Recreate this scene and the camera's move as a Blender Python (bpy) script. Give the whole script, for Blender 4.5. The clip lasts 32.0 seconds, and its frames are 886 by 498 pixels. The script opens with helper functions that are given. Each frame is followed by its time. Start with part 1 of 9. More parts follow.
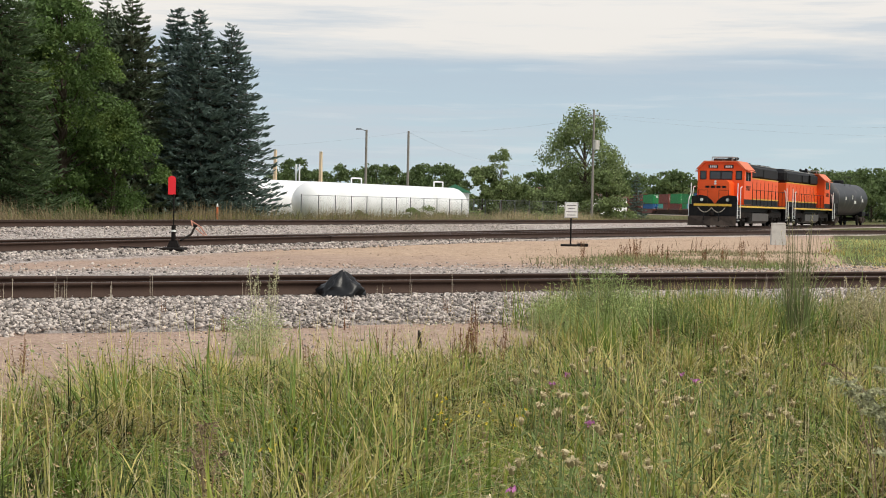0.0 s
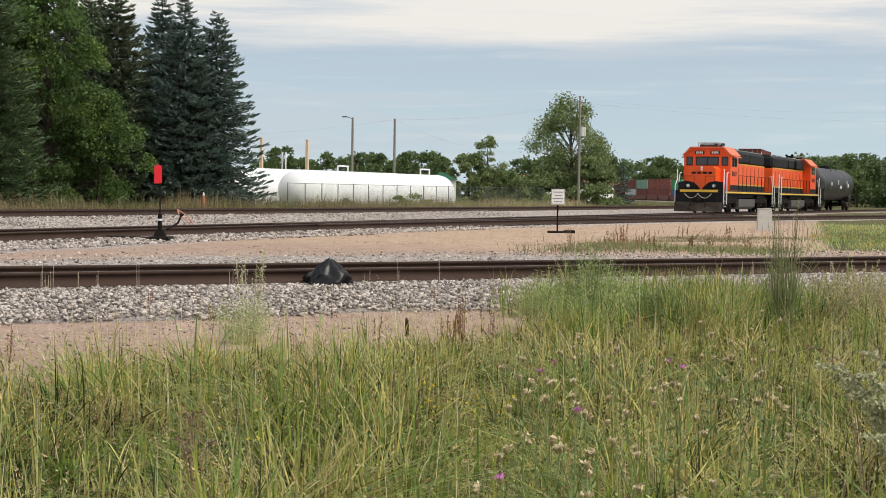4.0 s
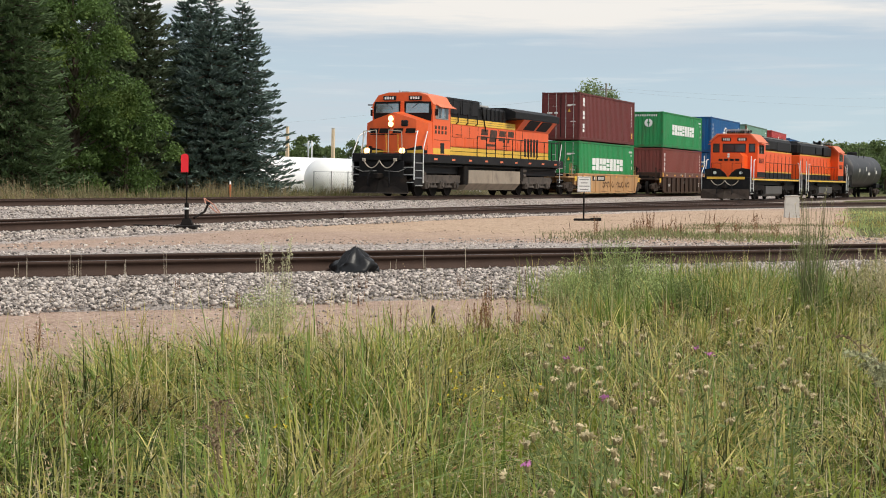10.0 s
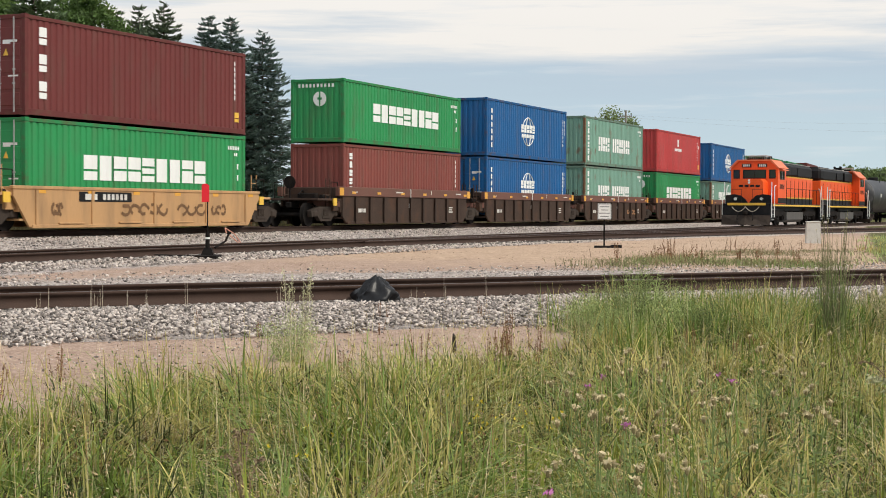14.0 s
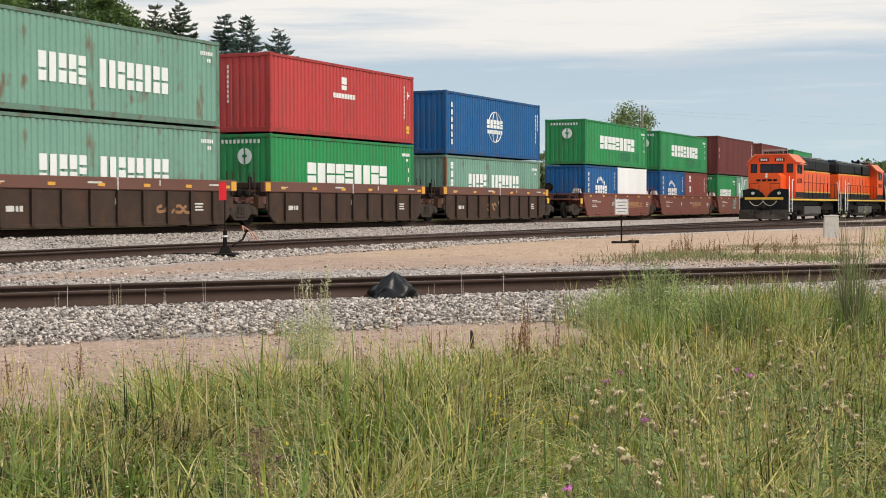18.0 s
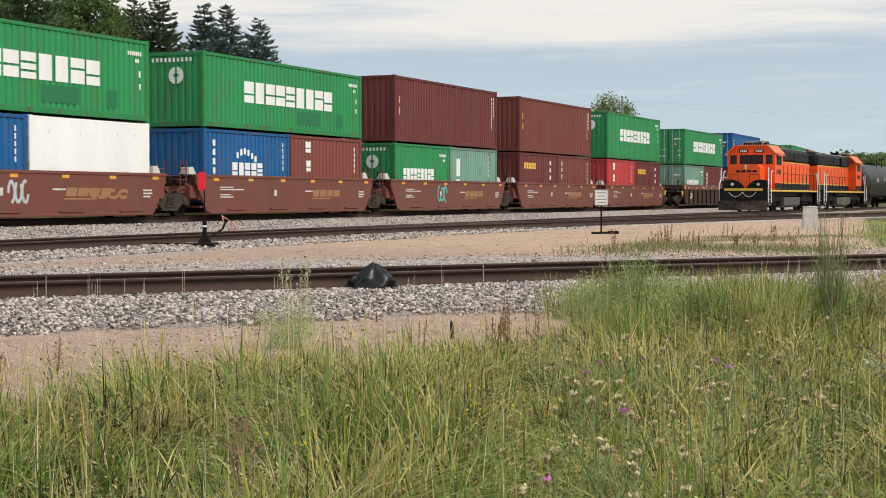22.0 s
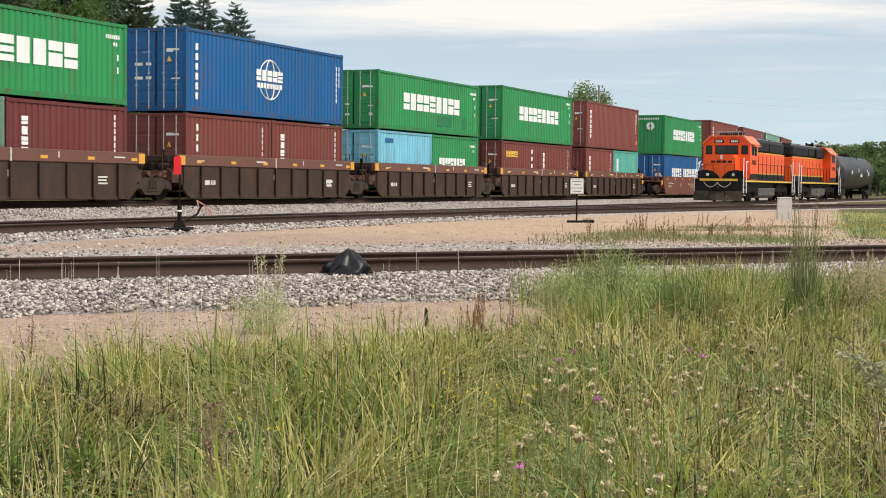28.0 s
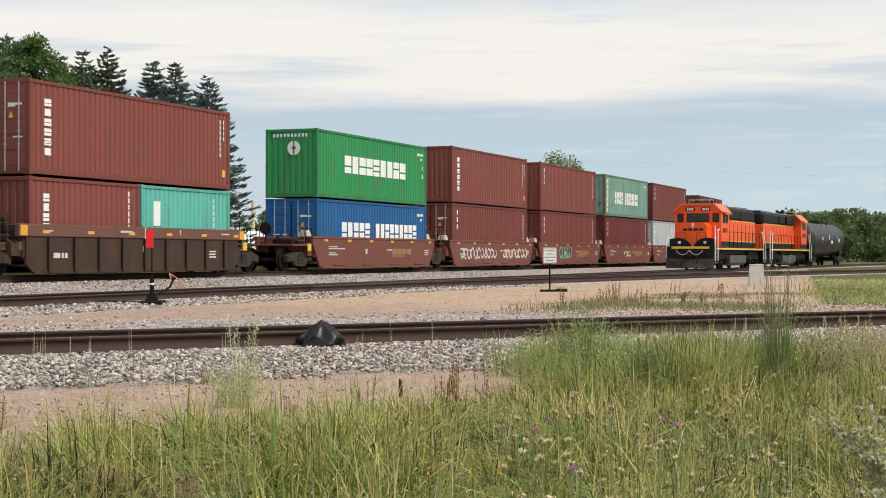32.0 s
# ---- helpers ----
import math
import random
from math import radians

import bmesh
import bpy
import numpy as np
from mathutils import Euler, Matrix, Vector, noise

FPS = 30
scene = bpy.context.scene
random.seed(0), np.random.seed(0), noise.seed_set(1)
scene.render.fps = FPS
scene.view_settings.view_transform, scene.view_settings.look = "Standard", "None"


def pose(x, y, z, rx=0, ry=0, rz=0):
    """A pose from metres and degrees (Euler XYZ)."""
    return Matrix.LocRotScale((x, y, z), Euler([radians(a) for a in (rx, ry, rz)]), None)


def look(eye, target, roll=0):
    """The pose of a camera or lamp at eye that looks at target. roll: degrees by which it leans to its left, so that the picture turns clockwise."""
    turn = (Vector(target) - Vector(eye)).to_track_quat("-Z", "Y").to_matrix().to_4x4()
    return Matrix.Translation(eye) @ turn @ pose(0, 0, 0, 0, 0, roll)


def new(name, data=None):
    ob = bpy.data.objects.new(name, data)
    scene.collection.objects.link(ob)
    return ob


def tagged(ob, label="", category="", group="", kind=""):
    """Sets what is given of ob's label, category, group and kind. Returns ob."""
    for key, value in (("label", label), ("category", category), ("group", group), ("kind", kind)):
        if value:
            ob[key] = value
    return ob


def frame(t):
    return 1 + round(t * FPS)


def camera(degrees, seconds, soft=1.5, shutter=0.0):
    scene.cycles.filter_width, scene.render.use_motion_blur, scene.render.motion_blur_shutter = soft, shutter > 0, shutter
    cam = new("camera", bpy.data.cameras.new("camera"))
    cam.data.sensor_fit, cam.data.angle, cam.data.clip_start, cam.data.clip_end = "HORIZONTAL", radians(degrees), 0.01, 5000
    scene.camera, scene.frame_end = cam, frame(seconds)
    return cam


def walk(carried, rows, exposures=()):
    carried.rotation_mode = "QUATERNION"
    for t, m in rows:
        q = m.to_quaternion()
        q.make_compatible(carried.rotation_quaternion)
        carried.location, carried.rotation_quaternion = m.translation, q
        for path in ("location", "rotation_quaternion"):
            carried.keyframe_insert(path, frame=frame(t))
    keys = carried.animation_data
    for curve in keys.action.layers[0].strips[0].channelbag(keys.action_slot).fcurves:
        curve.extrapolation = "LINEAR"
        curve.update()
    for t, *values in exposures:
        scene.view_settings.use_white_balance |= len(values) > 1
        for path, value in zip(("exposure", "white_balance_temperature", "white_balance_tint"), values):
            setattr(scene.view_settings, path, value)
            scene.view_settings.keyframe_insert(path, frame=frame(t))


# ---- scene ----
EYE = 1.55
cam = camera(32.046, 32.0, soft=0.95, shutter=0.1)
# seconds, yaw, pitch, roll: a hand-held camera that stands in one spot and pans a little
AIM = [
    (0.0, -67.872, -1.557, 1.153),
    (0.5, -68.097, -1.627, 1.101),
    (1.0, -68.252, -1.663, 1.096),
    (1.5, -68.369, -1.672, 1.023),
    (2.0, -68.478, -1.806, 1.141),
    (2.5, -68.514, -1.891, 1.116),
    (3.0, -68.462, -1.971, 1.101),
    (3.5, -68.366, -1.977, 0.916),
    (5.5, -68.395, -2.099, 0.701),
    (6.0, -68.248, -2.227, 0.551),
    (6.5, -68.188, -2.320, 0.530),
    (7.0, -68.242, -2.448, 0.679),
    (7.5, -68.191, -2.416, 0.664),
    (8.0, -68.059, -2.410, 0.678),
    (8.5, -67.964, -2.459, 0.707),
    (9.0, -67.771, -2.434, 0.717),
    (9.5, -67.577, -2.450, 0.658),
    (10.0, -67.399, -2.475, 0.657),
    (10.5, -67.309, -2.419, 0.699),
    (11.0, -67.348, -2.274, 0.725),
    (11.5, -67.423, -2.276, 0.696),
    (12.0, -67.422, -2.352, 0.650),
    (12.5, -67.308, -2.145, 0.662),
    (13.0, -67.046, -1.562, 0.336),
    (13.5, -66.801, -1.332, 0.313),
    (14.0, -66.630, -1.439, 0.277),
    (14.5, -66.493, -1.498, 0.250),
    (16.5, -66.096, -1.848, -0.042),
    (17.0, -66.035, -1.797, -0.195),
    (17.5, -65.956, -1.633, -0.138),
    (18.0, -65.993, -1.567, -0.129),
    (18.5, -66.126, -1.664, -0.104),
    (19.0, -66.249, -1.742, -0.222),
    (19.5, -66.342, -1.700, -0.150),
    (20.0, -66.496, -1.613, -0.250),
    (20.5, -66.558, -1.676, -0.033),
    (21.0, -66.561, -1.679, 0.047),
    (21.5, -66.621, -1.755, 0.138),
    (22.0, -66.736, -1.926, 0.000),
    (22.5, -66.740, -2.025, -0.091),
    (23.0, -66.703, -2.019, -0.128),
    (23.5, -66.646, -1.953, -0.154),
    (24.0, -66.907, -2.049, -0.126),
    (24.5, -67.315, -2.140, 0.009),
    (25.0, -67.503, -2.304, 0.215),
    (25.5, -67.502, -2.470, 0.565),
    (27.5, -67.343, -2.717, 0.576),
    (28.0, -67.657, -2.398, 0.613),
    (28.5, -67.497, -1.912, 0.312),
    (29.0, -67.394, -1.327, 0.122),
    (29.5, -67.898, -0.738, 0.620),
    (30.0, -68.327, -0.442, 0.817),
    (30.5, -68.545, -0.350, 0.515),
    (31.0, -68.573, 0.069, 0.289),
    (31.5, -68.567, 0.369, 0.056),
    (32.0, -68.636, 0.221, 0.044),
]
# the camera's automatic exposure drifts a little
EXPOSE = ((0.0, 0.06), (3.5, 0.06), (6.0, 0.07), (9.0, 0.08), (11.0, 0.14), (13.0, 0.12), (17.0, 0.14), (19.0, 0.10), (23.0, 0.08), (25.0, 0.13), (28.0, 0.26), (29.0, 0.20), (30.0, 0.13), (32.0, 0.13))
walk(cam, [(t, pose(0, 0, EYE, 90 + pitch, 0, yaw) @ pose(0, 0, 0, 0, 0, roll)) for t, yaw, pitch, roll in AIM], EXPOSE)
# ---------------------------------------------------------------- world, sun, exposure
scene.view_settings.exposure = 0.0
world = bpy.data.worlds.new("sky")
scene.world = world
world.use_nodes = True
wt = world.node_tree
wt.nodes.clear()


def wn(kind, **kw):
    n = wt.nodes.new(kind)
    for k, v in kw.items():
        n.inputs[k].default_value = v
    return n


SUN_EL, SUN_AZ = radians(44), radians(-172)
sky = wt.nodes.new("ShaderNodeTexSky")
sky.sky_type, sky.sun_disc = "NISHITA", False
sky.sun_elevation, sky.sun_rotation = SUN_EL, SUN_AZ
sky.air_density, sky.dust_density, sky.ozone_density = 1.0, 1.5, 1.0
tc = wt.nodes.new("ShaderNodeTexCoord")
sep = wt.nodes.new("ShaderNodeSeparateXYZ")
wt.links.new(tc.outputs["Generated"], sep.inputs[0])
mp = wt.nodes.new("ShaderNodeMapping")
mp.inputs["Scale"].default_value = (3.2, 3.2, 30.0)
mp.inputs["Location"].default_value = (0.3, 0.9, 0.2)
wt.links.new(tc.outputs["Generated"], mp.inputs[0])
nz = wn("ShaderNodeTexNoise", Scale=1.0, Detail=6.0, Roughness=0.55)
wt.links.new(mp.outputs[0], nz.inputs["Vector"])
mp2 = wt.nodes.new("ShaderNodeMapping")
mp2.inputs["Scale"].default_value = (7.0, 7.0, 110.0)
wt.links.new(tc.outputs["Generated"], mp2.inputs[0])
nz2 = wn("ShaderNodeTexNoise", Scale=1.0, Detail=5.0, Roughness=0.6)
wt.links.new(mp2.outputs[0], nz2.inputs["Vector"])


def wmath(op, a, b, clamp=False):
    n = wt.nodes.new("ShaderNodeMath")
    n.operation, n.use_clamp = op, clamp
    for i, v in enumerate((a, b)):
        if isinstance(v, (int, float)):
            n.inputs[i].default_value = v
        else:
            wt.links.new(v, n.inputs[i])
    return n.outputs[0]


# height over the horizon, wavering with the cloud deck's ragged edge
wob = wmath("ADD", sep.outputs["Z"], wmath("MULTIPLY", wmath("SUBTRACT", nz.outputs["Fac"], 0.5), 0.05))
wob = wmath("ADD", wob, wmath("MULTIPLY", wmath("SUBTRACT", nz2.outputs["Fac"], 0.5), 0.022))
ramp = wt.nodes.new("ShaderNodeValToRGB")
wt.links.new(wob, ramp.inputs[0])
el = ramp.color_ramp.elements
el[0].position, el[0].color = 0.0, (0.58, 0.70, 0.755, 1)
el[1].position, el[1].color = 1.0, (0.80, 0.83, 0.88, 1)
for p, c in ((0.035, (0.523, 0.645, 0.705)), (0.07, (0.485, 0.60, 0.683)), (0.096, (0.470, 0.565, 0.654)), (0.112, (0.86, 0.82, 0.77)), (0.145, (0.88, 0.84, 0.79)),
             (0.175, (0.62, 0.67, 0.73)), (0.30, (0.78, 0.80, 0.83))):
    e = el.new(p)
    e.color = (*c, 1)
mixw = wt.nodes.new("ShaderNodeMix")
mixw.data_type = "RGBA"
mixw.inputs["Factor"].default_value = 0.93
skyscale = wt.nodes.new("ShaderNodeVectorMath")
skyscale.operation = "SCALE"
skyscale.inputs["Scale"].default_value = 0.12
wt.links.new(sky.outputs[0], skyscale.inputs[0])
wt.links.new(skyscale.outputs[0], mixw.inputs["A"])
mp3 = wt.nodes.new("ShaderNodeMapping")
mp3.inputs["Scale"].default_value = (4.2, 4.2, 62.0)
mp3.inputs["Location"].default_value = (1.7, 0.4, 0.35)
wt.links.new(tc.outputs["Generated"], mp3.inputs[0])
nz3 = wn("ShaderNodeTexNoise", Scale=1.0, Detail=7.0, Roughness=0.58)
wt.links.new(mp3.outputs[0], nz3.inputs["Vector"])
streak = wt.nodes.new("ShaderNodeMapRange")
streak.inputs["From Min"].default_value, streak.inputs["From Max"].default_value, streak.inputs["To Max"].default_value = 0.52, 0.66, 0.75
wt.links.new(nz3.outputs["Fac"], streak.inputs["Value"])
veil = wt.nodes.new("ShaderNodeMix")
veil.data_type = "RGBA"
wt.links.new(streak.outputs[0], veil.inputs["Factor"])
wt.links.new(ramp.outputs["Color"], veil.inputs["A"])
veil.inputs["B"].default_value = (0.545, 0.61, 0.675, 1)
streak2 = wt.nodes.new("ShaderNodeMapRange")
streak2.inputs["From Min"].default_value, streak2.inputs["From Max"].default_value, streak2.inputs["To Max"].default_value = 0.46, 0.30, 0.5
wt.links.new(nz2.outputs["Fac"], streak2.inputs["Value"])
veil2 = wt.nodes.new("ShaderNodeMix")
veil2.data_type = "RGBA"
wt.links.new(streak2.outputs[0], veil2.inputs["Factor"])
wt.links.new(veil.outputs["Result"], veil2.inputs["A"])
veil2.inputs["B"].default_value = (0.70, 0.735, 0.76, 1)
wt.links.new(veil2.outputs["Result"], mixw.inputs["B"])
bg = wt.nodes.new("ShaderNodeBackground")
bg.inputs["Strength"].default_value = 1.0
wt.links.new(mixw.outputs["Result"], bg.inputs["Color"])
wo = wt.nodes.new("ShaderNodeOutputWorld")
wt.links.new(bg.outputs[0], wo.inputs["Surface"])

sun_data = bpy.data.lights.new("sun", "SUN")
sun_data.energy, sun_data.angle, sun_data.color = 2.35, radians(10), (1.0, 0.94, 0.83)
sun = new("sun", sun_data)
sun.matrix_world = look((0, 0, 60), (8, 60, 0))
# ---------------------------------------------------------------- materials
def mat(name, base, rough=0.7, metal=0.0, var=0.12, scale=3.0, fine=40.0, bump=0.15, tint=None, tint_amt=0.0, tint_scale=1.2, isl=0.0, rnd=0.0, spec=0.4, dist=0.02, tint_lo=0.5, tint_hi=0.7, stretch=(1, 1, 1), trans=0.0):
    """A surface with variation at two scales, stains of a second colour, and a fine relief."""
    m = bpy.data.materials.new(name)
    m.use_nodes = True
    nt = m.node_tree
    b = nt.nodes["Principled BSDF"]
    b.inputs["Roughness"].default_value = rough
    b.inputs["Metallic"].default_value = metal
    b.inputs["Specular IOR Level"].default_value = spec
    co = nt.nodes.new("ShaderNodeTexCoord")
    mpn = nt.nodes.new("ShaderNodeMapping")
    mpn.inputs["Scale"].default_value = stretch
    nt.links.new(co.outputs["Object"], mpn.inputs[0])

    def nz_(s, d=4.0):
        n = nt.nodes.new("ShaderNodeTexNoise")
        n.inputs["Scale"].default_value, n.inputs["Detail"].default_value = s, d
        nt.links.new(mpn.outputs[0], n.inputs["Vector"])
        return n.outputs["Fac"]

    def ma(op, a, c, clamp=False):
        n = nt.nodes.new("ShaderNodeMath")
        n.operation, n.use_clamp = op, clamp
        for i, v in enumerate((a, c)):
            if isinstance(v, (int, float)):
                n.inputs[i].default_value = v
            else:
                nt.links.new(v, n.inputs[i])
        return n.outputs[0]

    big, small = nz_(scale), nz_(fine, 3.0)
    val = ma("ADD", ma("MULTIPLY", ma("SUBTRACT", big, 0.5), var * 3.0), ma("MULTIPLY", ma("SUBTRACT", small, 0.5), var * 2.0))
    if isl:
        g = nt.nodes.new("ShaderNodeNewGeometry")
        val = ma("ADD", val, ma("MULTIPLY", ma("SUBTRACT", g.outputs["Random Per Island"], 0.5), isl * 2))
    if rnd:
        o = nt.nodes.new("ShaderNodeObjectInfo")
        val = ma("ADD", val, ma("MULTIPLY", ma("SUBTRACT", o.outputs["Random"], 0.5), rnd * 2))
    val = ma("ADD", val, 1.0)
    sc = nt.nodes.new("ShaderNodeVectorMath")
    sc.operation = "SCALE"
    sc.inputs[0].default_value = base
    nt.links.new(val, sc.inputs["Scale"])
    col = sc.outputs[0]
    if tint:
        st = nz_(tint_scale, 6.0)
        rp = nt.nodes.new("ShaderNodeMapRange")
        rp.inputs["From Min"].default_value, rp.inputs["From Max"].default_value = tint_lo, tint_hi
        rp.inputs["To Max"].default_value = tint_amt
        nt.links.new(st, rp.inputs["Value"])
        mx = nt.nodes.new("ShaderNodeMix")
        mx.data_type = "RGBA"
        nt.links.new(rp.outputs[0], mx.inputs["Factor"])
        nt.links.new(col, mx.inputs["A"])
        mx.inputs["B"].default_value = (*tint, 1)
        col = mx.outputs["Result"]
    nt.links.new(col, b.inputs["Base Color"])
    if bump:
        bp = nt.nodes.new("ShaderNodeBump")
        bp.inputs["Strength"].default_value, bp.inputs["Distance"].default_value = bump, dist
        nt.links.new(small, bp.inputs["Height"])
        nt.links.new(bp.outputs[0], b.inputs["Normal"])
    if trans:
        tr = nt.nodes.new("ShaderNodeBsdfTranslucent")
        nt.links.new(col, tr.inputs["Color"])
        mx2 = nt.nodes.new("ShaderNodeMixShader")
        mx2.inputs[0].default_value = trans
        nt.links.new(b.outputs[0], mx2.inputs[1])
        nt.links.new(tr.outputs[0], mx2.inputs[2])
        nt.links.new(mx2.outputs[0], nt.nodes["Material Output"].inputs["Surface"])
    return m


def glow(name, col, strength):
    m = bpy.data.materials.new(name)
    m.use_nodes = True
    b = m.node_tree.nodes["Principled BSDF"]
    b.inputs["Base Color"].default_value = (*col, 1)
    b.inputs["Emission Color"].default_value = (*col, 1)
    b.inputs["Emission Strength"].default_value = strength
    return m


RUST = (0.16, 0.075, 0.045)


PAINT, WORN = {}, {}


def worn(m):
    """The same paint on rails, posts and castings, where rust has come through."""
    if m.name not in WORN:
        c = PAINT.get(m.name, (0.2, 0.2, 0.2))
        WORN[m.name] = mat(m.name + "_rusty_edge", tuple(q * 0.8 for q in c), 0.7, 0, 0.15, 1.5, 25, 0.1, tint=(0.11, 0.052, 0.032), tint_amt=0.6, tint_scale=3.0, tint_lo=0.47, tint_hi=0.68)
    return WORN[m.name]


def paint(name, c, rough=0.55, dirt=0.3):
    PAINT[name] = c
    return mat(name, c, rough, 0.0, 0.09, 0.8, 25.0, 0.05, tint=(0.12, 0.085, 0.06), tint_amt=dirt * 1.3, tint_scale=2.0, tint_lo=0.48, tint_hi=0.80, stretch=(1, 1, 0.22))


M_RAIL = mat("rail_steel", (0.062, 0.036, 0.026), 0.75, 0.3, 0.2, 4, 60, 0.2)
M_RAILTOP = mat("rail_head", (0.16, 0.13, 0.115), 0.45, 0.8, 0.15, 4, 60, 0.1)
M_TIE = mat("creosoted_timber", (0.045, 0.034, 0.028), 0.9, 0, 0.25, 3, 30, 0.4, rnd=0.25, stretch=(1, 0.2, 1))


def gravel_mat(name, dark, light, scale, relief=0.03):
    """Crushed stone too small to build: every cell a stone of its own shade."""
    m = bpy.data.materials.new(name)
    m.use_nodes = True
    nt = m.node_tree
    b = nt.nodes["Principled BSDF"]
    b.inputs["Roughness"].default_value = 0.95
    b.inputs["Specular IOR Level"].default_value = 0.2
    co = nt.nodes.new("ShaderNodeTexCoord")
    wob = nt.nodes.new("ShaderNodeTexNoise")
    wob.inputs["Scale"].default_value, wob.inputs["Detail"].default_value = 0.6, 4.0
    nt.links.new(co.outputs["Object"], wob.inputs["Vector"])
    vo = nt.nodes.new("ShaderNodeTexVoronoi")
    vo.inputs["Scale"].default_value = scale
    nt.links.new(co.outputs["Object"], vo.inputs["Vector"])
    sp = nt.nodes.new("ShaderNodeSeparateColor")
    nt.links.new(vo.outputs["Color"], sp.inputs[0])
    ad = nt.nodes.new("ShaderNodeMath")
    ad.operation = "MULTIPLY_ADD"
    nt.links.new(wob.outputs["Fac"], ad.inputs[0])
    ad.inputs[1].default_value = 0.7
    nt.links.new(sp.outputs["Red"], ad.inputs[2])
    rp = nt.nodes.new("ShaderNodeValToRGB")
    rp.color_ramp.elements[0].position, rp.color_ramp.elements[0].color = 0.25, (*dark, 1)
    rp.color_ramp.elements[1].position, rp.color_ramp.elements[1].color = 1.25 / 1.35, (*light, 1)
    nt.links.new(ad.outputs[0], rp.inputs[0])
    nt.links.new(rp.outputs[0], b.inputs["Base Color"])
    bp = nt.nodes.new("ShaderNodeBump")
    bp.inputs["Strength"].default_value, bp.inputs["Distance"].default_value = 0.8, relief
    bp.invert = True
    nt.links.new(vo.outputs["Distance"], bp.inputs["Height"])
    nt.links.new(bp.outputs[0], b.inputs["Normal"])
    return m


M_BALLAST = gravel_mat("ballast_bed", (0.14, 0.108, 0.09), (0.52, 0.44, 0.38), 13, 0.05)
# the spur's bed: ballast darkened to paint the shade between loose stones
M_BEDSHADE = gravel_mat("gap_shade_ballast_bed", (0.09, 0.075, 0.068), (0.36, 0.315, 0.285), 30, 0.03)
M_STONE = mat("ballast_stone", (0.41, 0.357, 0.318), 0.9, 0, 0.2, 2, 30, 0.3, isl=0.76)
M_BLACK = mat("black_paint", (0.008, 0.008, 0.009), 0.62, 0.0, 0.2, 2, 30, 0.1, tint=(0.035, 0.028, 0.022), tint_amt=0.35, tint_scale=2, spec=0.22)
M_STEEL = mat("dark_steel", (0.013, 0.011, 0.010), 0.85, 0.0, 0.25, 2, 30, 0.2, tint=(0.038, 0.026, 0.019), tint_amt=0.5, tint_scale=2, spec=0.12)
M_ORANGE = paint("orange_paint", (0.80, 0.125, 0.030), 0.42, 0.12)
M_CORE = gravel_mat("oiled_ballast", (0.045, 0.035, 0.03), (0.20, 0.16, 0.135), 14, 0.04)
M_ORANGE2 = paint("bright_orange_paint", (0.87, 0.105, 0.014), 0.38, 0.10)
M_YELLOW = paint("yellow_stripe", (0.78, 0.48, 0.06), 0.5, 0.15)
M_WHITE = paint("white_paint", (0.78, 0.78, 0.76), 0.55, 0.12)
M_LOGO = paint("white_lettering", (0.82, 0.83, 0.80), 0.6, 0.15)
M_GREEN = paint("green_container_paint", (0.022, 0.270, 0.082))
M_MAROON = paint("maroon_container_paint", (0.150, 0.030, 0.027), 0.6)
M_BRICK = paint("brick_red_container_paint", (0.225, 0.058, 0.044), 0.6)
M_BLUE = paint("blue_container_paint", (0.004, 0.105, 0.300))
M_PALEGREEN = mat("pale_green_container_paint", (0.185, 0.345, 0.265), 0.6, 0, 0.12, 0.8, 12, 0.05, tint=(0.17, 0.075, 0.036), tint_amt=0.8, tint_scale=1.7, tint_lo=0.585, tint_hi=0.70, stretch=(1, 1, 0.5))
PAINT["pale_green_container_paint"] = (0.165, 0.28, 0.21)
M_RED = paint("red_container_paint", (0.50, 0.052, 0.050))
M_LIGHTBLUE = paint("light_blue_container_paint", (0.20, 0.53, 0.67))
M_TEAL = paint("teal_container_paint", (0.11, 0.46, 0.38))
M_GREY = paint("pale_grey_container_paint", (0.50, 0.54, 0.54))
M_BROWNCAR = paint("brown_car_paint", (0.150, 0.066, 0.048), 0.8, 0.3)
M_REDCAR = paint("red_brown_car_paint", (0.165, 0.052, 0.036), 0.7, 0.4)
M_DARKCAR = mat("grimy_car_steel", (0.060, 0.040, 0.031), 0.9, 0, 0.25, 1.2, 20, 0.2, tint=(0.10, 0.050, 0.030), tint_amt=0.6, tint_scale=1.5, spec=0.15)
M_TAN = paint("tan_yellow_car_paint", (0.49, 0.285, 0.13), 0.7, 0.4)
M_GLASS = mat("dark_window_glass", (0.03, 0.035, 0.04), 0.08, 0, 0.02, 1, 5, 0.0, spec=0.8)
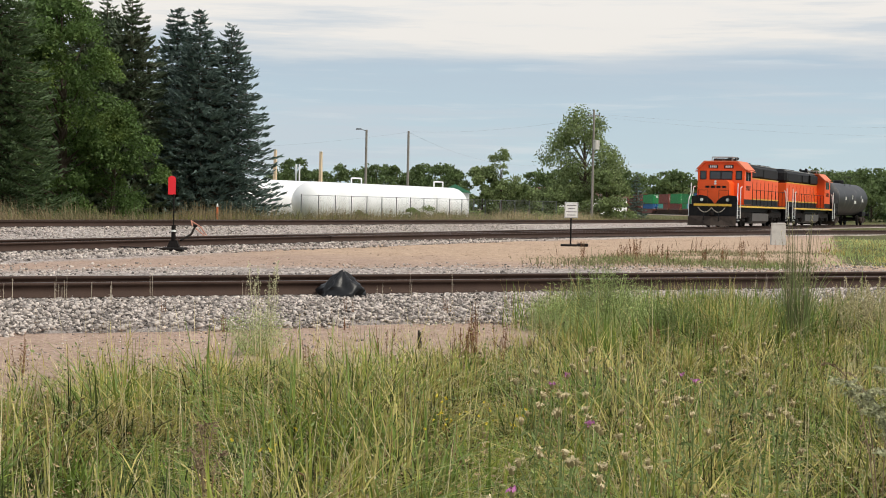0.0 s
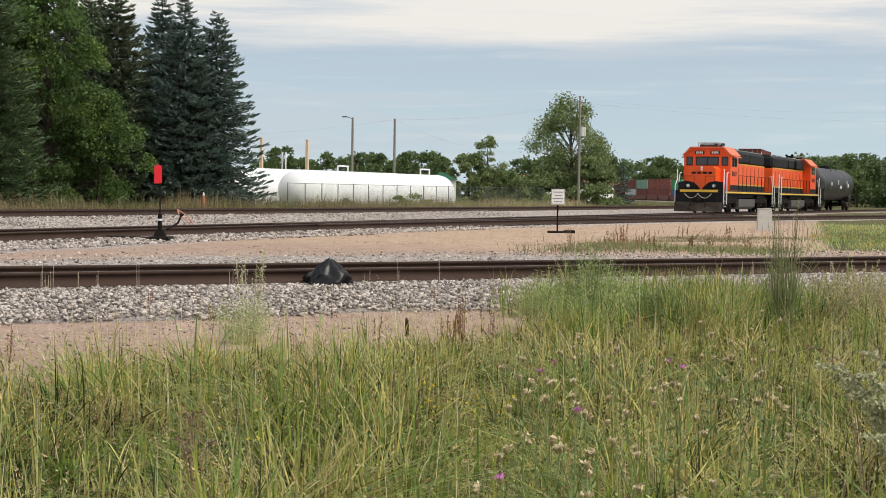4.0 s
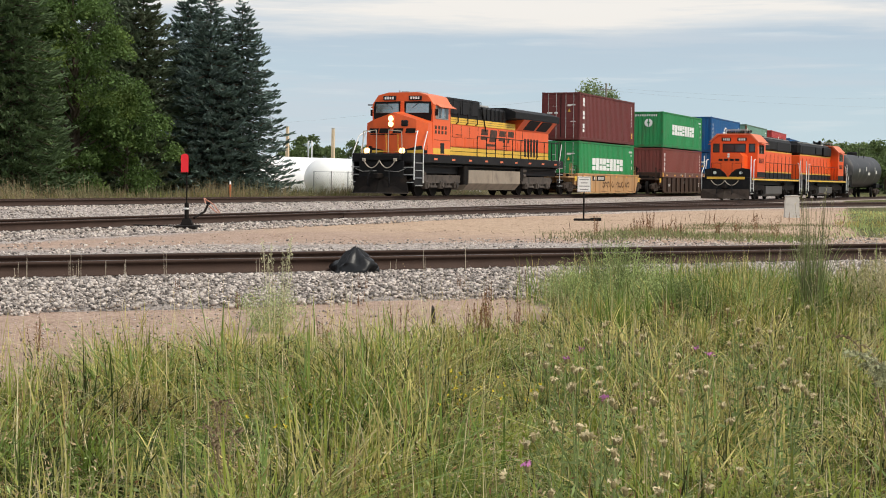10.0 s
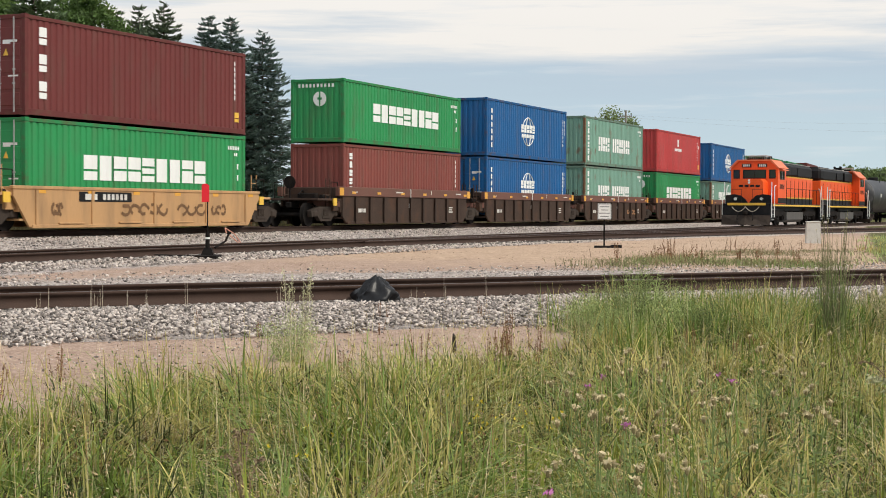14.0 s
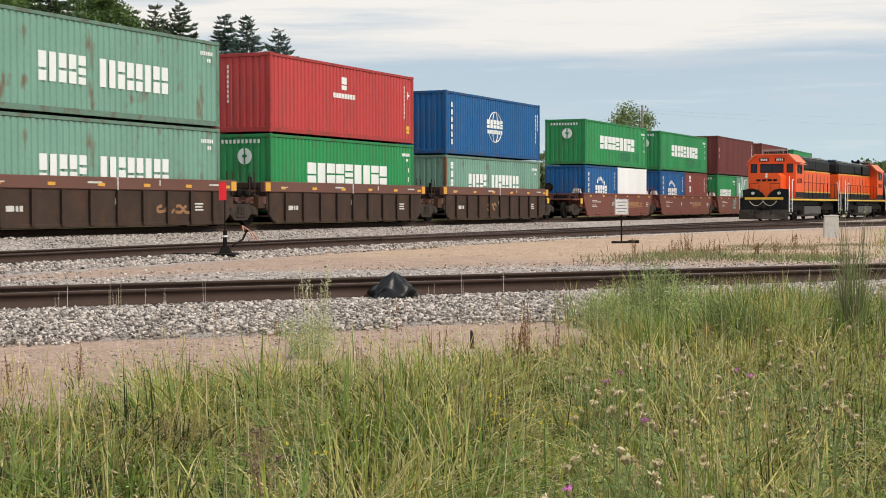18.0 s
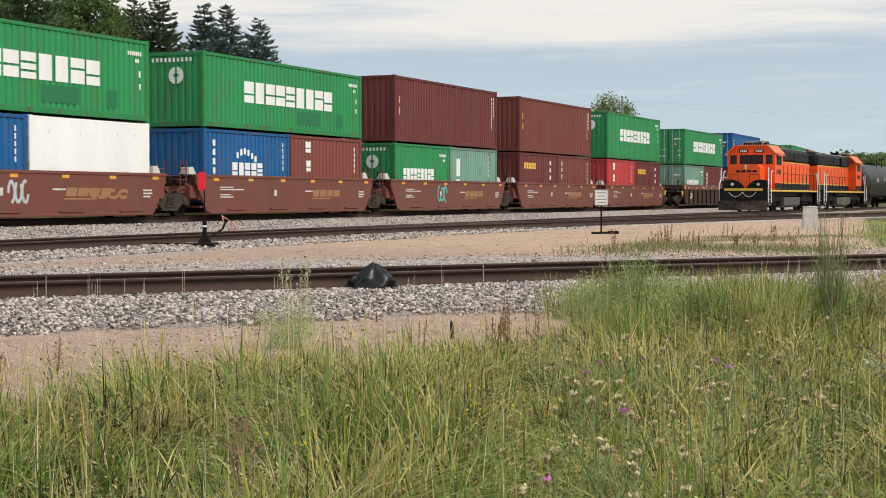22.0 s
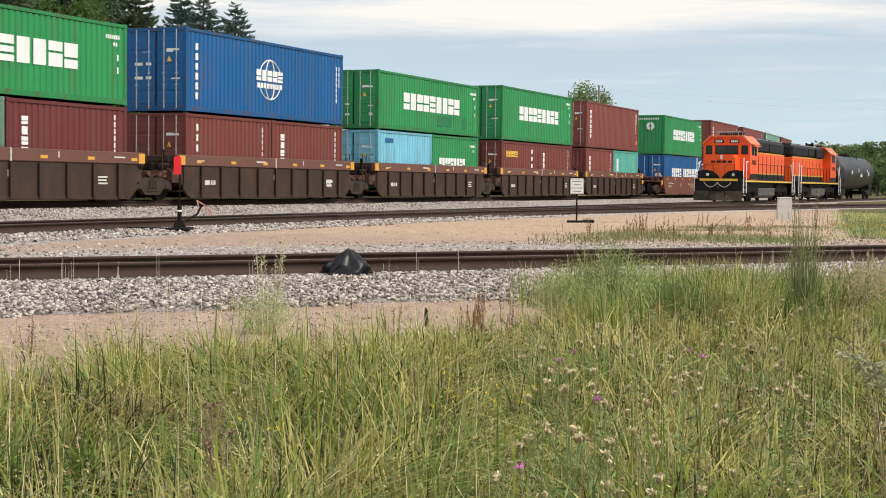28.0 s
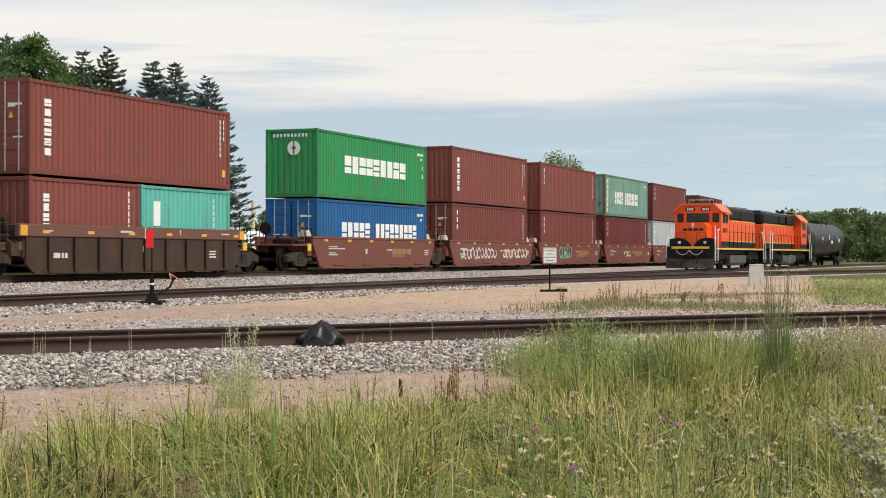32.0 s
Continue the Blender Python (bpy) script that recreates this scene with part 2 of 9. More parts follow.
# ---------------------------------------------------------------- mesh tools
class Mesh:
    """Gathers plain solids into one mesh."""

    def __init__(self):
        self.v, self.f, self.n = [], [], 0

    def add(self, verts, faces):
        verts = np.asarray(verts, float)
        self.v.append(verts)
        self.f += [tuple(i + self.n for i in f) for f in faces]
        self.n += len(verts)
        return self

    def box(self, x0, x1, y0, y1, z0, z1, c=0.0):
        if c <= 0:
            return self.hexa([(x0, y0, z0), (x1, y0, z0), (x1, y1, z0), (x0, y1, z0), (x0, y0, z1), (x1, y0, z1), (x1, y1, z1), (x0, y1, z1)])
        c = min(c, (x1 - x0) * 0.45, (y1 - y0) * 0.45, (z1 - z0) * 0.45)
        v, idx = [], {}
        for sx in (0, 1):
            for sy in (0, 1):
                for sz in (0, 1):
                    p = ((x0, x1)[sx], (y0, y1)[sy], (z0, z1)[sz])
                    s = (1 - 2 * sx, 1 - 2 * sy, 1 - 2 * sz)
                    for a in range(3):
                        q = [p[i] + (0 if i == a else c * s[i]) for i in range(3)]
                        idx[sx, sy, sz, a] = len(v)
                        v.append(q)
        f = []
        for a in range(3):
            b, d = (a + 1) % 3, (a + 2) % 3
            for s in (0, 1):
                def k(u, w, a=a, b=b, d=d, s=s):
                    t = [0, 0, 0]
                    t[a], t[b], t[d] = s, u, w
                    return idx[(*t, a)]
                q = [k(0, 0), k(1, 0), k(1, 1), k(0, 1)]
                f.append(q if s else q[::-1])
            for u in (0, 1):
                for w in (0, 1):
                    def e(s, ax, a=a, b=b, d=d, u=u, w=w):
                        t = [0, 0, 0]
                        t[a], t[b], t[d] = s, u, w
                        return idx[(*t, ax)]
                    q = [e(0, b), e(1, b), e(1, d), e(0, d)]
                    f.append(q if (u ^ w) else q[::-1])
        for sx in (0, 1):
            for sy in (0, 1):
                for sz in (0, 1):
                    q = [idx[sx, sy, sz, a] for a in range(3)]
                    f.append(q if (sx + sy + sz) % 2 else q[::-1])
        return self.add(v, f)

    def hexa(self, p):
        """Eight corners: the lower four round, then the upper four."""
        return self.add(p, [(3, 2, 1, 0), (4, 5, 6, 7), (0, 1, 5, 4), (1, 2, 6, 5), (2, 3, 7, 6), (3, 0, 4, 7)])

    def prism(self, outline, a0, a1, axis="x"):
        """A flat outline pushed along an axis. The outline's own axes are the other two in order."""
        n = len(outline)
        def at(p, a):
            return {"x": (a, p[0], p[1]), "y": (p[0], a, p[1]), "z": (p[0], p[1], a)}[axis]
        v = [at(p, a0) for p in outline] + [at(p, a1) for p in outline]
        f = [(i, (i + 1) % n, (i + 1) % n + n, i + n) for i in range(n)] + [tuple(range(n))[::-1], tuple(range(n, 2 * n))]
        return self.add(v, f)

    def rod(self, a, b, r, n=8, r2=None, caps=True):
        a, b = Vector(a), Vector(b)
        d = (b - a).normalized()
        u = d.cross(Vector((0, 0, 1)) if abs(d.z) < 0.9 else Vector((1, 0, 0))).normalized()
        w = d.cross(u)
        r2 = r if r2 is None else r2
        v = [a + (u * math.cos(2 * math.pi * i / n) + w * math.sin(2 * math.pi * i / n)) * r for i in range(n)]
        v += [b + (u * math.cos(2 * math.pi * i / n) + w * math.sin(2 * math.pi * i / n)) * r2 for i in range(n)]
        f = [(i, (i + 1) % n, (i + 1) % n + n, i + n) for i in range(n)]
        if caps:
            f += [tuple(range(n))[::-1], tuple(range(n, 2 * n))]
        return self.add([tuple(p) for p in v], f)

    def pipe(self, pts, r, n=6):
        for a, b in zip(pts[:-1], pts[1:]):
            self.rod(a, b, r, n)
        return self

    def lathe(self, prof, n=20, axis="x", c=(0, 0, 0)):
        """Rings of (along, radius) round an axis."""
        v, f = [], []
        for t, r in prof:
            for i in range(n):
                a = 2 * math.pi * i / n
                p = {"x": (t, r * math.cos(a), r * math.sin(a)), "y": (r * math.cos(a), t, r * math.sin(a)), "z": (r * math.cos(a), r * math.sin(a), t)}[axis]
                v.append((p[0] + c[0], p[1] + c[1], p[2] + c[2]))
        for k in range(len(prof) - 1):
            for i in range(n):
                j = (i + 1) % n
                f.append((k * n + i, k * n + j, (k + 1) * n + j, (k + 1) * n + i))
        f += [tuple(range(n))[::-1], tuple(range((len(prof) - 1) * n, len(prof) * n))]
        return self.add(v, f)

    def data(self, name, smooth=False):
        me = bpy.data.meshes.new(name)
        me.from_pydata(np.concatenate(self.v).tolist(), [], self.f)
        if smooth:
            me.polygons.foreach_set("use_smooth", np.ones(len(me.polygons), bool))
            me.set_sharp_from_angle(angle=radians(38))
        bm = bmesh.new()
        bm.from_mesh(me)
        bmesh.ops.recalc_face_normals(bm, faces=bm.faces)
        bm.to_mesh(me)
        bm.free()
        return me


def part(name, mesh, material, parent=None, label="", at=None, smooth=False):
    """One mesh object, under its thing when one is given."""
    me = mesh.data(name, smooth) if isinstance(mesh, Mesh) else mesh
    ob = new(name, me)
    if not me.materials:
        me.materials.append(material)
    if me.materials[0] != material:
        ob.material_slots[0].link = "OBJECT"
        ob.material_slots[0].material = material
    if parent:
        ob.parent = parent
    if at is not None:
        ob.matrix_basis = at
    if label:
        ob["label"] = label
    return ob


def raw(name, verts, faces, material, smooth=False, parent=None):
    me = bpy.data.meshes.new(name)
    verts, faces = np.asarray(verts, np.float32), np.asarray(faces, np.int32)
    k = faces.shape[1]
    me.vertices.add(len(verts))
    me.vertices.foreach_set("co", verts.ravel())
    me.loops.add(faces.size)
    me.loops.foreach_set("vertex_index", faces.ravel())
    me.polygons.add(len(faces))
    me.polygons.foreach_set("loop_start", np.arange(0, faces.size, k, dtype=np.int32))
    me.update(calc_edges=True)
    me.validate()
    if smooth:
        me.polygons.foreach_set("use_smooth", np.ones(len(me.polygons), bool))
    me.materials.append(material)
    ob = new(name, me)
    if parent:
        ob.parent = parent
    return ob


def thing(name, label, category, m=None, group="", kind=""):
    ob = new(name)
    ob.empty_display_size = 0.2
    if m is not None:
        ob.matrix_world = m
    return tagged(ob, label, category, group, kind)


def ss(a, b, x):
    t = np.clip((np.asarray(x, float) - a) / (b - a), 0, 1)
    return t * t * (3 - 2 * t)
# ---------------------------------------------------------------- plan: tracks and ground
ZM, ZS, ZN = 0.894, 0.65, 0.59            # rail tops: main line, siding, near spur
YM = 29.62                                 # main line's centre, straight along x up to CURVE_X
CURVE_X, CURVE_R, CURVE_A = 118.0, 740.0, 0.62


def main_at(s):
    """Place and heading of the main line at distance s along it."""
    if s <= CURVE_X:
        return s, YM, 0.0
    a = min((s - CURVE_X) / CURVE_R, CURVE_A)
    x, y = CURVE_X + CURVE_R * math.sin(a), YM + CURVE_R * (1 - math.cos(a))
    rest = s - CURVE_X - a * CURVE_R
    return x + rest * math.cos(a), y + rest * math.sin(a), a


YS = 20.72                                 # siding's centre; beyond SIDE_X it bends slowly to the right
SIDE_X, SIDE_R = 92.0, 900.0


def side_at(s):
    if s <= SIDE_X:
        return s, YS, 0.0
    a = -(s - SIDE_X) / SIDE_R
    return SIDE_X + SIDE_R * math.sin(-a), YS - SIDE_R * (1 - math.cos(a)), a


def lead_at(s):
    """The turnout's diverging track, which leaves the siding and bends to the right."""
    if s <= 30:
        return s, YS, 0.0
    a = -min((s - 30) / 240.0, 0.45)
    rest = s - 30 + a * 240.0
    return 30 + 240 * math.sin(-a) + rest * math.cos(a), YS - 240 * (1 - math.cos(a)) + rest * math.sin(a), a


SPUR_A = radians(-37.3)
SPUR_N = 18.34


def spur_at(s):
    """The near spur, a straight line; s = 0 where it passes nearest to the camera."""
    return SPUR_N * 0.606 + s * math.cos(SPUR_A), SPUR_N * 0.7955 + s * math.sin(SPUR_A), SPUR_A


def spur_n(x, y):
    return x * 0.606 + y * 0.7955


def main_y(x):
    x = np.asarray(x, float)
    d = np.clip(x - CURVE_X, 0, 430)
    return YM + CURVE_R - np.sqrt(CURVE_R**2 - d * d) + np.clip(x - CURVE_X - 430, 0, None) * 0.71


def ground_z(x, y):
    """The ground's height: low meadow at the camera, a graded dirt strip, the yard's level, the main line's bank."""
    x, y = np.asarray(x, float), np.asarray(y, float)
    n = spur_n(x, y)
    z = 0.02 + 0.20 * ss(6, 13, n) + 0.16 * ss(15.6, 17.6, n) + 0.03 * ss(19.5, 23, n)
    d = np.abs(y - main_y(x))
    z = z + 0.27 * (1 - ss(2.0, 4.2, d))
    far = ss(4.0, 14.0, y - main_y(x))
    z = z - 0.10 * far
    return z
# ---------------------------------------------------------------- ground sheet
def ground_material():
    m = bpy.data.materials.new("yard_ground")
    m.use_nodes = True
    nt = m.node_tree
    b = nt.nodes["Principled BSDF"]
    b.inputs["Roughness"].default_value = 0.95
    b.inputs["Specular IOR Level"].default_value = 0.15
    co = nt.nodes.new("ShaderNodeTexCoord")
    at = nt.nodes.new("ShaderNodeVertexColor")
    at.layer_name = "zone"
    sepc = nt.nodes.new("ShaderNodeSeparateColor")
    nt.links.new(at.outputs[0], sepc.inputs[0])

    def nz_(s, d=5.0):
        n = nt.nodes.new("ShaderNodeTexNoise")
        n.inputs["Scale"].default_value, n.inputs["Detail"].default_value = s, d
        nt.links.new(co.outputs["Object"], n.inputs["Vector"])
        return n.outputs["Fac"]

    def ramp(fac, lo, hi, c0, c1):
        r = nt.nodes.new("ShaderNodeValToRGB")
        r.color_ramp.elements[0].position, r.color_ramp.elements[0].color = lo, (*c0, 1)
        r.color_ramp.elements[1].position, r.color_ramp.elements[1].color = hi, (*c1, 1)
        nt.links.new(fac, r.inputs[0])
        return r.outputs[0]

    def mix(f, a, c):
        x = nt.nodes.new("ShaderNodeMix")
        x.data_type = "RGBA"
        nt.links.new(f, x.inputs["Factor"])
        nt.links.new(a, x.inputs["A"])
        nt.links.new(c, x.inputs["B"])
        return x.outputs["Result"]

    def soft(mask, amount=1.2):
        """A zone's mask with a ragged border."""
        a = nt.nodes.new("ShaderNodeMath")
        a.operation = "MULTIPLY_ADD"
        nt.links.new(nz_(0.9, 12), a.inputs[0])
        a.inputs[1].default_value = amount
        nt.links.new(mask, a.inputs[2])
        r = nt.nodes.new("ShaderNodeMapRange")
        r.inputs["From Min"].default_value, r.inputs["From Max"].default_value = 0.5 + amount * 0.30, 0.5 + amount * 0.72
        nt.links.new(a.outputs[0], r.inputs["Value"])
        return r.outputs[0]

    fine, mid = nz_(22, 8), nz_(3.5, 10)
    dirt = ramp(mid, 0.3, 0.7, (0.30, 0.195, 0.14), (0.52, 0.365, 0.275))
    pebb = ramp(fine, 0.38, 0.64, (0.17, 0.115, 0.085), (0.58, 0.45, 0.37))
    vo = nt.nodes.new("ShaderNodeTexVoronoi")
    vo.inputs["Scale"].default_value = 17
    nt.links.new(co.outputs["Object"], vo.inputs["Vector"])
    vs = nt.nodes.new("ShaderNodeSeparateColor")
    nt.links.new(vo.outputs["Color"], vs.inputs[0])
    gravel = ramp(vs.outputs["Red"], 0.1, 0.95, (0.17, 0.14, 0.125), (0.55, 0.485, 0.44))
    sand0 = ramp(mid, 0.3, 0.7, (0.36, 0.238, 0.150), (0.60, 0.42, 0.285))
    sand1 = ramp(nz_(11, 10), 0.40, 0.60, (0.24, 0.165, 0.115), (0.62, 0.46, 0.34))
    sk_ = nt.nodes.new("ShaderNodeValue")
    sk_.outputs[0].default_value = 0.40
    sand = mix(sk_.outputs[0], sand0, sand1)
    grit = ramp(vs.outputs["Green"], 0.0, 1.0, (0.30, 0.21, 0.145), (0.66, 0.50, 0.38))
    sg_ = nt.nodes.new("ShaderNodeValue")
    sg_.outputs[0].default_value = 0.30
    sand = mix(sg_.outputs[0], sand, grit)
    turf = ramp(nz_(6, 6), 0.3, 0.7, (0.05, 0.06, 0.02), (0.17, 0.155, 0.06))
    k = nt.nodes.new("ShaderNodeValue")
    k.outputs[0].default_value = 0.45
    c = mix(k.outputs[0], dirt, pebb)
    c = mix(soft(sepc.outputs["Blue"]), c, gravel)
    c = mix(soft(sepc.outputs["Green"], 1.3), c, sand)
    c = mix(soft(sepc.outputs["Red"], 0.6), c, turf)
    nt.links.new(c, b.inputs["Base Color"])
    bp = nt.nodes.new("ShaderNodeBump")
    bp.inputs["Strength"].default_value, bp.inputs["Distance"].default_value = 0.6, 0.04
    nt.links.new(nz_(18, 6), bp.inputs["Height"])
    nt.links.new(bp.outputs[0], b.inputs["Normal"])
    return m


def steps(pairs):
    out = []
    for a, b, d in pairs:
        out += list(np.arange(a, b - d * 0.5, d))
    return np.array(out + [pairs[-1][1]])


gx = steps([(-3000, -400, 400), (-400, -60, 40), (-60, -8, 4), (-8, 60, 0.5), (60, 130, 1.0), (130, 250, 6), (250, 700, 45), (700, 3400, 450)])
gy = steps([(-3000, -400, 400), (-400, -60, 40), (-60, -10, 5), (-10, 36, 0.5), (36, 60, 1.5), (60, 200, 10), (200, 700, 50), (700, 3400, 450)])
GX, GY = np.meshgrid(gx, gy, indexing="ij")
GZ = ground_z(GX, GY)
near_m = (GX > -8) & (GX < 120) & (GY > -10) & (GY < 45)
wav = np.array([noise.noise((x * 0.35, y * 0.35, 3.0)) for x, y in zip(GX.ravel(), GY.ravel())]).reshape(GX.shape)
GZ = GZ + np.where(near_m, wav * 0.035, 0)
nx_, ny_ = len(gx), len(gy)
I = np.arange(nx_ * ny_).reshape(nx_, ny_)
gf = np.stack([I[:-1, :-1], I[1:, :-1], I[1:, 1:], I[:-1, 1:]], -1).reshape(-1, 4)
ground = raw("ground", np.stack([GX, GY, GZ], -1).reshape(-1, 3), gf, ground_material(), smooth=True)
tagged(ground, "yard ground of pinkish dirt, grey gravel, sand and turf", "ground", kind="structure")
NN = spur_n(GX, GY)
dm = GY - main_y(GX)
along = GX * math.cos(SPUR_A) + GY * math.sin(SPUR_A)
red = np.maximum.reduce([1 - ss(10.0, 11.9, NN + wav * 1.6 + 0.8 * (1 - ss(2.5, 4.9, along))), ss(3.6, 6.0, dm),
                         ss(7.9, 11.0, along) * (1 - ss(14.2, 15.0, NN)), ss(34, 38, GX) * (1 - ss(-1.2, 0.4, GY - 0.145 * GX)) * ss(20.5, 22, NN)])
green = ss(25, 37, GX) * (1 - ss(64, 84, GX)) * ss(22.5, 24.5, NN) * (1 - ss(18.0, 19.4, GY + np.clip(GX - 40, 0, 99) * 0.10))
blue = np.maximum(ss(19.5, 20, NN) * (1 - ss(23.5, 27, NN)) * (1 - ss(15, 24, along)) * 0.75 + 0.1, ss(16.5, 18.0, GY) * (1 - ss(32, 34, GY)) * ss(20, 21, NN))
blue = blue * (1 - 0.6 * green)
zone = ground.data.color_attributes.new("zone", "FLOAT_COLOR", "POINT")
zone.data.foreach_set("color", np.stack([red, green, blue, np.ones_like(red)], -1).reshape(-1, 4).astype(np.float32).ravel())


# ---------------------------------------------------------------- tracks
def strip(name, fn, s0, s1, ds, prof, material, label):
    """A bed or rail: a cross profile of (across, height) led along a track."""
    v, f = [], []
    k = len(prof)
    n = int(round((s1 - s0) / ds)) + 1
    for i in range(n):
        x, y, a = fn(s0 + (s1 - s0) * i / (n - 1))
        for o, z in prof:
            v.append((x - math.sin(a) * o, y + math.cos(a) * o, z))
    for i in range(n - 1):
        for j in range(k - 1):
            p = i * k + j
            f.append((p, p + k, p + k + 1, p + 1))
    ob = raw(name, v, f, material)
    return tagged(ob, label, "track bed", kind="structure")


def rail_profile(c, top, w=0.075, foot=0.15):
    h = 0.172
    return [(c - foot / 2, top - h), (c - foot / 2, top - h + 0.012), (c - 0.012, top - h + 0.03), (c - 0.012, top - 0.045), (c - w / 2, top - 0.035), (c - w / 2, top - 0.006),
            (c - w / 2 + 0.008, top), (c + w / 2 - 0.008, top), (c + w / 2, top - 0.006), (c + w / 2, top - 0.035), (c + 0.012, top - 0.045), (c + 0.012, top - h + 0.03), (c + foot / 2, top - h + 0.012), (c + foot / 2, top - h)]


def track(name, fn, s0, s1, top, ds, tie_from, tie_to, label, ballast=True, half=1.9):
    th = thing(name, label, "railway track", kind="structure")
    for c in (-0.755, 0.755):
        v, f, prof = [], [], rail_profile(c, top)
        n, k = int((s1 - s0) / ds) + 1, 14
        for i in range(n):
            x, y, a = fn(s0 + (s1 - s0) * i / (n - 1))
            v += [(x - math.sin(a) * o, y + math.cos(a) * o, z) for o, z in prof]
        for i in range(n - 1):
            f += [(i * k + j, (i + 1) * k + j, (i + 1) * k + j + 1, i * k + j + 1) for j in range(k - 1)]
        ra = raw("rail", v, f, M_RAIL, parent=th)
        ra.data.materials.append(M_RAILTOP)
        ra.data.polygons.foreach_set("material_index", np.array([1 if p % (k - 1) == 6 else 0 for p in range(len(ra.data.polygons))], np.int32))
        ra["label"] = "rust-brown rail with a worn head"
    tie = Mesh().box(-0.115, 0.115, -1.3, 1.3, -0.16, 0.0, 0.012).data("tie")
    rng = random.Random(len(name) * 7)
    s = tie_from
    while s < tie_to:
        x, y, a = fn(s)
        part("tie", tie, M_TIE, th, at=pose(x, y, top - 0.185 + rng.uniform(-0.008, 0.008), 0, 0, math.degrees(a) + rng.uniform(-1.5, 1.5)))
        s += 0.54
    return th


strip("ballast_main", main_at, -60, 620, 2.0, [(-3.6, 0.36), (-2.1, ZM - 0.20), (-0.8, ZM - 0.20), (0.8, ZM - 0.20), (2.1, ZM - 0.20), (3.6, 0.34)], M_BALLAST, "grey crushed-stone ballast bank under the main line")
strip("ballast_siding", side_at, -60, 260, 2.0, [(-2.2, 0.36), (-1.7, ZS - 0.20), (1.7, ZS - 0.20), (2.4, 0.36)], M_BALLAST, "grey ballast under the siding")
strip("ballast_lead", lead_at, 44, 170, 2.0, [(-2.2, 0.36), (-1.7, ZS - 0.205), (1.7, ZS - 0.205), (2.2, 0.36)], M_BALLAST, "grey ballast under the turnout's diverging track")
strip("ballast_spur", spur_at, -60, 80, 1.0, [(-3.7, 0.10), (-3.2, 0.26), (-1.7, ZN - 0.205), (1.6, ZN - 0.205), (2.3, 0.30)], M_BEDSHADE, "grey ballast shoulder under the near spur, darkened as shade between its stones")
for nm_, fn_, a_0, a_1, top_ in (("main", main_at, -60, 620, ZM), ("siding", side_at, -60, 260, ZS), ("lead", lead_at, 44, 170, ZS - 0.001), ("spur", spur_at, -60, 80, ZN)):
    strip("oiled_bed_" + nm_, fn_, a_0, a_1, 2.0, [(-1.25, top_ - 0.215), (-1.1, top_ - 0.195), (1.1, top_ - 0.195), (1.25, top_ - 0.215)], M_CORE, "dark oil-stained ballast between the rails")
track("main_track", main_at, -60, 620, ZM, 2.0, 24, 125, "main line of two rusty rails on dark timber ties")
track("siding_track", side_at, -60, 260, ZS, 2.0, 14, 120, "siding of rusty rails on dark timber ties")
track("lead_track", lead_at, 40, 170, ZS - 0.003, 2.0, 44, 110, "diverging turnout track on dark timber ties")
track("spur_track", spur_at, -60, 80, ZN, 2.0, -12, 24, "near spur of rust-brown rails on dark ties")
# ---------------------------------------------------------------- containers
CW = 2.438
BOXES = {}


def corrugated(length, h, depth=0.042, pitch=0.278):
    """A corrugated steel wall in the xz plane, with its outer ridges at y = 0."""
    n = int(length / pitch)
    p = length / n
    prof = [(0.0, 0.0)]
    for i in range(n):
        x = i * p
        prof += [(x + p * 0.12, 0), (x + p * 0.37, 0), (x + p * 0.5, depth), (x + p * 0.75, depth), (x + p * 0.87, 0)]
    prof.append((length, 0.0))
    v = [(x, y, 0) for x, y in prof] + [(x, y, h) for x, y in prof]
    k = len(prof)
    return Mesh().add(v, [(i, i + 1, i + 1 + k, i + k) for i in range(k - 1)])


def box_meshes(length, h):
    key = (length, h)
    if key not in BOXES:
        w = CW / 2
        d = {"side_wall": corrugated(length - 0.24, h - 0.32).data("side_wall"), "end_wall": corrugated(CW - 0.2, h - 0.32, 0.04, 0.25).data("end_wall"),
             "top_rail": Mesh().box(0.1, length - 0.1, 0, 0.06, h - 0.13, h - 0.02, 0.01).data("top_rail"),
             "bottom_rail": Mesh().box(0.1, length - 0.1, 0, 0.06, 0.02, 0.20, 0.01).data("bottom_rail"),
             "corner_post": Mesh().box(0, 0.16, 0, 0.14, 0.118, h - 0.118, 0.012).data("corner_post"),
             "corner_casting": Mesh().box(-0.004, 0.178, -0.004, 0.162, 0, 0.118, 0.01).data("corner_casting"),
             "header": Mesh().box(0, 0.09, -w + 0.1, w - 0.1, h - 0.14, h - 0.012, 0.01).data("header"),
             "sill": Mesh().box(0, 0.09, -w + 0.1, w - 0.1, 0.02, 0.20, 0.01).data("sill"),
             "roof": Mesh().box(0.05, length - 0.05, -w + 0.03, w - 0.03, h - 0.06, h - 0.025).data("roof")}
        door = Mesh().box(0.02, 0.06, -w + 0.12, -0.01, 0.2, h - 0.14, 0.008)
        for i in range(5):
            z = 0.28 + i * (h - 0.55) / 5
            door.box(0.005, 0.03, -w + 0.2, -0.1, z, z + (h - 0.55) / 5 - 0.10, 0.012)
        d["door"] = door.data("door")
        d["locking_bar"] = Mesh().rod((0.0, 0, 0.1), (0.0, 0, h - 0.08), 0.02, 6).box(-0.02, 0.02, -0.05, 0.05, 0.9, 0.94).box(-0.02, 0.02, -0.05, 0.05, 1.3, 1.34).data("locking_bar")
        BOXES[key] = d
    return BOXES[key]


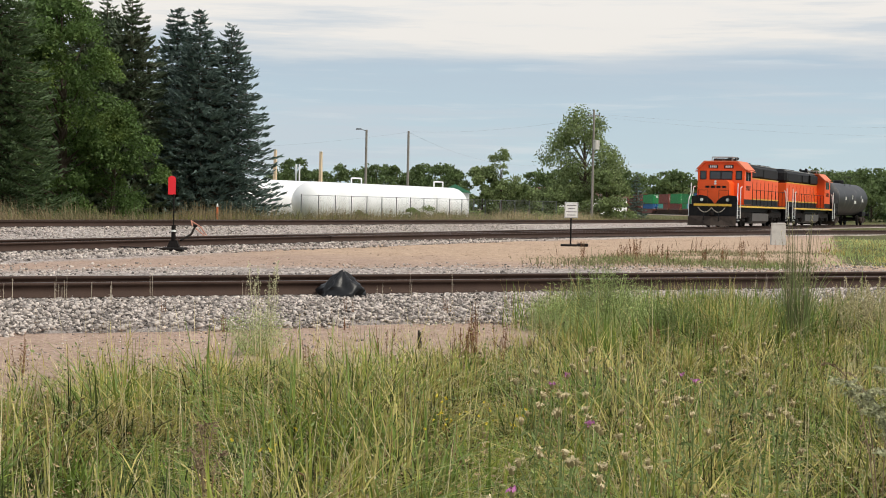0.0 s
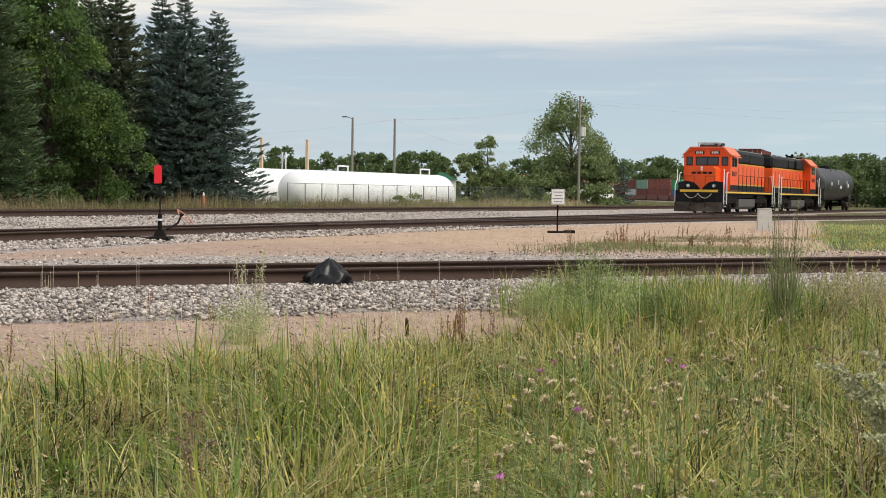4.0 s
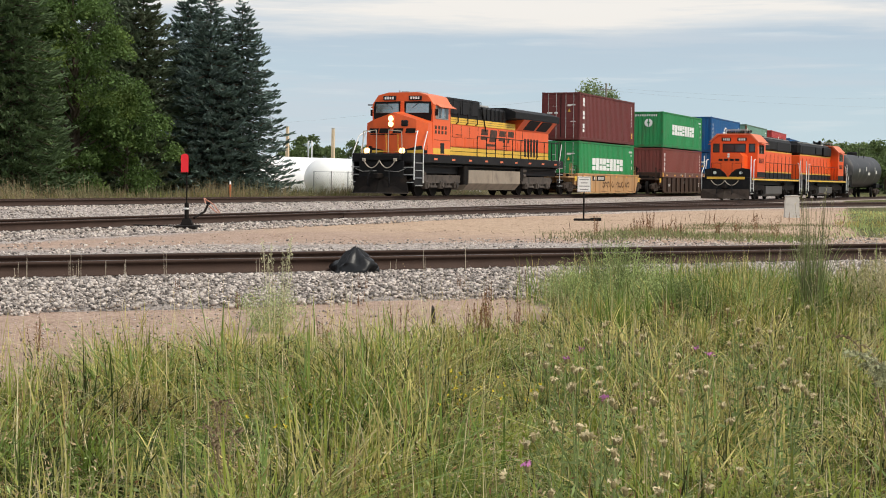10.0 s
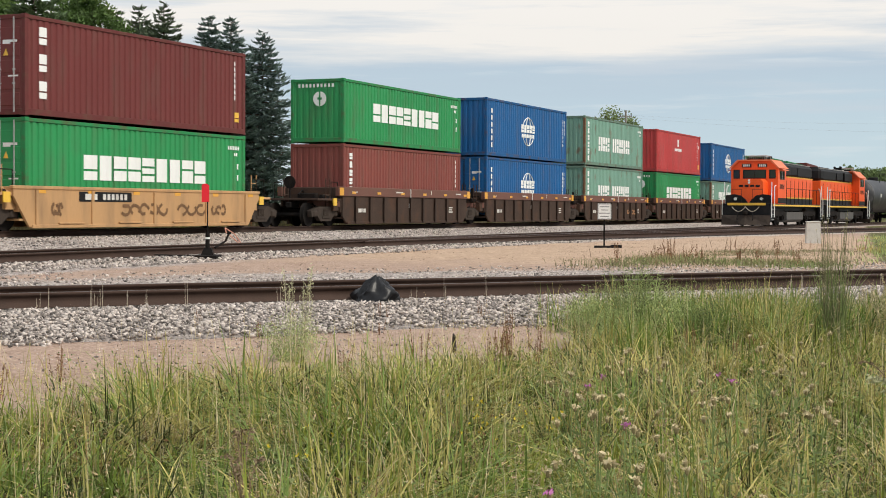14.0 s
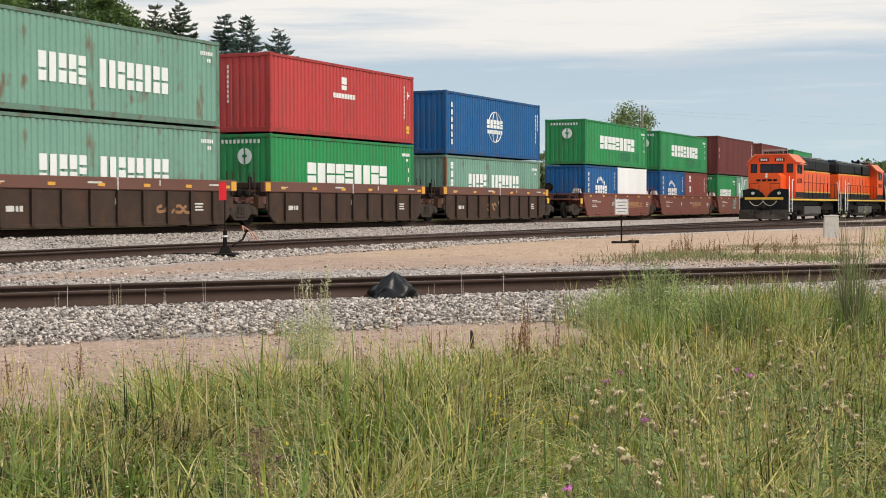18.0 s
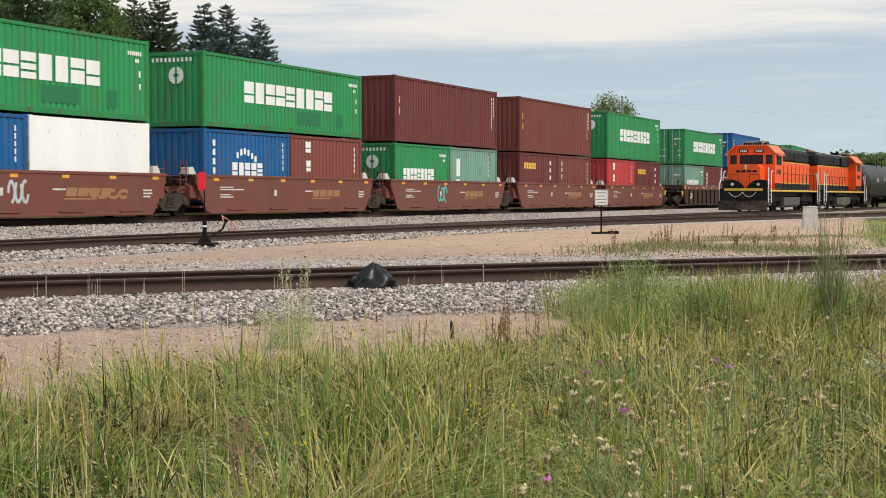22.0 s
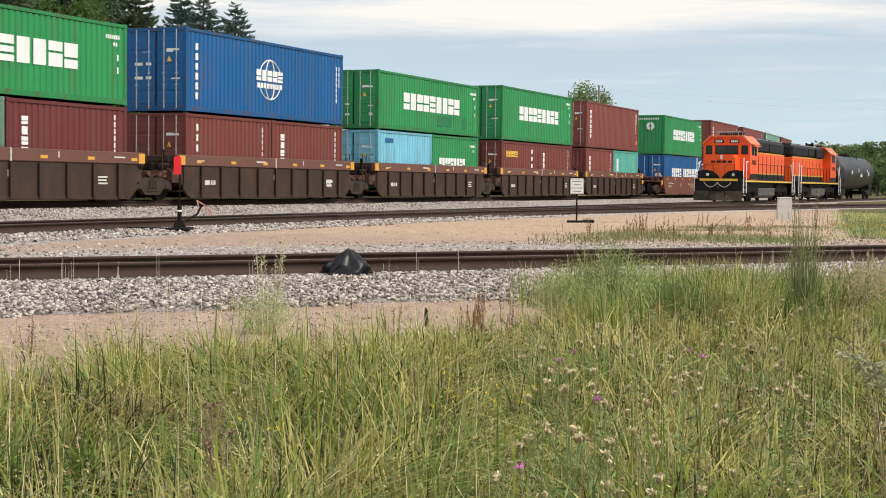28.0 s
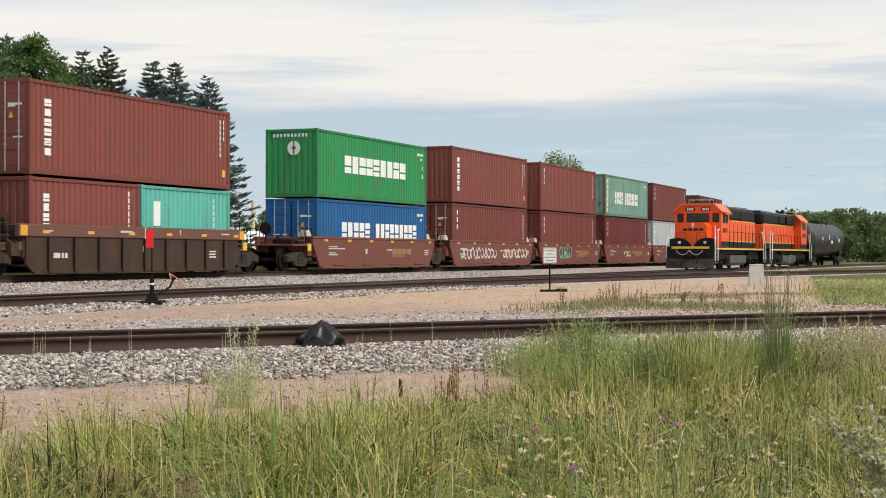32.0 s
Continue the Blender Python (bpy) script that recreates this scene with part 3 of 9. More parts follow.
def marks(blocks, depth=0.004):
    """Flat painted blocks on the near side: (x, z, width, height) each."""
    m = Mesh()
    for x, z, w, h in blocks:
        m.box(x, x + w, -depth, depth, z, z + h)
    return m


def word(x, z, w, h, n, gap=0.16):
    """A wordmark as a row of plain upright blocks."""
    p = w / n
    return [(x + i * p, z, p * (1 - gap), h) for i in range(n)]


def container(length, h, m, doors, style, label):
    d = box_meshes(length, h)
    w = CW / 2
    th = thing("shipping_container", label, "container", group="containers on the train")
    part("side_wall", d["side_wall"], m, th, at=pose(0.12, -w + 0.02, 0.18))
    part("side_wall", d["side_wall"], m, th, at=pose(length - 0.12, w - 0.02, 0.18, 0, 0, 180))
    part("roof", d["roof"], m, th)
    for y in (-w, w - 0.06):
        part("top_rail", d["top_rail"], worn(m), th, at=pose(0, y, 0))
        part("bottom_rail", d["bottom_rail"], worn(m), th, at=pose(0, y, 0))
    for x in (0, length - 0.16):
        for y in (-w, w - 0.14):
            part("corner_post", d["corner_post"], M_RUSTPOST if style == "pale40" and x == 0 else worn(m), th, at=pose(x, y, 0))
    for x in (0, length - 0.174):
        for y in (-w, w - 0.158):
            for z in (0, h - 0.118):
                part("corner_casting", d["corner_casting"], worn(m), th, at=pose(x, y, z))
    dx, ex = (0, length) if doors else (length, 0)
    dr = pose(dx, 0, 0, 0, 0, 0 if doors else 180)
    part("header", d["header"], worn(m), th, at=dr)
    part("sill", d["sill"], worn(m), th, at=dr)
    for s in (0, 1):
        do = part("door", d["door"], m, th, at=dr @ (pose(0, 0, 0) if s == 0 else pose(0, w - 0.11, 0)))
        for k in (0.30, 0.80):
            part("locking_bar", d["locking_bar"], M_STEELBAR, do, "galvanised locking bar", at=pose(0, -w + 0.1 + k, 0))
    er = pose(ex, 0, 0, 0, 0, 180 if doors else 0)
    part("header", d["header"], worn(m), th, at=er)
    part("sill", d["sill"], worn(m), th, at=er)
    part("end_wall", d["end_wall"], m, th, at=er @ pose(0.03, w - 0.1, 0.18, 0, 0, -90))
    if style == "blank":
        part("smooth_panel", Mesh().box(0.03, length - 0.03, -w - 0.006, -w + 0.015, 0.03, h - 0.03, 0.006), m, th, "smooth white side panel")
        for k in (0.9, 2.4, 4.3, 5.2):
            part("panel_rivet", Mesh().box(k, k + 0.02, -w - 0.009, -w - 0.005, h - 0.5, h - 0.38), M_SILVERMARK, th)
    decorate(th, length, h, style, doors)
    return th


GLYPHS = {}


def decorate(th, L, h, style, doors):
    """Painted marks on the near long side and on the leading end, as plain shapes."""
    w = CW / 2
    side = pose(0, -w + 0.016, 0)
    def sd(blocks, m=M_LOGO, name="lettering"):
        """Large blocks become parts of their own, small stencils one joined part."""
        big = [b for b in blocks if b[3] >= 0.4 or (b[2] >= 0.25 and b[3] >= 0.2)]
        tiny = [b for b in blocks if b not in big]
        for i, (x, z, bw, bh) in enumerate(big):
            key = (round(bw, 3), round(bh, 3), (i * 5 + i // 3) % 6 if len(big) > 3 else 0)
            if key not in GLYPHS:
                g, (lo_, hi_) = Mesh(), ((0.0, 1.0), (0.0, 1.0), (0.06, 0.94))[key[2] % 3]
                cuts = ((0.44,), (0.62,), (), (0.34, 0.66), (0.5,), ())[key[2]]
                z0 = 0.0
                for c in cuts + (1.0,):
                    g.hexa([(bw * lo_, -0.004, bh * z0), (bw * hi_, -0.004, bh * z0), (bw * hi_, 0.004, bh * z0), (bw * lo_, 0.004, bh * z0), (bw * lo_, -0.004, bh * (c - (0.09 if c < 1 else 0))), (bw * hi_, -0.004, bh * (c - (0.09 if c < 1 else 0))), (bw * hi_, 0.004, bh * (c - (0.09 if c < 1 else 0))), (bw * lo_, 0.004, bh * (c - (0.09 if c < 1 else 0)))])
                    z0 = c
                GLYPHS[key] = g.data("letter_block")
            part("letter_block", GLYPHS[key], m, th, at=side @ pose(x, 0, z))
        if tiny:
            part(name, marks(tiny), m, th, at=side)["kind"] = "stuff"
    def en(blocks, m=M_LOGO, name="lettering"):
        part(name, marks([(-x - bw, z, bw, bh) for x, z, bw, bh in blocks]), m, th, at=pose(0.012, 0, 0, 0, 0, -90))["kind"] = "stuff"
    small = [(L - 1.15 + 0.11 * i, h - 0.52, 0.07, 0.13) for i in range(7)] + [(L - 0.75 + 0.13 * i, h - 0.74, 0.08, 0.12) for i in range(2)]
    if style in ("green40", "green40p"):
        sd(word(2.75, 1.15 if h > 2.7 else 0.98, 6.9, 0.76, 9, 0.12))
        sd(small + [(L - 0.55, h - 1.2, 0.08, 0.2), (L - 0.55, h - 1.6, 0.08, 0.2)])
        if style == "green40p":
            for px_, pz_, pw_, ph_ in ((6.7, 0.36, 1.8, 0.50), (9.9, 0.34, 0.55, 0.56)):
                part("paint_patch", marks([(px_, pz_, pw_, ph_)], 0.003), M_DARKGREEN, th, "darker repainted patch", at=side)
    elif style == "green20":
        sd(word(0.9, 0.95, 3.4, 0.55, 9))
        sd(small)
    elif style == "blue40":
        r = Mesh()
        cx, cz = 5.97, h - 1.44
        for k in range(3):
            a0, a1 = ((200, 340), (20, 160), (0, 0))[k]
            if a1:
                for q in range(a0, a1, 14):
                    for rr in (0.86, 0.36):
                        p0 = (cx + rr * math.cos(radians(q)), 0, cz + 0.74 * math.sin(radians(q)))
                        p1 = (cx + rr * math.cos(radians(q + 14)), 0, cz + 0.74 * math.sin(radians(q + 14)))
                        r.rod(p0, p1, 0.027, 4)
        part("emblem", r, M_LOGO, th, at=side, label="white globe emblem")["kind"] = "stuff"
        sd(word(cx - 1.05, cz - 0.06, 2.1, 0.41, 5, 0.14) + word(cx - 0.98, cz - 0.33, 1.96, 0.19, 8, 0.22))
        sd([(0.62, h - 0.75 - 0.34 * i, 0.17, 0.24) for i in range(6)] + [(L - 0.62, h - 0.7 - 0.22 * i, 0.07, 0.17) for i in range(7)] + [(L - 0.38, h - 0.7 - 0.22 * i, 0.07, 0.17) for i in range(4)])
    elif style == "pale40":
        sd(word(2.65, 0.92, 2.3, 0.85, 5, 0.25) + word(5.5, 0.92, 3.74, 0.85, 8, 0.25))
        sd([(0.55, h - 0.62 - 0.40 * i, 0.30, 0.30) for i in range(6)] + small)
    elif style == "red40":
        sd([(5.55, h - 1.0, 0.42, 0.5)] + word(4.85, h - 1.34, 1.88, 0.19, 8, 0.2) + [(L - 0.95, h - 0.6 - 0.18 * i, 0.06, 0.14) for i in range(8)] + [(L - 0.62, h - 0.9, 0.2, 0.1), (L - 0.6, h - 1.0, 0.06, 0.3)])
        sd([(L - 0.72, 0.42, 0.28, 0.32)], M_YELLOW, "warning_plate")
    elif style == "maroon_k":
        sd([(0.65, h - 0.82 - 0.78 * i, 0.34, 0.5) for i in range(3)] + [(L - 0.75, h - 0.5 - 0.2 * i, 0.07, 0.15) for i in range(7)])
        sd([(L - 0.72, 0.42, 0.28, 0.34)], M_YELLOW, "warning_plate")
    elif style == "maroon_t":
        sd([(0.75, h - 0.78 - 0.3 * i, 0.34, 0.22) for i in range(6)] + [(L - 0.75, h - 0.5 - 0.2 * i, 0.06, 0.15) for i in range(7)] + [(L - 0.5, h - 0.5 - 0.2 * i, 0.06, 0.15) for i in range(4)])
        sd([(L - 0.55, 0.45, 0.2, 0.26)], M_YELLOW, "warning_plate")
    elif style == "maroon":
        sd([(L - 0.75, h - 0.5 - 0.2 * i, 0.07, 0.15) for i in range(8)] + [(L - 0.5, h - 0.5 - 0.2 * i, 0.06, 0.15) for i in range(5)])
        sd([(0.45, h - 1.2 - 0.5 * i, 0.1, 0.3) for i in range(2)], M_YELLOW, "warning_plate")
    elif style == "red20":
        sd([(1.2, h - 0.65, 0.42, 0.42), (1.26, h - 1.38, 0.34, 0.42), ] + [(L - 0.7, h - 0.5 - 0.22 * i, 0.07, 0.16) for i in range(5)])
    elif style == "tall20":
        sd([(0.7, h - 0.75 - 0.3 * i, 0.3, 0.24) for i in range(5)] + [(L - 0.7, h - 0.45 - 0.22 * i, 0.07, 0.17) for i in range(7)])
    elif style == "tex20":
        sd(word(0.7, h - 0.85, 1.9, 0.32, 5, 0.15), M_YELLOW)
        sd([(4.8, h - 0.6 - 0.4 * i, 0.22, 0.22) for i in range(3)])
    elif style == "blue20":
        sd(word(1.9, 0.95, 2.2, 0.5, 5, 0.2) + [(0.6, h - 0.6 - 0.32 * i, 0.16, 0.22) for i in range(5)] + [(2.2 + 0.25 * i, 1.6 + 0.15 * math.sin(i * 0.8), 0.14, 0.22) for i in range(6)] + [(L - 0.55, h - 0.5 - 0.22 * i, 0.06, 0.16) for i in range(5)])
    elif style == "teal20":
        sd([(0.8, 0.55, 0.42, 1.5)] + [(L - 1.2, h - 0.5 - 0.22 * i, 0.06, 0.16) for i in range(5)])
    elif style == "light20":
        sd([(2.1, 0.62, 3.7, 0.22)], M_BLUE, "blue_band")
        sd([(0.75, h - 0.55, 0.9, 0.2)], M_BLUE, "blue_band")
    elif style == "lloyd40":
        sd(word(2.46, 0.90, 3.08, 0.74, 5, 0.2) + word(6.07, 0.90, 4.97, 0.74, 9, 0.2) + small)
    elif style == "tall40":
        sd([(0.55, h - 0.62 - 0.34 * i, 0.26, 0.25) for i in range(5)] + [(L - 0.6, h - 0.5 - 0.22 * i, 0.06, 0.16) for i in range(6)])
    elif style == "plain40":
        sd([(L - 0.7, h - 0.5 - 0.22 * i, 0.06, 0.16) for i in range(7)] + [(0.7, h - 0.6 - 0.36 * i, 0.12, 0.24) for i in range(3)])
    if doors:
        part("door_gasket", Mesh().box(-0.004, 0.03, -0.02, 0.02, 0.2, h - 0.14), M_BLACK, th, at=pose(0.0, 0, 0))
        part("warning_triangle", Mesh().prism([(-0.62, h - 1.18), (-0.44, h - 1.18), (-0.53, h - 0.98)], 0.0, 0.012, "x"), M_YELLOW, th, "yellow warning triangle")
        part("placard", marks([(0.42, h - 0.95, 0.26, 0.26)]), M_LOGO, th, at=pose(0.010, 0, 0, 0, 0, -90))
        part("placard", marks([(0.75, h - 2.1, 0.16, 0.26)]), M_LOGO, th, at=pose(0.010, 0, 0, 0, 0, -90))
        en([(-0.95 + 0.09 * i, h - 0.62, 0.06, 0.12) for i in range(7)] + [(-0.92, h - 0.80, 0.3, 0.09), (-0.95, h - 1.45, 0.34, 0.06), (-0.95, h - 1.62, 0.26, 0.06), (-0.95, h - 1.80, 0.34, 0.06)])
        en([(0.12 + 0.11 * i, h - 0.62, 0.075, 0.12) for i in range(8)] + [(0.25, h - 0.95, 0.3, 0.12)] + [(0.2, h - 1.3 - 0.24 * i, 0.22, 0.1) for i in range(4)] + [(0.55, h - 1.3 - 0.24 * i, 0.32, 0.1) for i in range(4)])
    elif style.startswith("green"):
        part("emblem", Mesh().lathe([(-0.004, 0.30), (0.004, 0.30)], 24, "x"), M_LOGO, th, "round white emblem", at=pose(0.0, -0.12, h - 0.82))
        part("emblem_gap", Mesh().box(-0.003, 0.003, -0.035, 0.035, -0.28, 0.32).box(-0.003, 0.003, -0.10, 0.10, -0.04, 0.06), M_GREEN, th, at=pose(-0.007, -0.12, h - 0.82))
        en([(-0.75 + 0.17 * i, h - 0.35, 0.09, 0.14) for i in range(10)])
    elif style in ("blue40", "maroon", "red40", "pale40", "maroon_t"):
        en([(0.55, h - 0.55 - 0.18 * i, 0.07, 0.13) for i in range(8)])


M_SILVERMARK = paint("grey_marking", (0.45, 0.45, 0.44), 0.6)
M_DARKGREEN = paint("dark_green_patch", (0.014, 0.165, 0.060), 0.6)
M_RUSTPOST = mat("rusted_post", (0.17, 0.085, 0.045), 0.85, 0, 0.25, 2, 20, 0.2, tint=(0.17, 0.30, 0.23), tint_amt=0.5, tint_scale=3)
M_STEELBAR = mat("galvanised_bar", (0.42, 0.42, 0.41), 0.5, 0.5, 0.15, 3, 30, 0.1)
M_WHITEBOX = paint("white_container_paint", (0.84, 0.84, 0.82), 0.6, 0.03)


# ---------------------------------------------------------------- train running gear
def wheelset_mesh(r=0.46):
    m = Mesh()
    m.rod((0, -0.85, 0), (0, 0.85, 0), 0.08, 10)
    for s in (-1, 1):
        prof = [(s * 0.82, r * 0.55), (s * 0.80, r * 0.93), (s * 0.815, r), (s * 0.70, r + 0.004), (s * 0.685, r + 0.028), (s * 0.665, r + 0.028), (s * 0.665, r * 0.85), (s * 0.69, r * 0.5), (s * 0.70, 0.1)]
        m.lathe(prof, 24, "y")
    return m


WHEELS = wheelset_mesh().data("wheelset", True)
SIDEFRAME = Mesh().prism([(-1.15, 0.36), (-1.2, 0.62), (-0.55, 0.78), (0.55, 0.78), (1.2, 0.62), (1.15, 0.36), (0.7, 0.42), (0.42, 0.2), (-0.42, 0.2), (-0.7, 0.42)], -0.09, 0.09, "y").box(-0.3, 0.3, -0.12, 0.12, 0.3, 0.42, 0.02)
for q_ in (-0.15, 0.0, 0.15):
    SIDEFRAME.rod((q_, -0.1, 0.42), (q_, -0.1, 0.66), 0.06, 8)
for q_ in (-0.9, 0.9):
    SIDEFRAME.box(q_ - 0.16, q_ + 0.16, -0.14, 0.12, 0.38, 0.62, 0.04)
SIDEFRAME = SIDEFRAME.data("side_frame")


M_DUSTY = mat("dusty_cast_steel", (0.055, 0.042, 0.034), 0.85, 0, 0.25, 2, 25, 0.2, tint=(0.02, 0.017, 0.015), tint_amt=0.6, tint_scale=3, spec=0.15)


def freight_truck(parent, x, z=0.0):
    tr = part("truck_bolster", Mesh().box(-0.25, 0.25, -1.0, 1.0, 0.45, 0.72, 0.03), M_STEEL, parent, at=pose(x, 0, z))
    for s in (-1, 1):
        part("side_frame", SIDEFRAME, M_DUSTY, tr, at=pose(0, s * 1.0, 0, 0, 0, 0 if s < 0 else 180))
    for q in (-0.9, 0.9):
        part("wheelset", WHEELS, M_STEEL, tr, "worn steel wheelset", at=pose(q, 0, 0.46))
    return tr


def well_unit(style, front_end, rear_end):
    """One well of a double-stack car. front_end / rear_end: True where a coupler platform stands, else a shared truck."""
    names = {"rib": "dark brown ribbed double-stack well car with a rusty top chord", "smooth": "red-brown smooth-sided double-stack well car", "tan": "tan yellow single well car with patched sides"}
    th = thing("well_car", names[style], "rail car", group="well cars of the train")
    m, lo = {"rib": (M_BROWNCAR, M_DARKCAR), "smooth": (M_REDCAR, M_REDCAR), "tan": (M_TAN, M_TAN)}[style]
    top = {"rib": 1.58, "smooth": 1.42, "tan": 1.29}[style]
    bot = 0.13
    a, b = -0.35, 12.55
    for s in (-1, 1):
        y = s * 1.36
        y0, y1 = min(y, y - s * 0.08), max(y, y - s * 0.08)
        if style == "rib":
            part("top_chord", Mesh().box(a - 0.4, b + 0.4, y0 - 0.05, y1 + 0.05, top - 0.38, top, 0.02), m, th, "rusty brown top chord")
            sidep = part("side_sheet", Mesh().prism([(a, top - 0.38), (a, bot + 0.25), (a + 0.35, bot), (b - 0.35, bot), (b, bot + 0.25), (b, top - 0.38)], y0, y1, "y"), lo, th, "grimy ribbed side sheet")
            rib = Mesh().box(-0.06, 0.06, -0.07, 0.07, bot, top - 0.39, 0.012).box(-0.10, 0.10, -0.075 if s < 0 else 0.055, -0.055 if s < 0 else 0.075, bot, top - 0.39).data("rib")
            for ex in (a - 0.36, b + 0.02):
                part("end_plate", Mesh().box(ex, ex + 0.34, y + s * 0.062 - 0.005, y + s * 0.062 + 0.005, top - 0.35, top - 0.04), M_PLATE, th, "orange-yellow end plate")
            part("chord_seam", Mesh().box(6.05, 6.10, y + s * 0.06 - 0.012, y + s * 0.06 + 0.012, top - 0.38, top), M_STENCIL, th)
            for i in range(9):
                part("rib", rib, lo, sidep, at=pose(0.75 + i * 1.34, y + s * 0.03, 0))
            part("bottom_sill", Mesh().box(a + 0.4, b - 0.4, y0 - 0.03, y1 + 0.06, bot - 0.06, bot + 0.06, 0.015), lo, th)
        else:
            part("side_sheet", Mesh().prism([(a - 0.35, top), (a - 0.35, top - 0.28), (a + 0.35, bot), (b - 0.35, bot), (b + 0.35, top - 0.28), (b + 0.35, top)], y0, y1, "y"), m, th)
            part("top_chord", Mesh().box(a - 0.4, b + 0.4, y0 - 0.03, y1 + 0.03, top - 0.09, top + 0.01, 0.015), m, th)
            part("bottom_sill", Mesh().box(a + 0.45, b - 0.45, y0 - 0.04, y1 + 0.04, bot - 0.05, bot + 0.06, 0.015), m, th)
            for i in range(4):
                part("sill_bracket", Mesh().box(1.3 + i * 3.0, 2.5 + i * 3.0, y0 - 0.07, y1 + 0.02, bot + 0.07, bot + 0.12, 0.01), lo, th)
        # painted marks of the near side
        if s < 0:
            yy = pose(0, y0 - (0.054 if style == "rib" else 0.004), 0)
            zt = top - (0.30 if style == "rib" else 0.22)
            part("reflector", marks([(0.4 + i * 2.35, zt + 0.02, 0.34, 0.10) for i in range(6)]), M_PLATE, th, "yellow reflector plates", at=yy)["kind"] = "stuff"
            zz = pose(0, y0 - 0.006, 0)
            if style == "rib":
                part("stencil", marks([(1.0, 0.55, 0.34, 0.16), (1.42, 0.55, 0.1, 0.16), (1.58, 0.55, 0.14, 0.16), (6.0, 0.75, 0.12, 0.2), (10.4, 0.75, 0.5, 0.05), (10.4, 0.65, 0.45, 0.05), (10.4, 0.55, 0.5, 0.05)]), M_STENCIL, th, at=zz)["kind"] = "stuff"
                part("stencil", marks([(0.4, zt + 0.08, 0.5, 0.04), (4.6, zt + 0.1, 0.7, 0.06), (8.3, zt + 0.06, 0.06, 0.18), (11.2, zt + 0.1, 0.6, 0.05)]), M_STENCIL, th, at=yy)["kind"] = "stuff"
            elif style == "smooth":
                part("stencil", marks([(0.8, 0.98, 0.9, 0.04), (0.8, 0.9, 1.6, 0.04), (0.8, 0.72, 0.7, 0.04), (0.8, 0.64, 0.9, 0.04), (4.6, 0.7, 0.18, 0.22), (7.0, 0.86, 0.6, 0.05), (11.6, 0.85, 0.5, 0.05), (11.6, 0.75, 0.5, 0.05), (11.6, 0.65, 0.4, 0.05)]), M_STENCIL, th, at=zz)["kind"] = "stuff"
                for wx, wz, ww, wh in word(7.6, 0.68, 2.3, 0.26, 4, 0.12) + [(7.5, 0.58, 1.6, 0.05)]:
                    part("emblem_block", Mesh().hexa([(wx, -0.004, wz), (wx + ww, -0.004, wz), (wx + ww, 0.004, wz), (wx, 0.004, wz), (wx + 0.08, -0.004, wz + wh), (wx + ww + 0.08, -0.004, wz + wh), (wx + ww + 0.08, 0.004, wz + wh), (wx + 0.08, 0.004, wz + wh)]), M_GOLD, th, "faded gold emblem block", at=zz)
            else:
                part("stencil", marks([(2.6, 0.92, 0.6, 0.18)] + [(3.5 + 0.22 * i, 0.92, 0.14, 0.18) for i in range(6)]), M_STENCIL, th, at=zz)["kind"] = "stuff"
                part("road_mark_panel", marks([(2.3, 0.86, 2.7, 0.30)], 0.003), M_BLACK, th, "black panel behind the car's marks", at=pose(0, y0 - 0.003, 0))
                for px_, pw_, sd_ in ((4.4, 2.6, 5), (7.6, 1.7, 6), (9.7, 0.9, 7), (1.0, 0.5, 8)):
                    scrawl(th, px_, 0.42, pw_, 0.42, M_GRIME, sd_, "dark spray-paint scrawl")
                for px_ in (0.25, 2.9, 6.2, 9.3, 11.9):
                    part("stake_pocket", Mesh().box(px_, px_ + 0.12, y0 - 0.05, y0 + 0.01, bot, top - 0.1, 0.01), m, th)
    part("well_floor", Mesh().box(a, b, -1.28, 1.28, 0.30, 0.36), lo, th)
    for x0, x1, end, sgn in ((a, a - 1.1, front_end, -1), (b, b + 1.1, rear_end, 1)):
        xa, xb = min(x0, x1), max(x0, x1)
        part("end_bulkhead", Mesh().box(x0 - 0.06, x0 + 0.06, -1.3, 1.3, 0.55, top - 0.02, 0.02), lo, th)
        part("draft_sill", Mesh().box(min(x0, x1 + sgn * 0.3), max(x0, x1 + sgn * 0.3), -0.35, 0.35, 0.72, 1.02, 0.03), lo, th)
        part("end_beam", Mesh().hexa([(x0, -1.3, 0.78), (x1, -0.6, 0.80), (x1, 0.6, 0.80), (x0, 1.3, 0.78), (x0, -1.3, 1.05), (x1, -0.6, 1.0), (x1, 0.6, 1.0), (x0, 1.3, 1.05)]), m, th)
        for yy in (-1.0, 0.9):
            part("end_ladder", Mesh().pipe([(x0 + sgn * 0.42, yy, 0.75), (x0 + sgn * 0.42, yy, 1.9)], 0.022).pipe([(x0 + sgn * 0.78, yy, 0.75), (x0 + sgn * 0.78, yy, 1.9)], 0.022).pipe([(x0 + sgn * 0.42, yy, 1.25), (x0 + sgn * 0.78, yy, 1.25)], 0.018).pipe([(x0 + sgn * 0.42, yy, 1.6), (x0 + sgn * 0.78, yy, 1.6)], 0.018).pipe([(x0 + sgn * 0.42, yy, 0.95), (x0 + sgn * 0.78, yy, 0.95)], 0.018), lo, th)
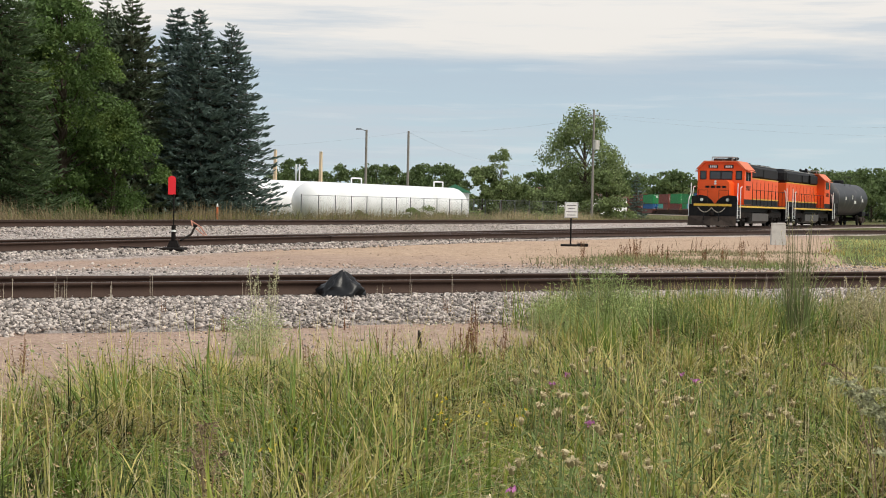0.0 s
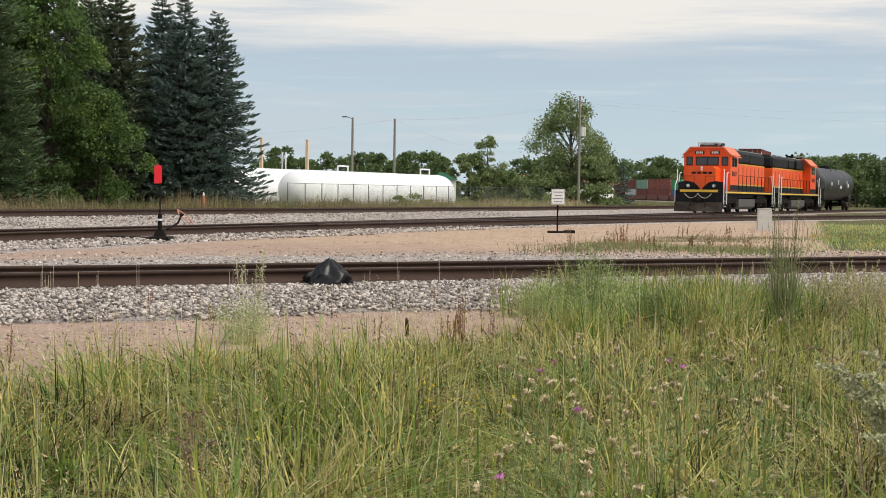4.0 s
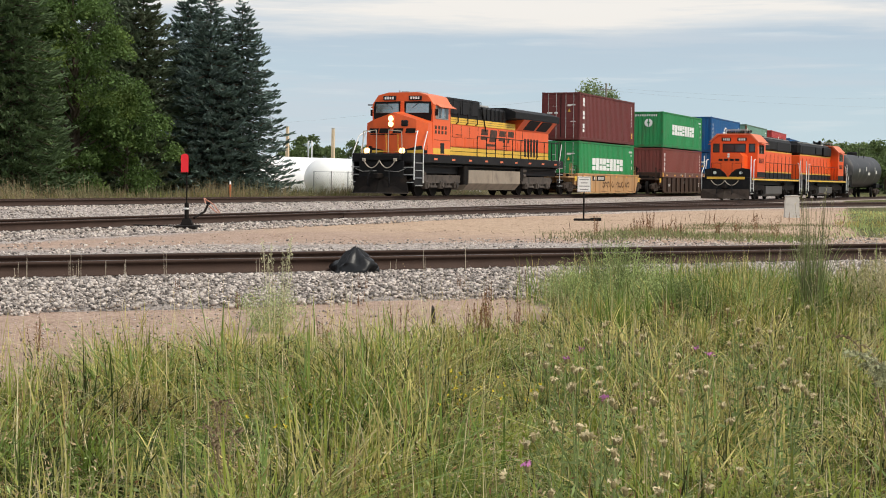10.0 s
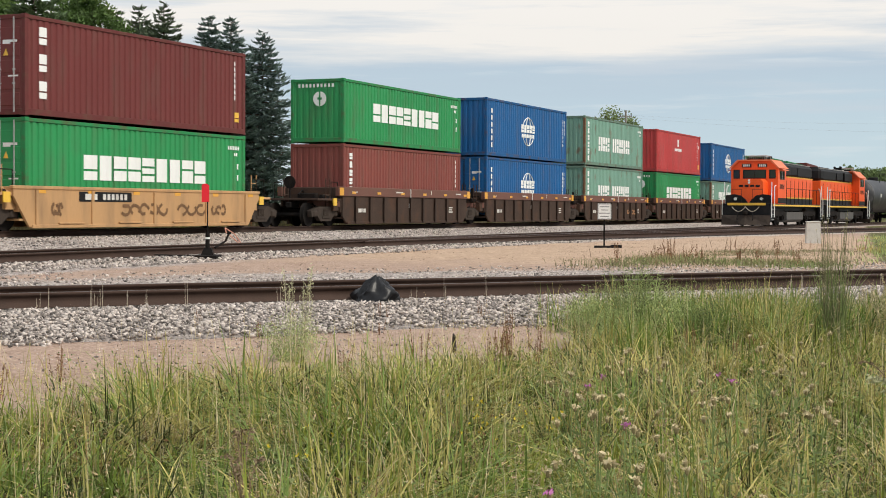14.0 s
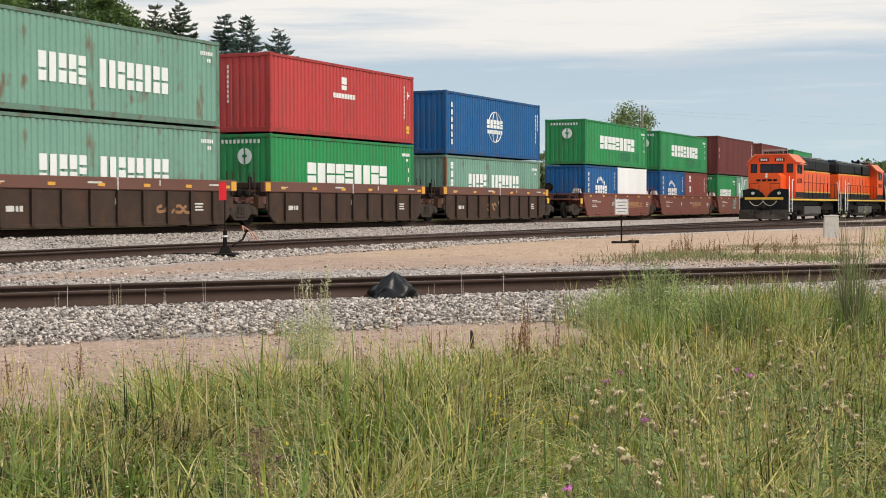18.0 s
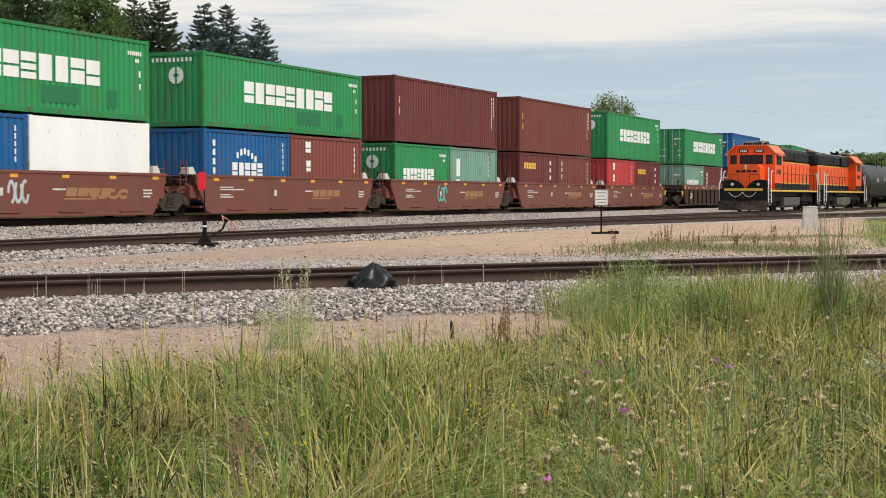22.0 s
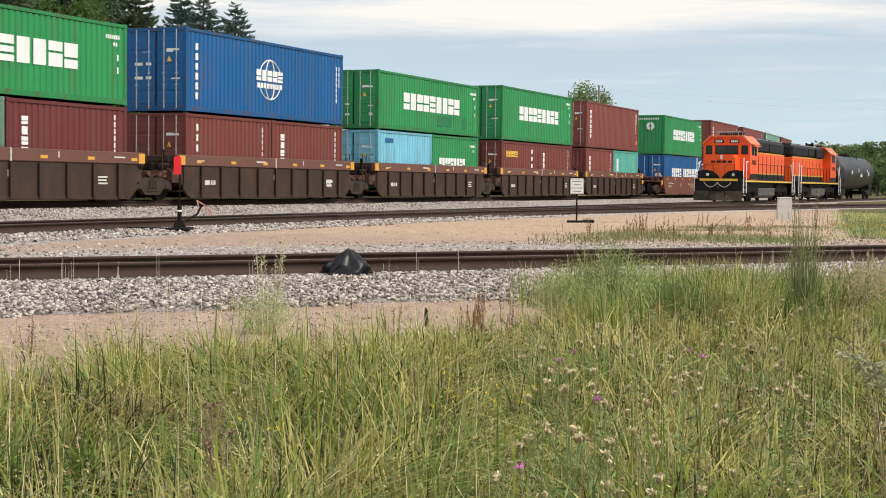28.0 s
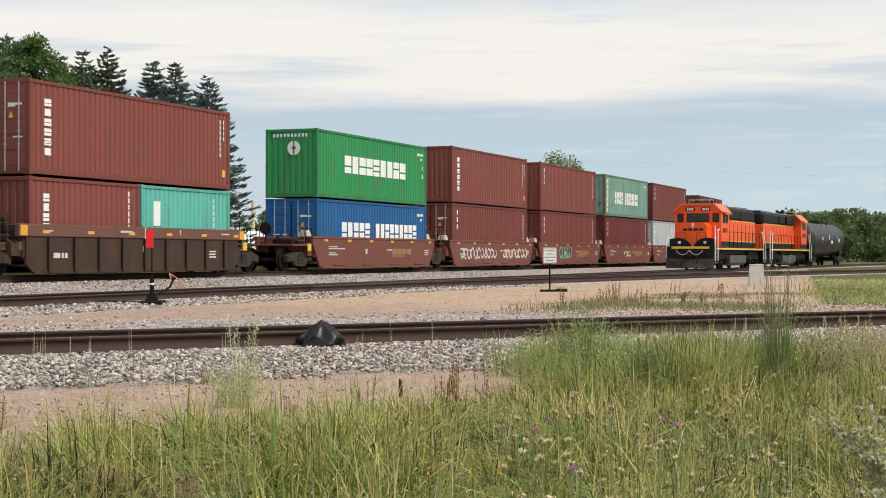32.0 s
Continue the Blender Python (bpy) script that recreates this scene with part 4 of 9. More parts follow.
        part("brake_rigging", Mesh().rod((x0 + sgn * 0.2, -0.9, 1.12), (x0 + sgn * 1.0, -0.9, 1.16), 0.09, 10).box(x0 + sgn * 0.6 - 0.15, x0 + sgn * 0.6 + 0.15, -0.5, 0.3, 1.02, 1.32, 0.03).pipe([(x0, 0.4, 1.3), (x0 + sgn * 0.5, 0.2, 1.45), (x0 + sgn * 1.0, 0.1, 1.25)], 0.03), M_STEEL, th)
        part("end_casting", Mesh().prism([(-1.2, 0.62), (-1.2, 1.0), (-0.7, 1.28), (0.7, 1.28), (1.2, 1.0), (1.2, 0.62)], min(x0, x0 + sgn * 0.5), max(x0, x0 + sgn * 0.5), "x"), lo, th)
        part("hose_run", Mesh().pipe([(x0, -0.75, 1.0), (x0 + sgn * 0.4, -0.9, 0.62), (x0 + sgn * 0.9, -0.85, 0.60), (x0 + sgn * 1.2, -0.6, 0.9)], 0.035, 6), M_STEEL, th)
        if style == "smooth":
            part("pedestal_cap", Mesh().hexa([(x0 + sgn * 0.2 - 0.22, -1.12, top + 0.01), (x0 + sgn * 0.2 + 0.22, -1.12, top + 0.01), (x0 + sgn * 0.2 + 0.22, -0.7, top + 0.01), (x0 + sgn * 0.2 - 0.22, -0.7, top + 0.01), (x0 + sgn * 0.2 - 0.13, -1.06, top + 0.26), (x0 + sgn * 0.2 + 0.13, -1.06, top + 0.26), (x0 + sgn * 0.2 + 0.13, -0.76, top + 0.26), (x0 + sgn * 0.2 - 0.13, -0.76, top + 0.26)]), M_PALECAP, th, "pale pedestal cap")
        if end:
            part("platform", Mesh().box(xa - 0.9, xb + 0.2, -1.3, 1.3, 1.02, 1.1, 0.01), lo, th, "end platform with brake gear")
            part("brake_wheel", Mesh().lathe([(-0.02, 0.26), (0.02, 0.26)], 16, "x", (x0 + sgn * 1.0, 0.5, 1.75)).rod((x0 + sgn * 1.0, 0.5, 1.05), (x0 + sgn * 1.0, 0.5, 1.75), 0.03), M_STEEL, th)
            part("coupler", Mesh().box(min(x1, x1 + sgn * 0.95), max(x1, x1 + sgn * 0.95), -0.12, 0.12, 0.72, 0.96, 0.04), M_STEEL, th)
            for yy in (-1.28, 1.28):
                part("handrail", Mesh().pipe([(x0 + sgn * 0.3, yy, 1.05), (x0 + sgn * 0.3, yy, 1.75), (x0 + sgn * 0.85, yy, 1.75), (x0 + sgn * 0.85, yy, 1.05)], 0.018), M_STEEL, th)
            part("corner_plate", marks([(0, 1.02 - 0.2, 0.3, 0.3)], 0.02), M_YELLOW, th, "yellow plate", at=pose(x0 + (-0.75 if sgn < 0 else 0.45), -1.32, 0))
            freight_truck(th, x0 + sgn * 0.95)
        else:
            part("cross_post", Mesh().box(x0 + sgn * 0.25 - 0.05, x0 + sgn * 0.25 + 0.05, -0.75, -0.65, 1.0, 1.75).box(x0 + sgn * 0.3, x0 + sgn * 0.36, -1.1, 1.1, 1.3, 1.36), M_STEEL, th)
            if sgn < 0:
                freight_truck(th, x0 - 1.52)
    return th


M_PALECAP = paint("pale_cap_paint", (0.55, 0.50, 0.45), 0.7, 0.2)
M_GRIME = mat("brown_grime_paint", (0.16, 0.085, 0.04), 0.85, 0, 0.2, 3, 25, 0.0)
M_PLATE = paint("orange_yellow_plate", (0.72, 0.36, 0.05), 0.5, 0.1)
M_STENCIL = paint("stencil_white", (0.62, 0.60, 0.56), 0.7, 0.3)
M_GOLD = paint("faded_gold", (0.33, 0.165, 0.075), 0.7, 0.3)

HC, ST = 2.896, 2.591
L40, L20 = 12.192, 6.058
# each well: distance behind the lead unit's cab front, car style, coupler ahead, coupler behind, floor, upper box, lower boxes
G_ = ("green", "green40")
WELLS = [
    (24.20, "tan", 1, 1, .37, (HC, "maroon", 1, "maroon_k"), [(L40, HC, "green", 1, "green40")]),
    (44.10, "rib", 1, 0, .44, (ST, "green", 0, "green40"), [(L40, HC, "brick", 0, "tall40")]),
    (59.65, "rib", 0, 0, .44, (HC, "blue", 0, "blue40"), [(L40, HC, "blue", 1, "blue40")]),
    (75.25, "rib", 0, 0, .44, (HC, "pale", 0, "pale40"), [(L40, HC, "pale", 0, "pale40")]),
    (90.85, "rib", 0, 0, .44, (HC, "red", 0, "red40"), [(L40, HC, "green", 0, "green40")]),
    (106.50, "rib", 0, 1, .44, (HC, "blue", 0, "blue40"), [(L40, ST, "pale", 0, "pale40")]),
    (126.10, "smooth", 1, 0, .44, (ST, "green", 0, "green40p"), [(L20, ST, "blue", 0, "blue20"), (L20, ST, "white", 0, "blank")]),
    (141.55, "smooth", 0, 0, .44, (ST, "green", 0, "green40p"), [(L20, ST, "blue", 0, "blue20"), (L20, ST, "brick", 0, "red20")]),
    (157.00, "smooth", 0, 0, .44, (HC, "maroon", 0, "maroon"), [(L20, ST, "green", 0, "green20"), (L20, ST, "pale", 0, "teal20")]),
    (172.50, "smooth", 0, 0, .44, (HC, "maroon2", 0, "maroon"), [(L20, ST, "maroon", 0, "tex20"), (L20, ST, "maroon2", 0, "plain40")]),
    (188.05, "smooth", 0, 1, .44, (HC, "green", 0, "green40"), [(L20, ST, "red", 0, "red20"), (L20, ST, "maroon", 0, "tex20")]),
    (207.00, "rib", 1, 0, .44, (ST, "green", 1, "green40"), [(L20, ST, "pale", 1, "green20"), (L20, ST, "maroon", 0, "tall20")]),
    (222.75, "rib", 0, 0, .44, (HC, "blue", 1, "blue40"), [(L20, ST, "maroon2", 1, "plain40"), (L20, ST, "maroon2", 0, "tall20")]),
    (238.50, "rib", 0, 0, .44, (ST, "green", 1, "green40p"), [(L20, ST, "light", 1, "light20"), (L20, ST, "green", 0, "green20")]),
    (254.20, "rib", 0, 0, .44, (HC, "green", 1, "green40"), [(L20, ST, "maroon2", 1, "tex20"), (L20, ST, "maroon2", 0, "tall20")]),
    (269.40, "rib", 0, 1, .44, (HC, "brick", 1, "maroon_t"), [(L20, ST, "brick", 0, "tall20"), (L20, ST, "teal", 0, "teal20")]),
    (289.00, "smooth", 1, 0, .44, (HC, "green", 0, "green40"), [(L40, ST, "blue", 1, "lloyd40")]),
    (304.75, "smooth", 0, 0, .44, (HC, "brick", 0, "maroon_t"), [(L40, HC, "maroon2", 1, "plain40")]),
    (319.60, "smooth", 0, 0, .44, (HC, "brick", 0, "plain40"), [(L40, HC, "maroon2", 0, "plain40")]),
    (334.20, "smooth", 0, 0, .44, (HC, "pale", 0, "pale40"), [(L40, HC, "maroon", 0, "plain40")]),
    (348.00, "smooth", 0, 1, .44, (HC, "maroon2", 0, "plain40"), [(L40, HC, "grey", 1, "tall40")]),
    (366.0, "smooth", 1, 1, .44, (ST, "maroon", 0, "plain40"), [(L40, HC, "maroon", 0, "plain40")]),
]
M_MAROON2 = paint("faded_maroon_container_paint", (0.185, 0.045, 0.034), 0.65)
PAINTS = {"green": (M_GREEN, "green"), "maroon": (M_MAROON, "dark maroon"), "maroon2": (M_MAROON2, "faded maroon"), "brick": (M_BRICK, "brick red"), "blue": (M_BLUE, "blue"), "pale": (M_PALEGREEN, "rust-streaked pale green"),
          "red": (M_RED, "red"), "light": (M_LIGHTBLUE, "light blue"), "teal": (M_TEAL, "teal"), "grey": (M_GREY, "pale grey"), "white": (M_WHITEBOX, "plain white")}
CARS = []
MOVING = []                                # thing, distance behind the cab front, length of its base, height over the rail


def size_word(length, h):
    return ("forty" if length > 10 else "twenty") + "-foot " + ("high-cube " if h > 2.7 else "")


def scrawl(th, x, z, w, h, material, seed, label):
    """Looping spray-paint strokes on a car's near side, in no letters."""
    rng = random.Random(seed)
    m = Mesh()
    n = max(3, int(w / 0.5))
    for i in range(n):
        cx = x + w * (i + 0.5) / n
        a0 = rng.uniform(0, 6)
        pts = [(cx + 0.30 * w / n * 1.6 * math.cos(a0 + k * 0.8), 0, z + h / 2 + h * 0.45 * math.sin(a0 + k * 0.8) * rng.uniform(0.6, 1)) for k in range(7)]
        for a, b in zip(pts[:-1], pts[1:]):
            d = (b[0] - a[0], b[2] - a[2])
            ln = math.hypot(*d) or 1
            ox, oz = -d[1] / ln * 0.05, d[0] / ln * 0.05
            m.add([(a[0] - ox, 0, a[2] - oz), (b[0] - ox, 0, b[2] - oz), (b[0] + ox, 0, b[2] + oz), (a[0] + ox, 0, a[2] + oz)], [(0, 1, 2, 3)])
    part("graffiti", m, material, th, label, at=pose(0, -1.372, 0))["kind"] = "stuff"


SCRAWLS = {6: ((5.0, 0.42, 0.9, 0.8, "grey"), (8.6, 0.6, 2.2, 0.3, "gold")), 8: ((4.3, 0.35, 1.1, 0.9, "teal"),), 11: ((1.2, 0.45, 0.6, 0.55, "white"),), 17: ((0.8, 0.4, 5.6, 0.7, "white"), (7.5, 0.45, 4.2, 0.6, "white")), 18: ((3.4, 0.35, 2.6, 0.95, "teal"), (7.2, 0.5, 2.2, 0.5, "gold")),
           19: ((5.0, 0.5, 1.4, 0.5, "white"),), 12: ((10.2, 0.5, 0.8, 0.3, "white"),), 3: ((8.2, 0.45, 2.0, 0.3, "gold"),), 5: ((4.5, 0.45, 1.2, 0.4, "gold"),)}


def build_train():
    for off, style, fe, re_, floor, (uh, uc, ud, us), lower in WELLS:
        car = well_unit(style, bool(fe), bool(re_))
        for gx_, gz_, gw_, gh_, gc_ in SCRAWLS.get(len(CARS), ()):
            scrawl(car, gx_, gz_, gw_, gh_, {"grey": M_GREY, "gold": M_GOLD, "teal": M_TEAL, "white": M_STENCIL}[gc_], len(CARS), f"{gc_} spray-paint scrawl")
        CARS.append(car)
        MOVING.append((car, off, L40, 0.0))
        x = 0.0
        lh = lower[0][1]
        for length, h, c, d, st in lower:
            xx = x if x == 0 else L40 - length
            ob = container(length, h, PAINTS[c][0], bool(d), st, f"{PAINTS[c][1]} {size_word(length, h)}container standing in a well car")
            MOVING.append((ob, off + xx, length, floor))
            x = 1.0
        ob = container(L40, uh, PAINTS[uc][0], bool(ud), us, f"{PAINTS[uc][1]} {size_word(L40, uh)}container stacked on top of another")
        MOVING.append((ob, off, L40, floor + lh + 0.045))


def train_at(t):
    """How far along the main line the lead unit's cab front is."""
    return 199.95 - 13.462 * t


build_train()
# ---------------------------------------------------------------- locomotives
M_TRUCK = mat("dusty_truck_steel", (0.085, 0.068, 0.056), 0.85, 0, 0.3, 2, 25, 0.2, tint=(0.022, 0.019, 0.017), tint_amt=0.85, tint_scale=2.5)
M_FUEL = mat("dusty_fuel_tank", (0.30, 0.245, 0.19), 0.85, 0, 0.15, 1.5, 25, 0.1, tint=(0.14, 0.11, 0.085), tint_amt=0.6, tint_scale=1.4)
M_LAMP = glow("lit_headlight", (1.0, 0.64, 0.25), 3.0)
M_FUELGREY = mat("grey_fuel_tank", (0.085, 0.080, 0.075), 0.7, 0, 0.2, 2, 25, 0.1)
M_LENS = mat("unlit_lens", (0.75, 0.76, 0.72), 0.15, 0, 0.03, 2, 10, 0.0, spec=0.8)
M_HOSE = mat("pale_hose", (0.42, 0.37, 0.30), 0.8, 0, 0.1, 4, 30, 0.1)
M_INSIDE = mat("dark_cab_interior", (0.012, 0.012, 0.014), 0.9, 0, 0.1, 3, 20, 0.0)
M_WIND = mat("windshield_glass", (0.36, 0.40, 0.42), 0.08, 0.75, 0.10, 1, 5, 0.0, spec=1.0)
M_GRIMEBLACK = mat("weathered_black_marking", (0.045, 0.028, 0.02), 0.7, 0, 0.2, 3, 30, 0.0, tint=(0.30, 0.07, 0.03), tint_amt=0.5, tint_scale=5.0)
M_SILVER = mat("grimy_silver", (0.35, 0.34, 0.32), 0.6, 0.4, 0.15, 3, 25, 0.1)
M_FADED = paint("faded_orange_paint", (0.76, 0.185, 0.075), 0.5, 0.12)

LOCOWHEELS = wheelset_mesh(0.53).data("wheelset", True)


def loco_truck(parent, xs, span, half=1.15, z0=0.53, steel=None):
    steel = steel or M_TRUCK
    tr = part("truck_frame", Mesh().box(xs[0] - 0.7, xs[-1] + 0.7, -0.9, 0.9, 0.62, 0.86, 0.04), steel, parent)
    for s in (-1, 1):
        m = Mesh().prism([(xs[0] - 0.85, 0.78), (xs[0] - 0.7, 1.0), (xs[-1] + 0.7, 1.0), (xs[-1] + 0.85, 0.78), (xs[-1] + 0.6, 0.62), (xs[0] - 0.6, 0.62)], s * half - 0.08, s * half + 0.08, "y")
        part("side_frame", m, steel, tr)
        for x in xs:
            part("axle_box", Mesh().box(x - 0.2, x + 0.2, s * (half + 0.02) - 0.13, s * (half + 0.02) + 0.13, 0.34, 0.72, 0.05).lathe([(-0.03, 0.13), (0.03, 0.13)], 14, "y", (x, s * (half + 0.17), 0.53)), steel, tr)
        for a, b in zip(xs[:-1], xs[1:]):
            c = (a + b) / 2
            part("spring", Mesh().rod((c - 0.2, s * half, 0.5), (c - 0.2, s * half, 0.8), 0.09, 10).rod((c + 0.2, s * half, 0.5), (c + 0.2, s * half, 0.8), 0.09, 10).box(c - 0.4, c + 0.4, s * half - 0.1, s * half + 0.1, 0.4, 0.5, 0.02), steel, tr)
        part("brake_cylinder", Mesh().rod((xs[0] - 0.75, s * (half + 0.1), 1.05), (xs[0] - 0.35, s * (half + 0.1), 1.05), 0.12, 12), steel, tr)
    for x in xs:
        part("wheelset", LOCOWHEELS, M_STEEL, tr, at=pose(x, 0, z0))
    return tr


def rails_along(th, x0, x1, y, z, n, h=1.0, m=None, r=0.018):
    m = m or M_BLACK
    part("handrail", Mesh().rod((x0, y, z + h), (x1, y, z + h), r, 6), m, th)
    post = Mesh().rod((0, 0, 0), (0, 0, h), r, 6).data("rail_post")
    for i in range(n):
        part("rail_post", post, m, th, at=pose(x0 + (x1 - x0) * i / (n - 1), y, z))


def blocks_part(th, name, blocks, m, at, label=""):
    for x, z, w, h in blocks:
        part(name, Mesh().hexa([(x, -0.006, z), (x + w, -0.006, z), (x + w, 0.006, z), (x, 0.006, z), (x + h * 0.25, -0.006, z + h), (x + w + h * 0.25, -0.006, z + h), (x + w + h * 0.25, 0.006, z + h), (x + h * 0.25, 0.006, z + h)]), m, th, label, at=at)


def road_unit():
    """The six-axle lead unit. Its front looks along -x, the cab's front corner at x = 0."""
    th = thing("locomotive", "orange six-axle diesel locomotive with black and yellow trim and lit headlights", "locomotive")
    # frame and walkway
    part("frame", Mesh().box(-1.5, 20.0, -1.1, 1.1, 1.05, 1.62, 0.03), M_BLACK, th)
    for tx in (2.55, 16.4):
        part("traction_motors", Mesh().box(tx - 2.3, tx + 2.3, -0.6, 0.6, 0.2, 1.05, 0.05), M_STEEL, th)
    for s in (-1, 1):
        part("under_box", Mesh().box(4.95, 5.5, s * 1.25 - 0.2, s * 1.25 + 0.2, 0.55, 1.5, 0.04), M_STEEL, th)
        part("under_box", Mesh().box(13.2, 13.7, s * 1.2 - 0.2, s * 1.2 + 0.2, 0.75, 1.5, 0.04), M_STEEL, th)
        part("pipe_run", Mesh().rod((0.0, s * 1.3, 1.45), (19.5, s * 1.3, 1.45), 0.05, 8), M_BLACK, th)
    for s in (-1, 1):
        y0, y1 = sorted((s * 1.55, s * 1.47))
        sk = part("walkway_skirt", Mesh().box(-0.4, 19.6, y0, y1, 1.56, 1.95, 0.015), M_BLACK, th)
        for i in range(9):
            part("reflector", Mesh().box(0.9 + i * 2.2, 1.30 + i * 2.2, s * 1.55 - 0.006, s * 1.55 + 0.006, 1.69, 1.78), M_FADED, sk)
    part("walkway", Mesh().box(-0.4, 19.6, -1.5, 1.5, 1.88, 1.94), M_BLACK, th)
    # nose and cab
    w = 1.55
    ys = [-1.55, -1.1, 0.0, 1.1, 1.55]
    zn = [3.38, 3.52, 3.86, 3.52, 3.38]
    fr = [0.10, -0.22, -0.34, -0.22, 0.10]
    v, f = [], []
    for y, z, x in zip(ys, zn, fr):
        v += [(x - 0.04, y, 1.95), (x + 0.04, y, z), (0.98, y * 0.98, z + 0.10), (0.98, y, 1.95)]
    for i in range(4):
        a, b = i * 4, (i + 1) * 4
        f += [(a, b, b + 1, a + 1), (a + 1, b + 1, b + 2, a + 2), (a + 3, a + 2, b + 2, b + 3)]
    f += [(0, 1, 2, 3), (19, 18, 17, 16)]
    part("nose", Mesh().add(v, f), M_ORANGE, th)
    # cab shell: front wall with two windshields, chamfered roof
    out = [(-w, 1.95), (-w, 4.28), (-1.24, 4.68), (-0.72, 4.80), (0.72, 4.80), (1.24, 4.68), (w, 4.28), (w, 1.95)]
    cab = part("cab", Mesh().prism(out, 0.72, 2.86, "x"), M_ORANGE, th)
    part("roof", Mesh().prism([(-w - 0.03, 4.26), (-1.26, 4.71), (-0.73, 4.84), (0.73, 4.84), (1.26, 4.71), (w + 0.03, 4.26), (w - 0.02, 4.24), (1.2, 4.64), (-1.2, 4.64), (-w + 0.02, 4.24)], 0.74, 3.0, "x"), M_FADED, th, "faded orange roof")
    part("windshield_surround", Mesh().prism([(-1.46, 3.50), (-1.49, 3.92), (-1.44, 4.40), (-0.10, 4.42), (0.0, 4.36), (0.10, 4.42), (1.44, 4.40), (1.49, 3.92), (1.46, 3.50), (0.0, 3.86)], 0.700, 0.722, "x"), M_BLACK, th, "black surround below the windshields")
    part("windshield_post", Mesh().box(0.66, 0.71, -0.10, 0.10, 3.80, 4.42, 0.02), M_ORANGE, th)
    part("roof_beacon", Mesh().box(0.95, 1.15, -0.18, 0.18, 4.83, 4.90, 0.02).rod((1.5, 0.5, 4.83), (1.5, 0.5, 4.97), 0.03, 8), M_SILVER, th)
    for s in (-1, 1):
        c = 0.76 * s
        pts = [(c - s * 0.60, 3.86), (c + s * 0.62, 3.86), (c + s * 0.60, 4.32), (c - s * 0.58, 4.34)]
        wi = part("windshield", Mesh().prism(pts, 0.68, 0.715, "x"), M_WIND, th, "pale reflecting windshield pane")
        part("window_gasket", Mesh().pipe([(0.685, *p) for p in pts + pts[:1]], 0.022, 6), M_BLACK, wi)
        part("wiper", Mesh().rod((0.665, c + 0.1 * s, 4.36), (0.665, c - 0.28 * s, 4.08), 0.012, 5), M_BLACK, wi)
        part("number_board", Mesh().box(0.64, 0.73, c * 0.86 - 0.32, c * 0.86 + 0.32, 4.47, 4.67, 0.02), M_INSIDE, th)
        for k in range(4):
            part("number_bar", Mesh().box(0.632, 0.64, c * 0.86 - 0.23 + k * 0.125, c * 0.86 - 0.14 + k * 0.125, 4.51, 4.63), M_LOGO, th)
        y = s * (w + 0.004)
        sw = part("side_window", Mesh().box(1.0, 2.55, y - 0.02, y + 0.02, 3.60, 4.22, 0.015), M_SILVER, th, "grey-framed cab side window")
        part("window_frame", Mesh().box(1.22, 1.30, y - 0.03, y + 0.03, 3.62, 4.20).box(1.62, 1.68, y - 0.03, y + 0.03, 3.62, 4.20).box(2.05, 2.12, y - 0.03, y + 0.03, 3.62, 4.20), M_SILVER, sw)
        part("window_pane", Mesh().box(1.68, 2.05, y - 0.024, y + 0.024, 3.66, 4.16), M_WIND, sw)
        part("window_pane", Mesh().box(1.30, 1.62, y - 0.024, y + 0.024, 3.66, 4.16), M_GLASS, sw)
        part("window_pane", Mesh().box(2.12, 2.50, y - 0.024, y + 0.024, 3.66, 4.16), M_GLASS, sw)
        part("sunshade", Mesh().hexa([(1.05, s * 1.50, 4.30), (2.95, s * 1.50, 4.30), (2.95, s * 1.80, 4.14), (1.05, s * 1.80, 4.14), (1.05, s * 1.50, 4.33), (2.95, s * 1.50, 4.33), (2.95, s * 1.80, 4.17), (1.05, s * 1.80, 4.17)]), M_FADED, th)
        # cab-side lower band and battery door
        part("yellow_band", Mesh().box(0.75, 2.86, s * w - 0.008, s * w + 0.008, 1.98, 2.24), M_YELLOW, th)
        part("cab_door_slot", Mesh().box(1.62, 2.08, s * w - 0.014, s * w + 0.014, 2.0, 2.5, 0.01), M_INSIDE, th)
        for k in range(4):
            part("road_number_bar", Mesh().box(0.95 + 0.40 * k, 1.17 + 0.40 * k, -0.005, 0.005, 2.92, 3.08).box(0.95 + 0.40 * k, 1.17 + 0.40 * k, -0.005, 0.005, 3.13, 3.30), M_GRIMEBLACK, th, at=pose(0, s * (w + 0.003), 0))
        part("panel_seam", Mesh().box(0.85, 2.86, s * w - 0.005, s * w + 0.005, 2.62, 2.64).box(2.84, 2.86, s * w - 0.005, s * w + 0.005, 2.0, 4.2), M_GRIMEBLACK, th)
        part("mirror", Mesh().box(0.86, 0.90, s * (w + 0.03), s * (w + 0.18), 3.75, 4.05, 0.01) if s > 0 else Mesh().box(0.86, 0.90, s * (w + 0.18), s * (w + 0.03), 3.75, 4.05, 0.01), M_BLACK, th)
        # front steps with white handrails
        st = part("step_well", Mesh().box(-1.35, -0.45, s * 1.48 - 0.06, s * 1.48 + 0.06, 0.45, 1.6, 0.02), M_BLACK, th)
        for k in range(4):
            part("step", Mesh().box(-1.25, -0.55, s * 1.52 - 0.1, s * 1.52 + 0.1, 0.48 + k * 0.34, 0.52 + k * 0.34, 0.008), M_STEELBAR, st)
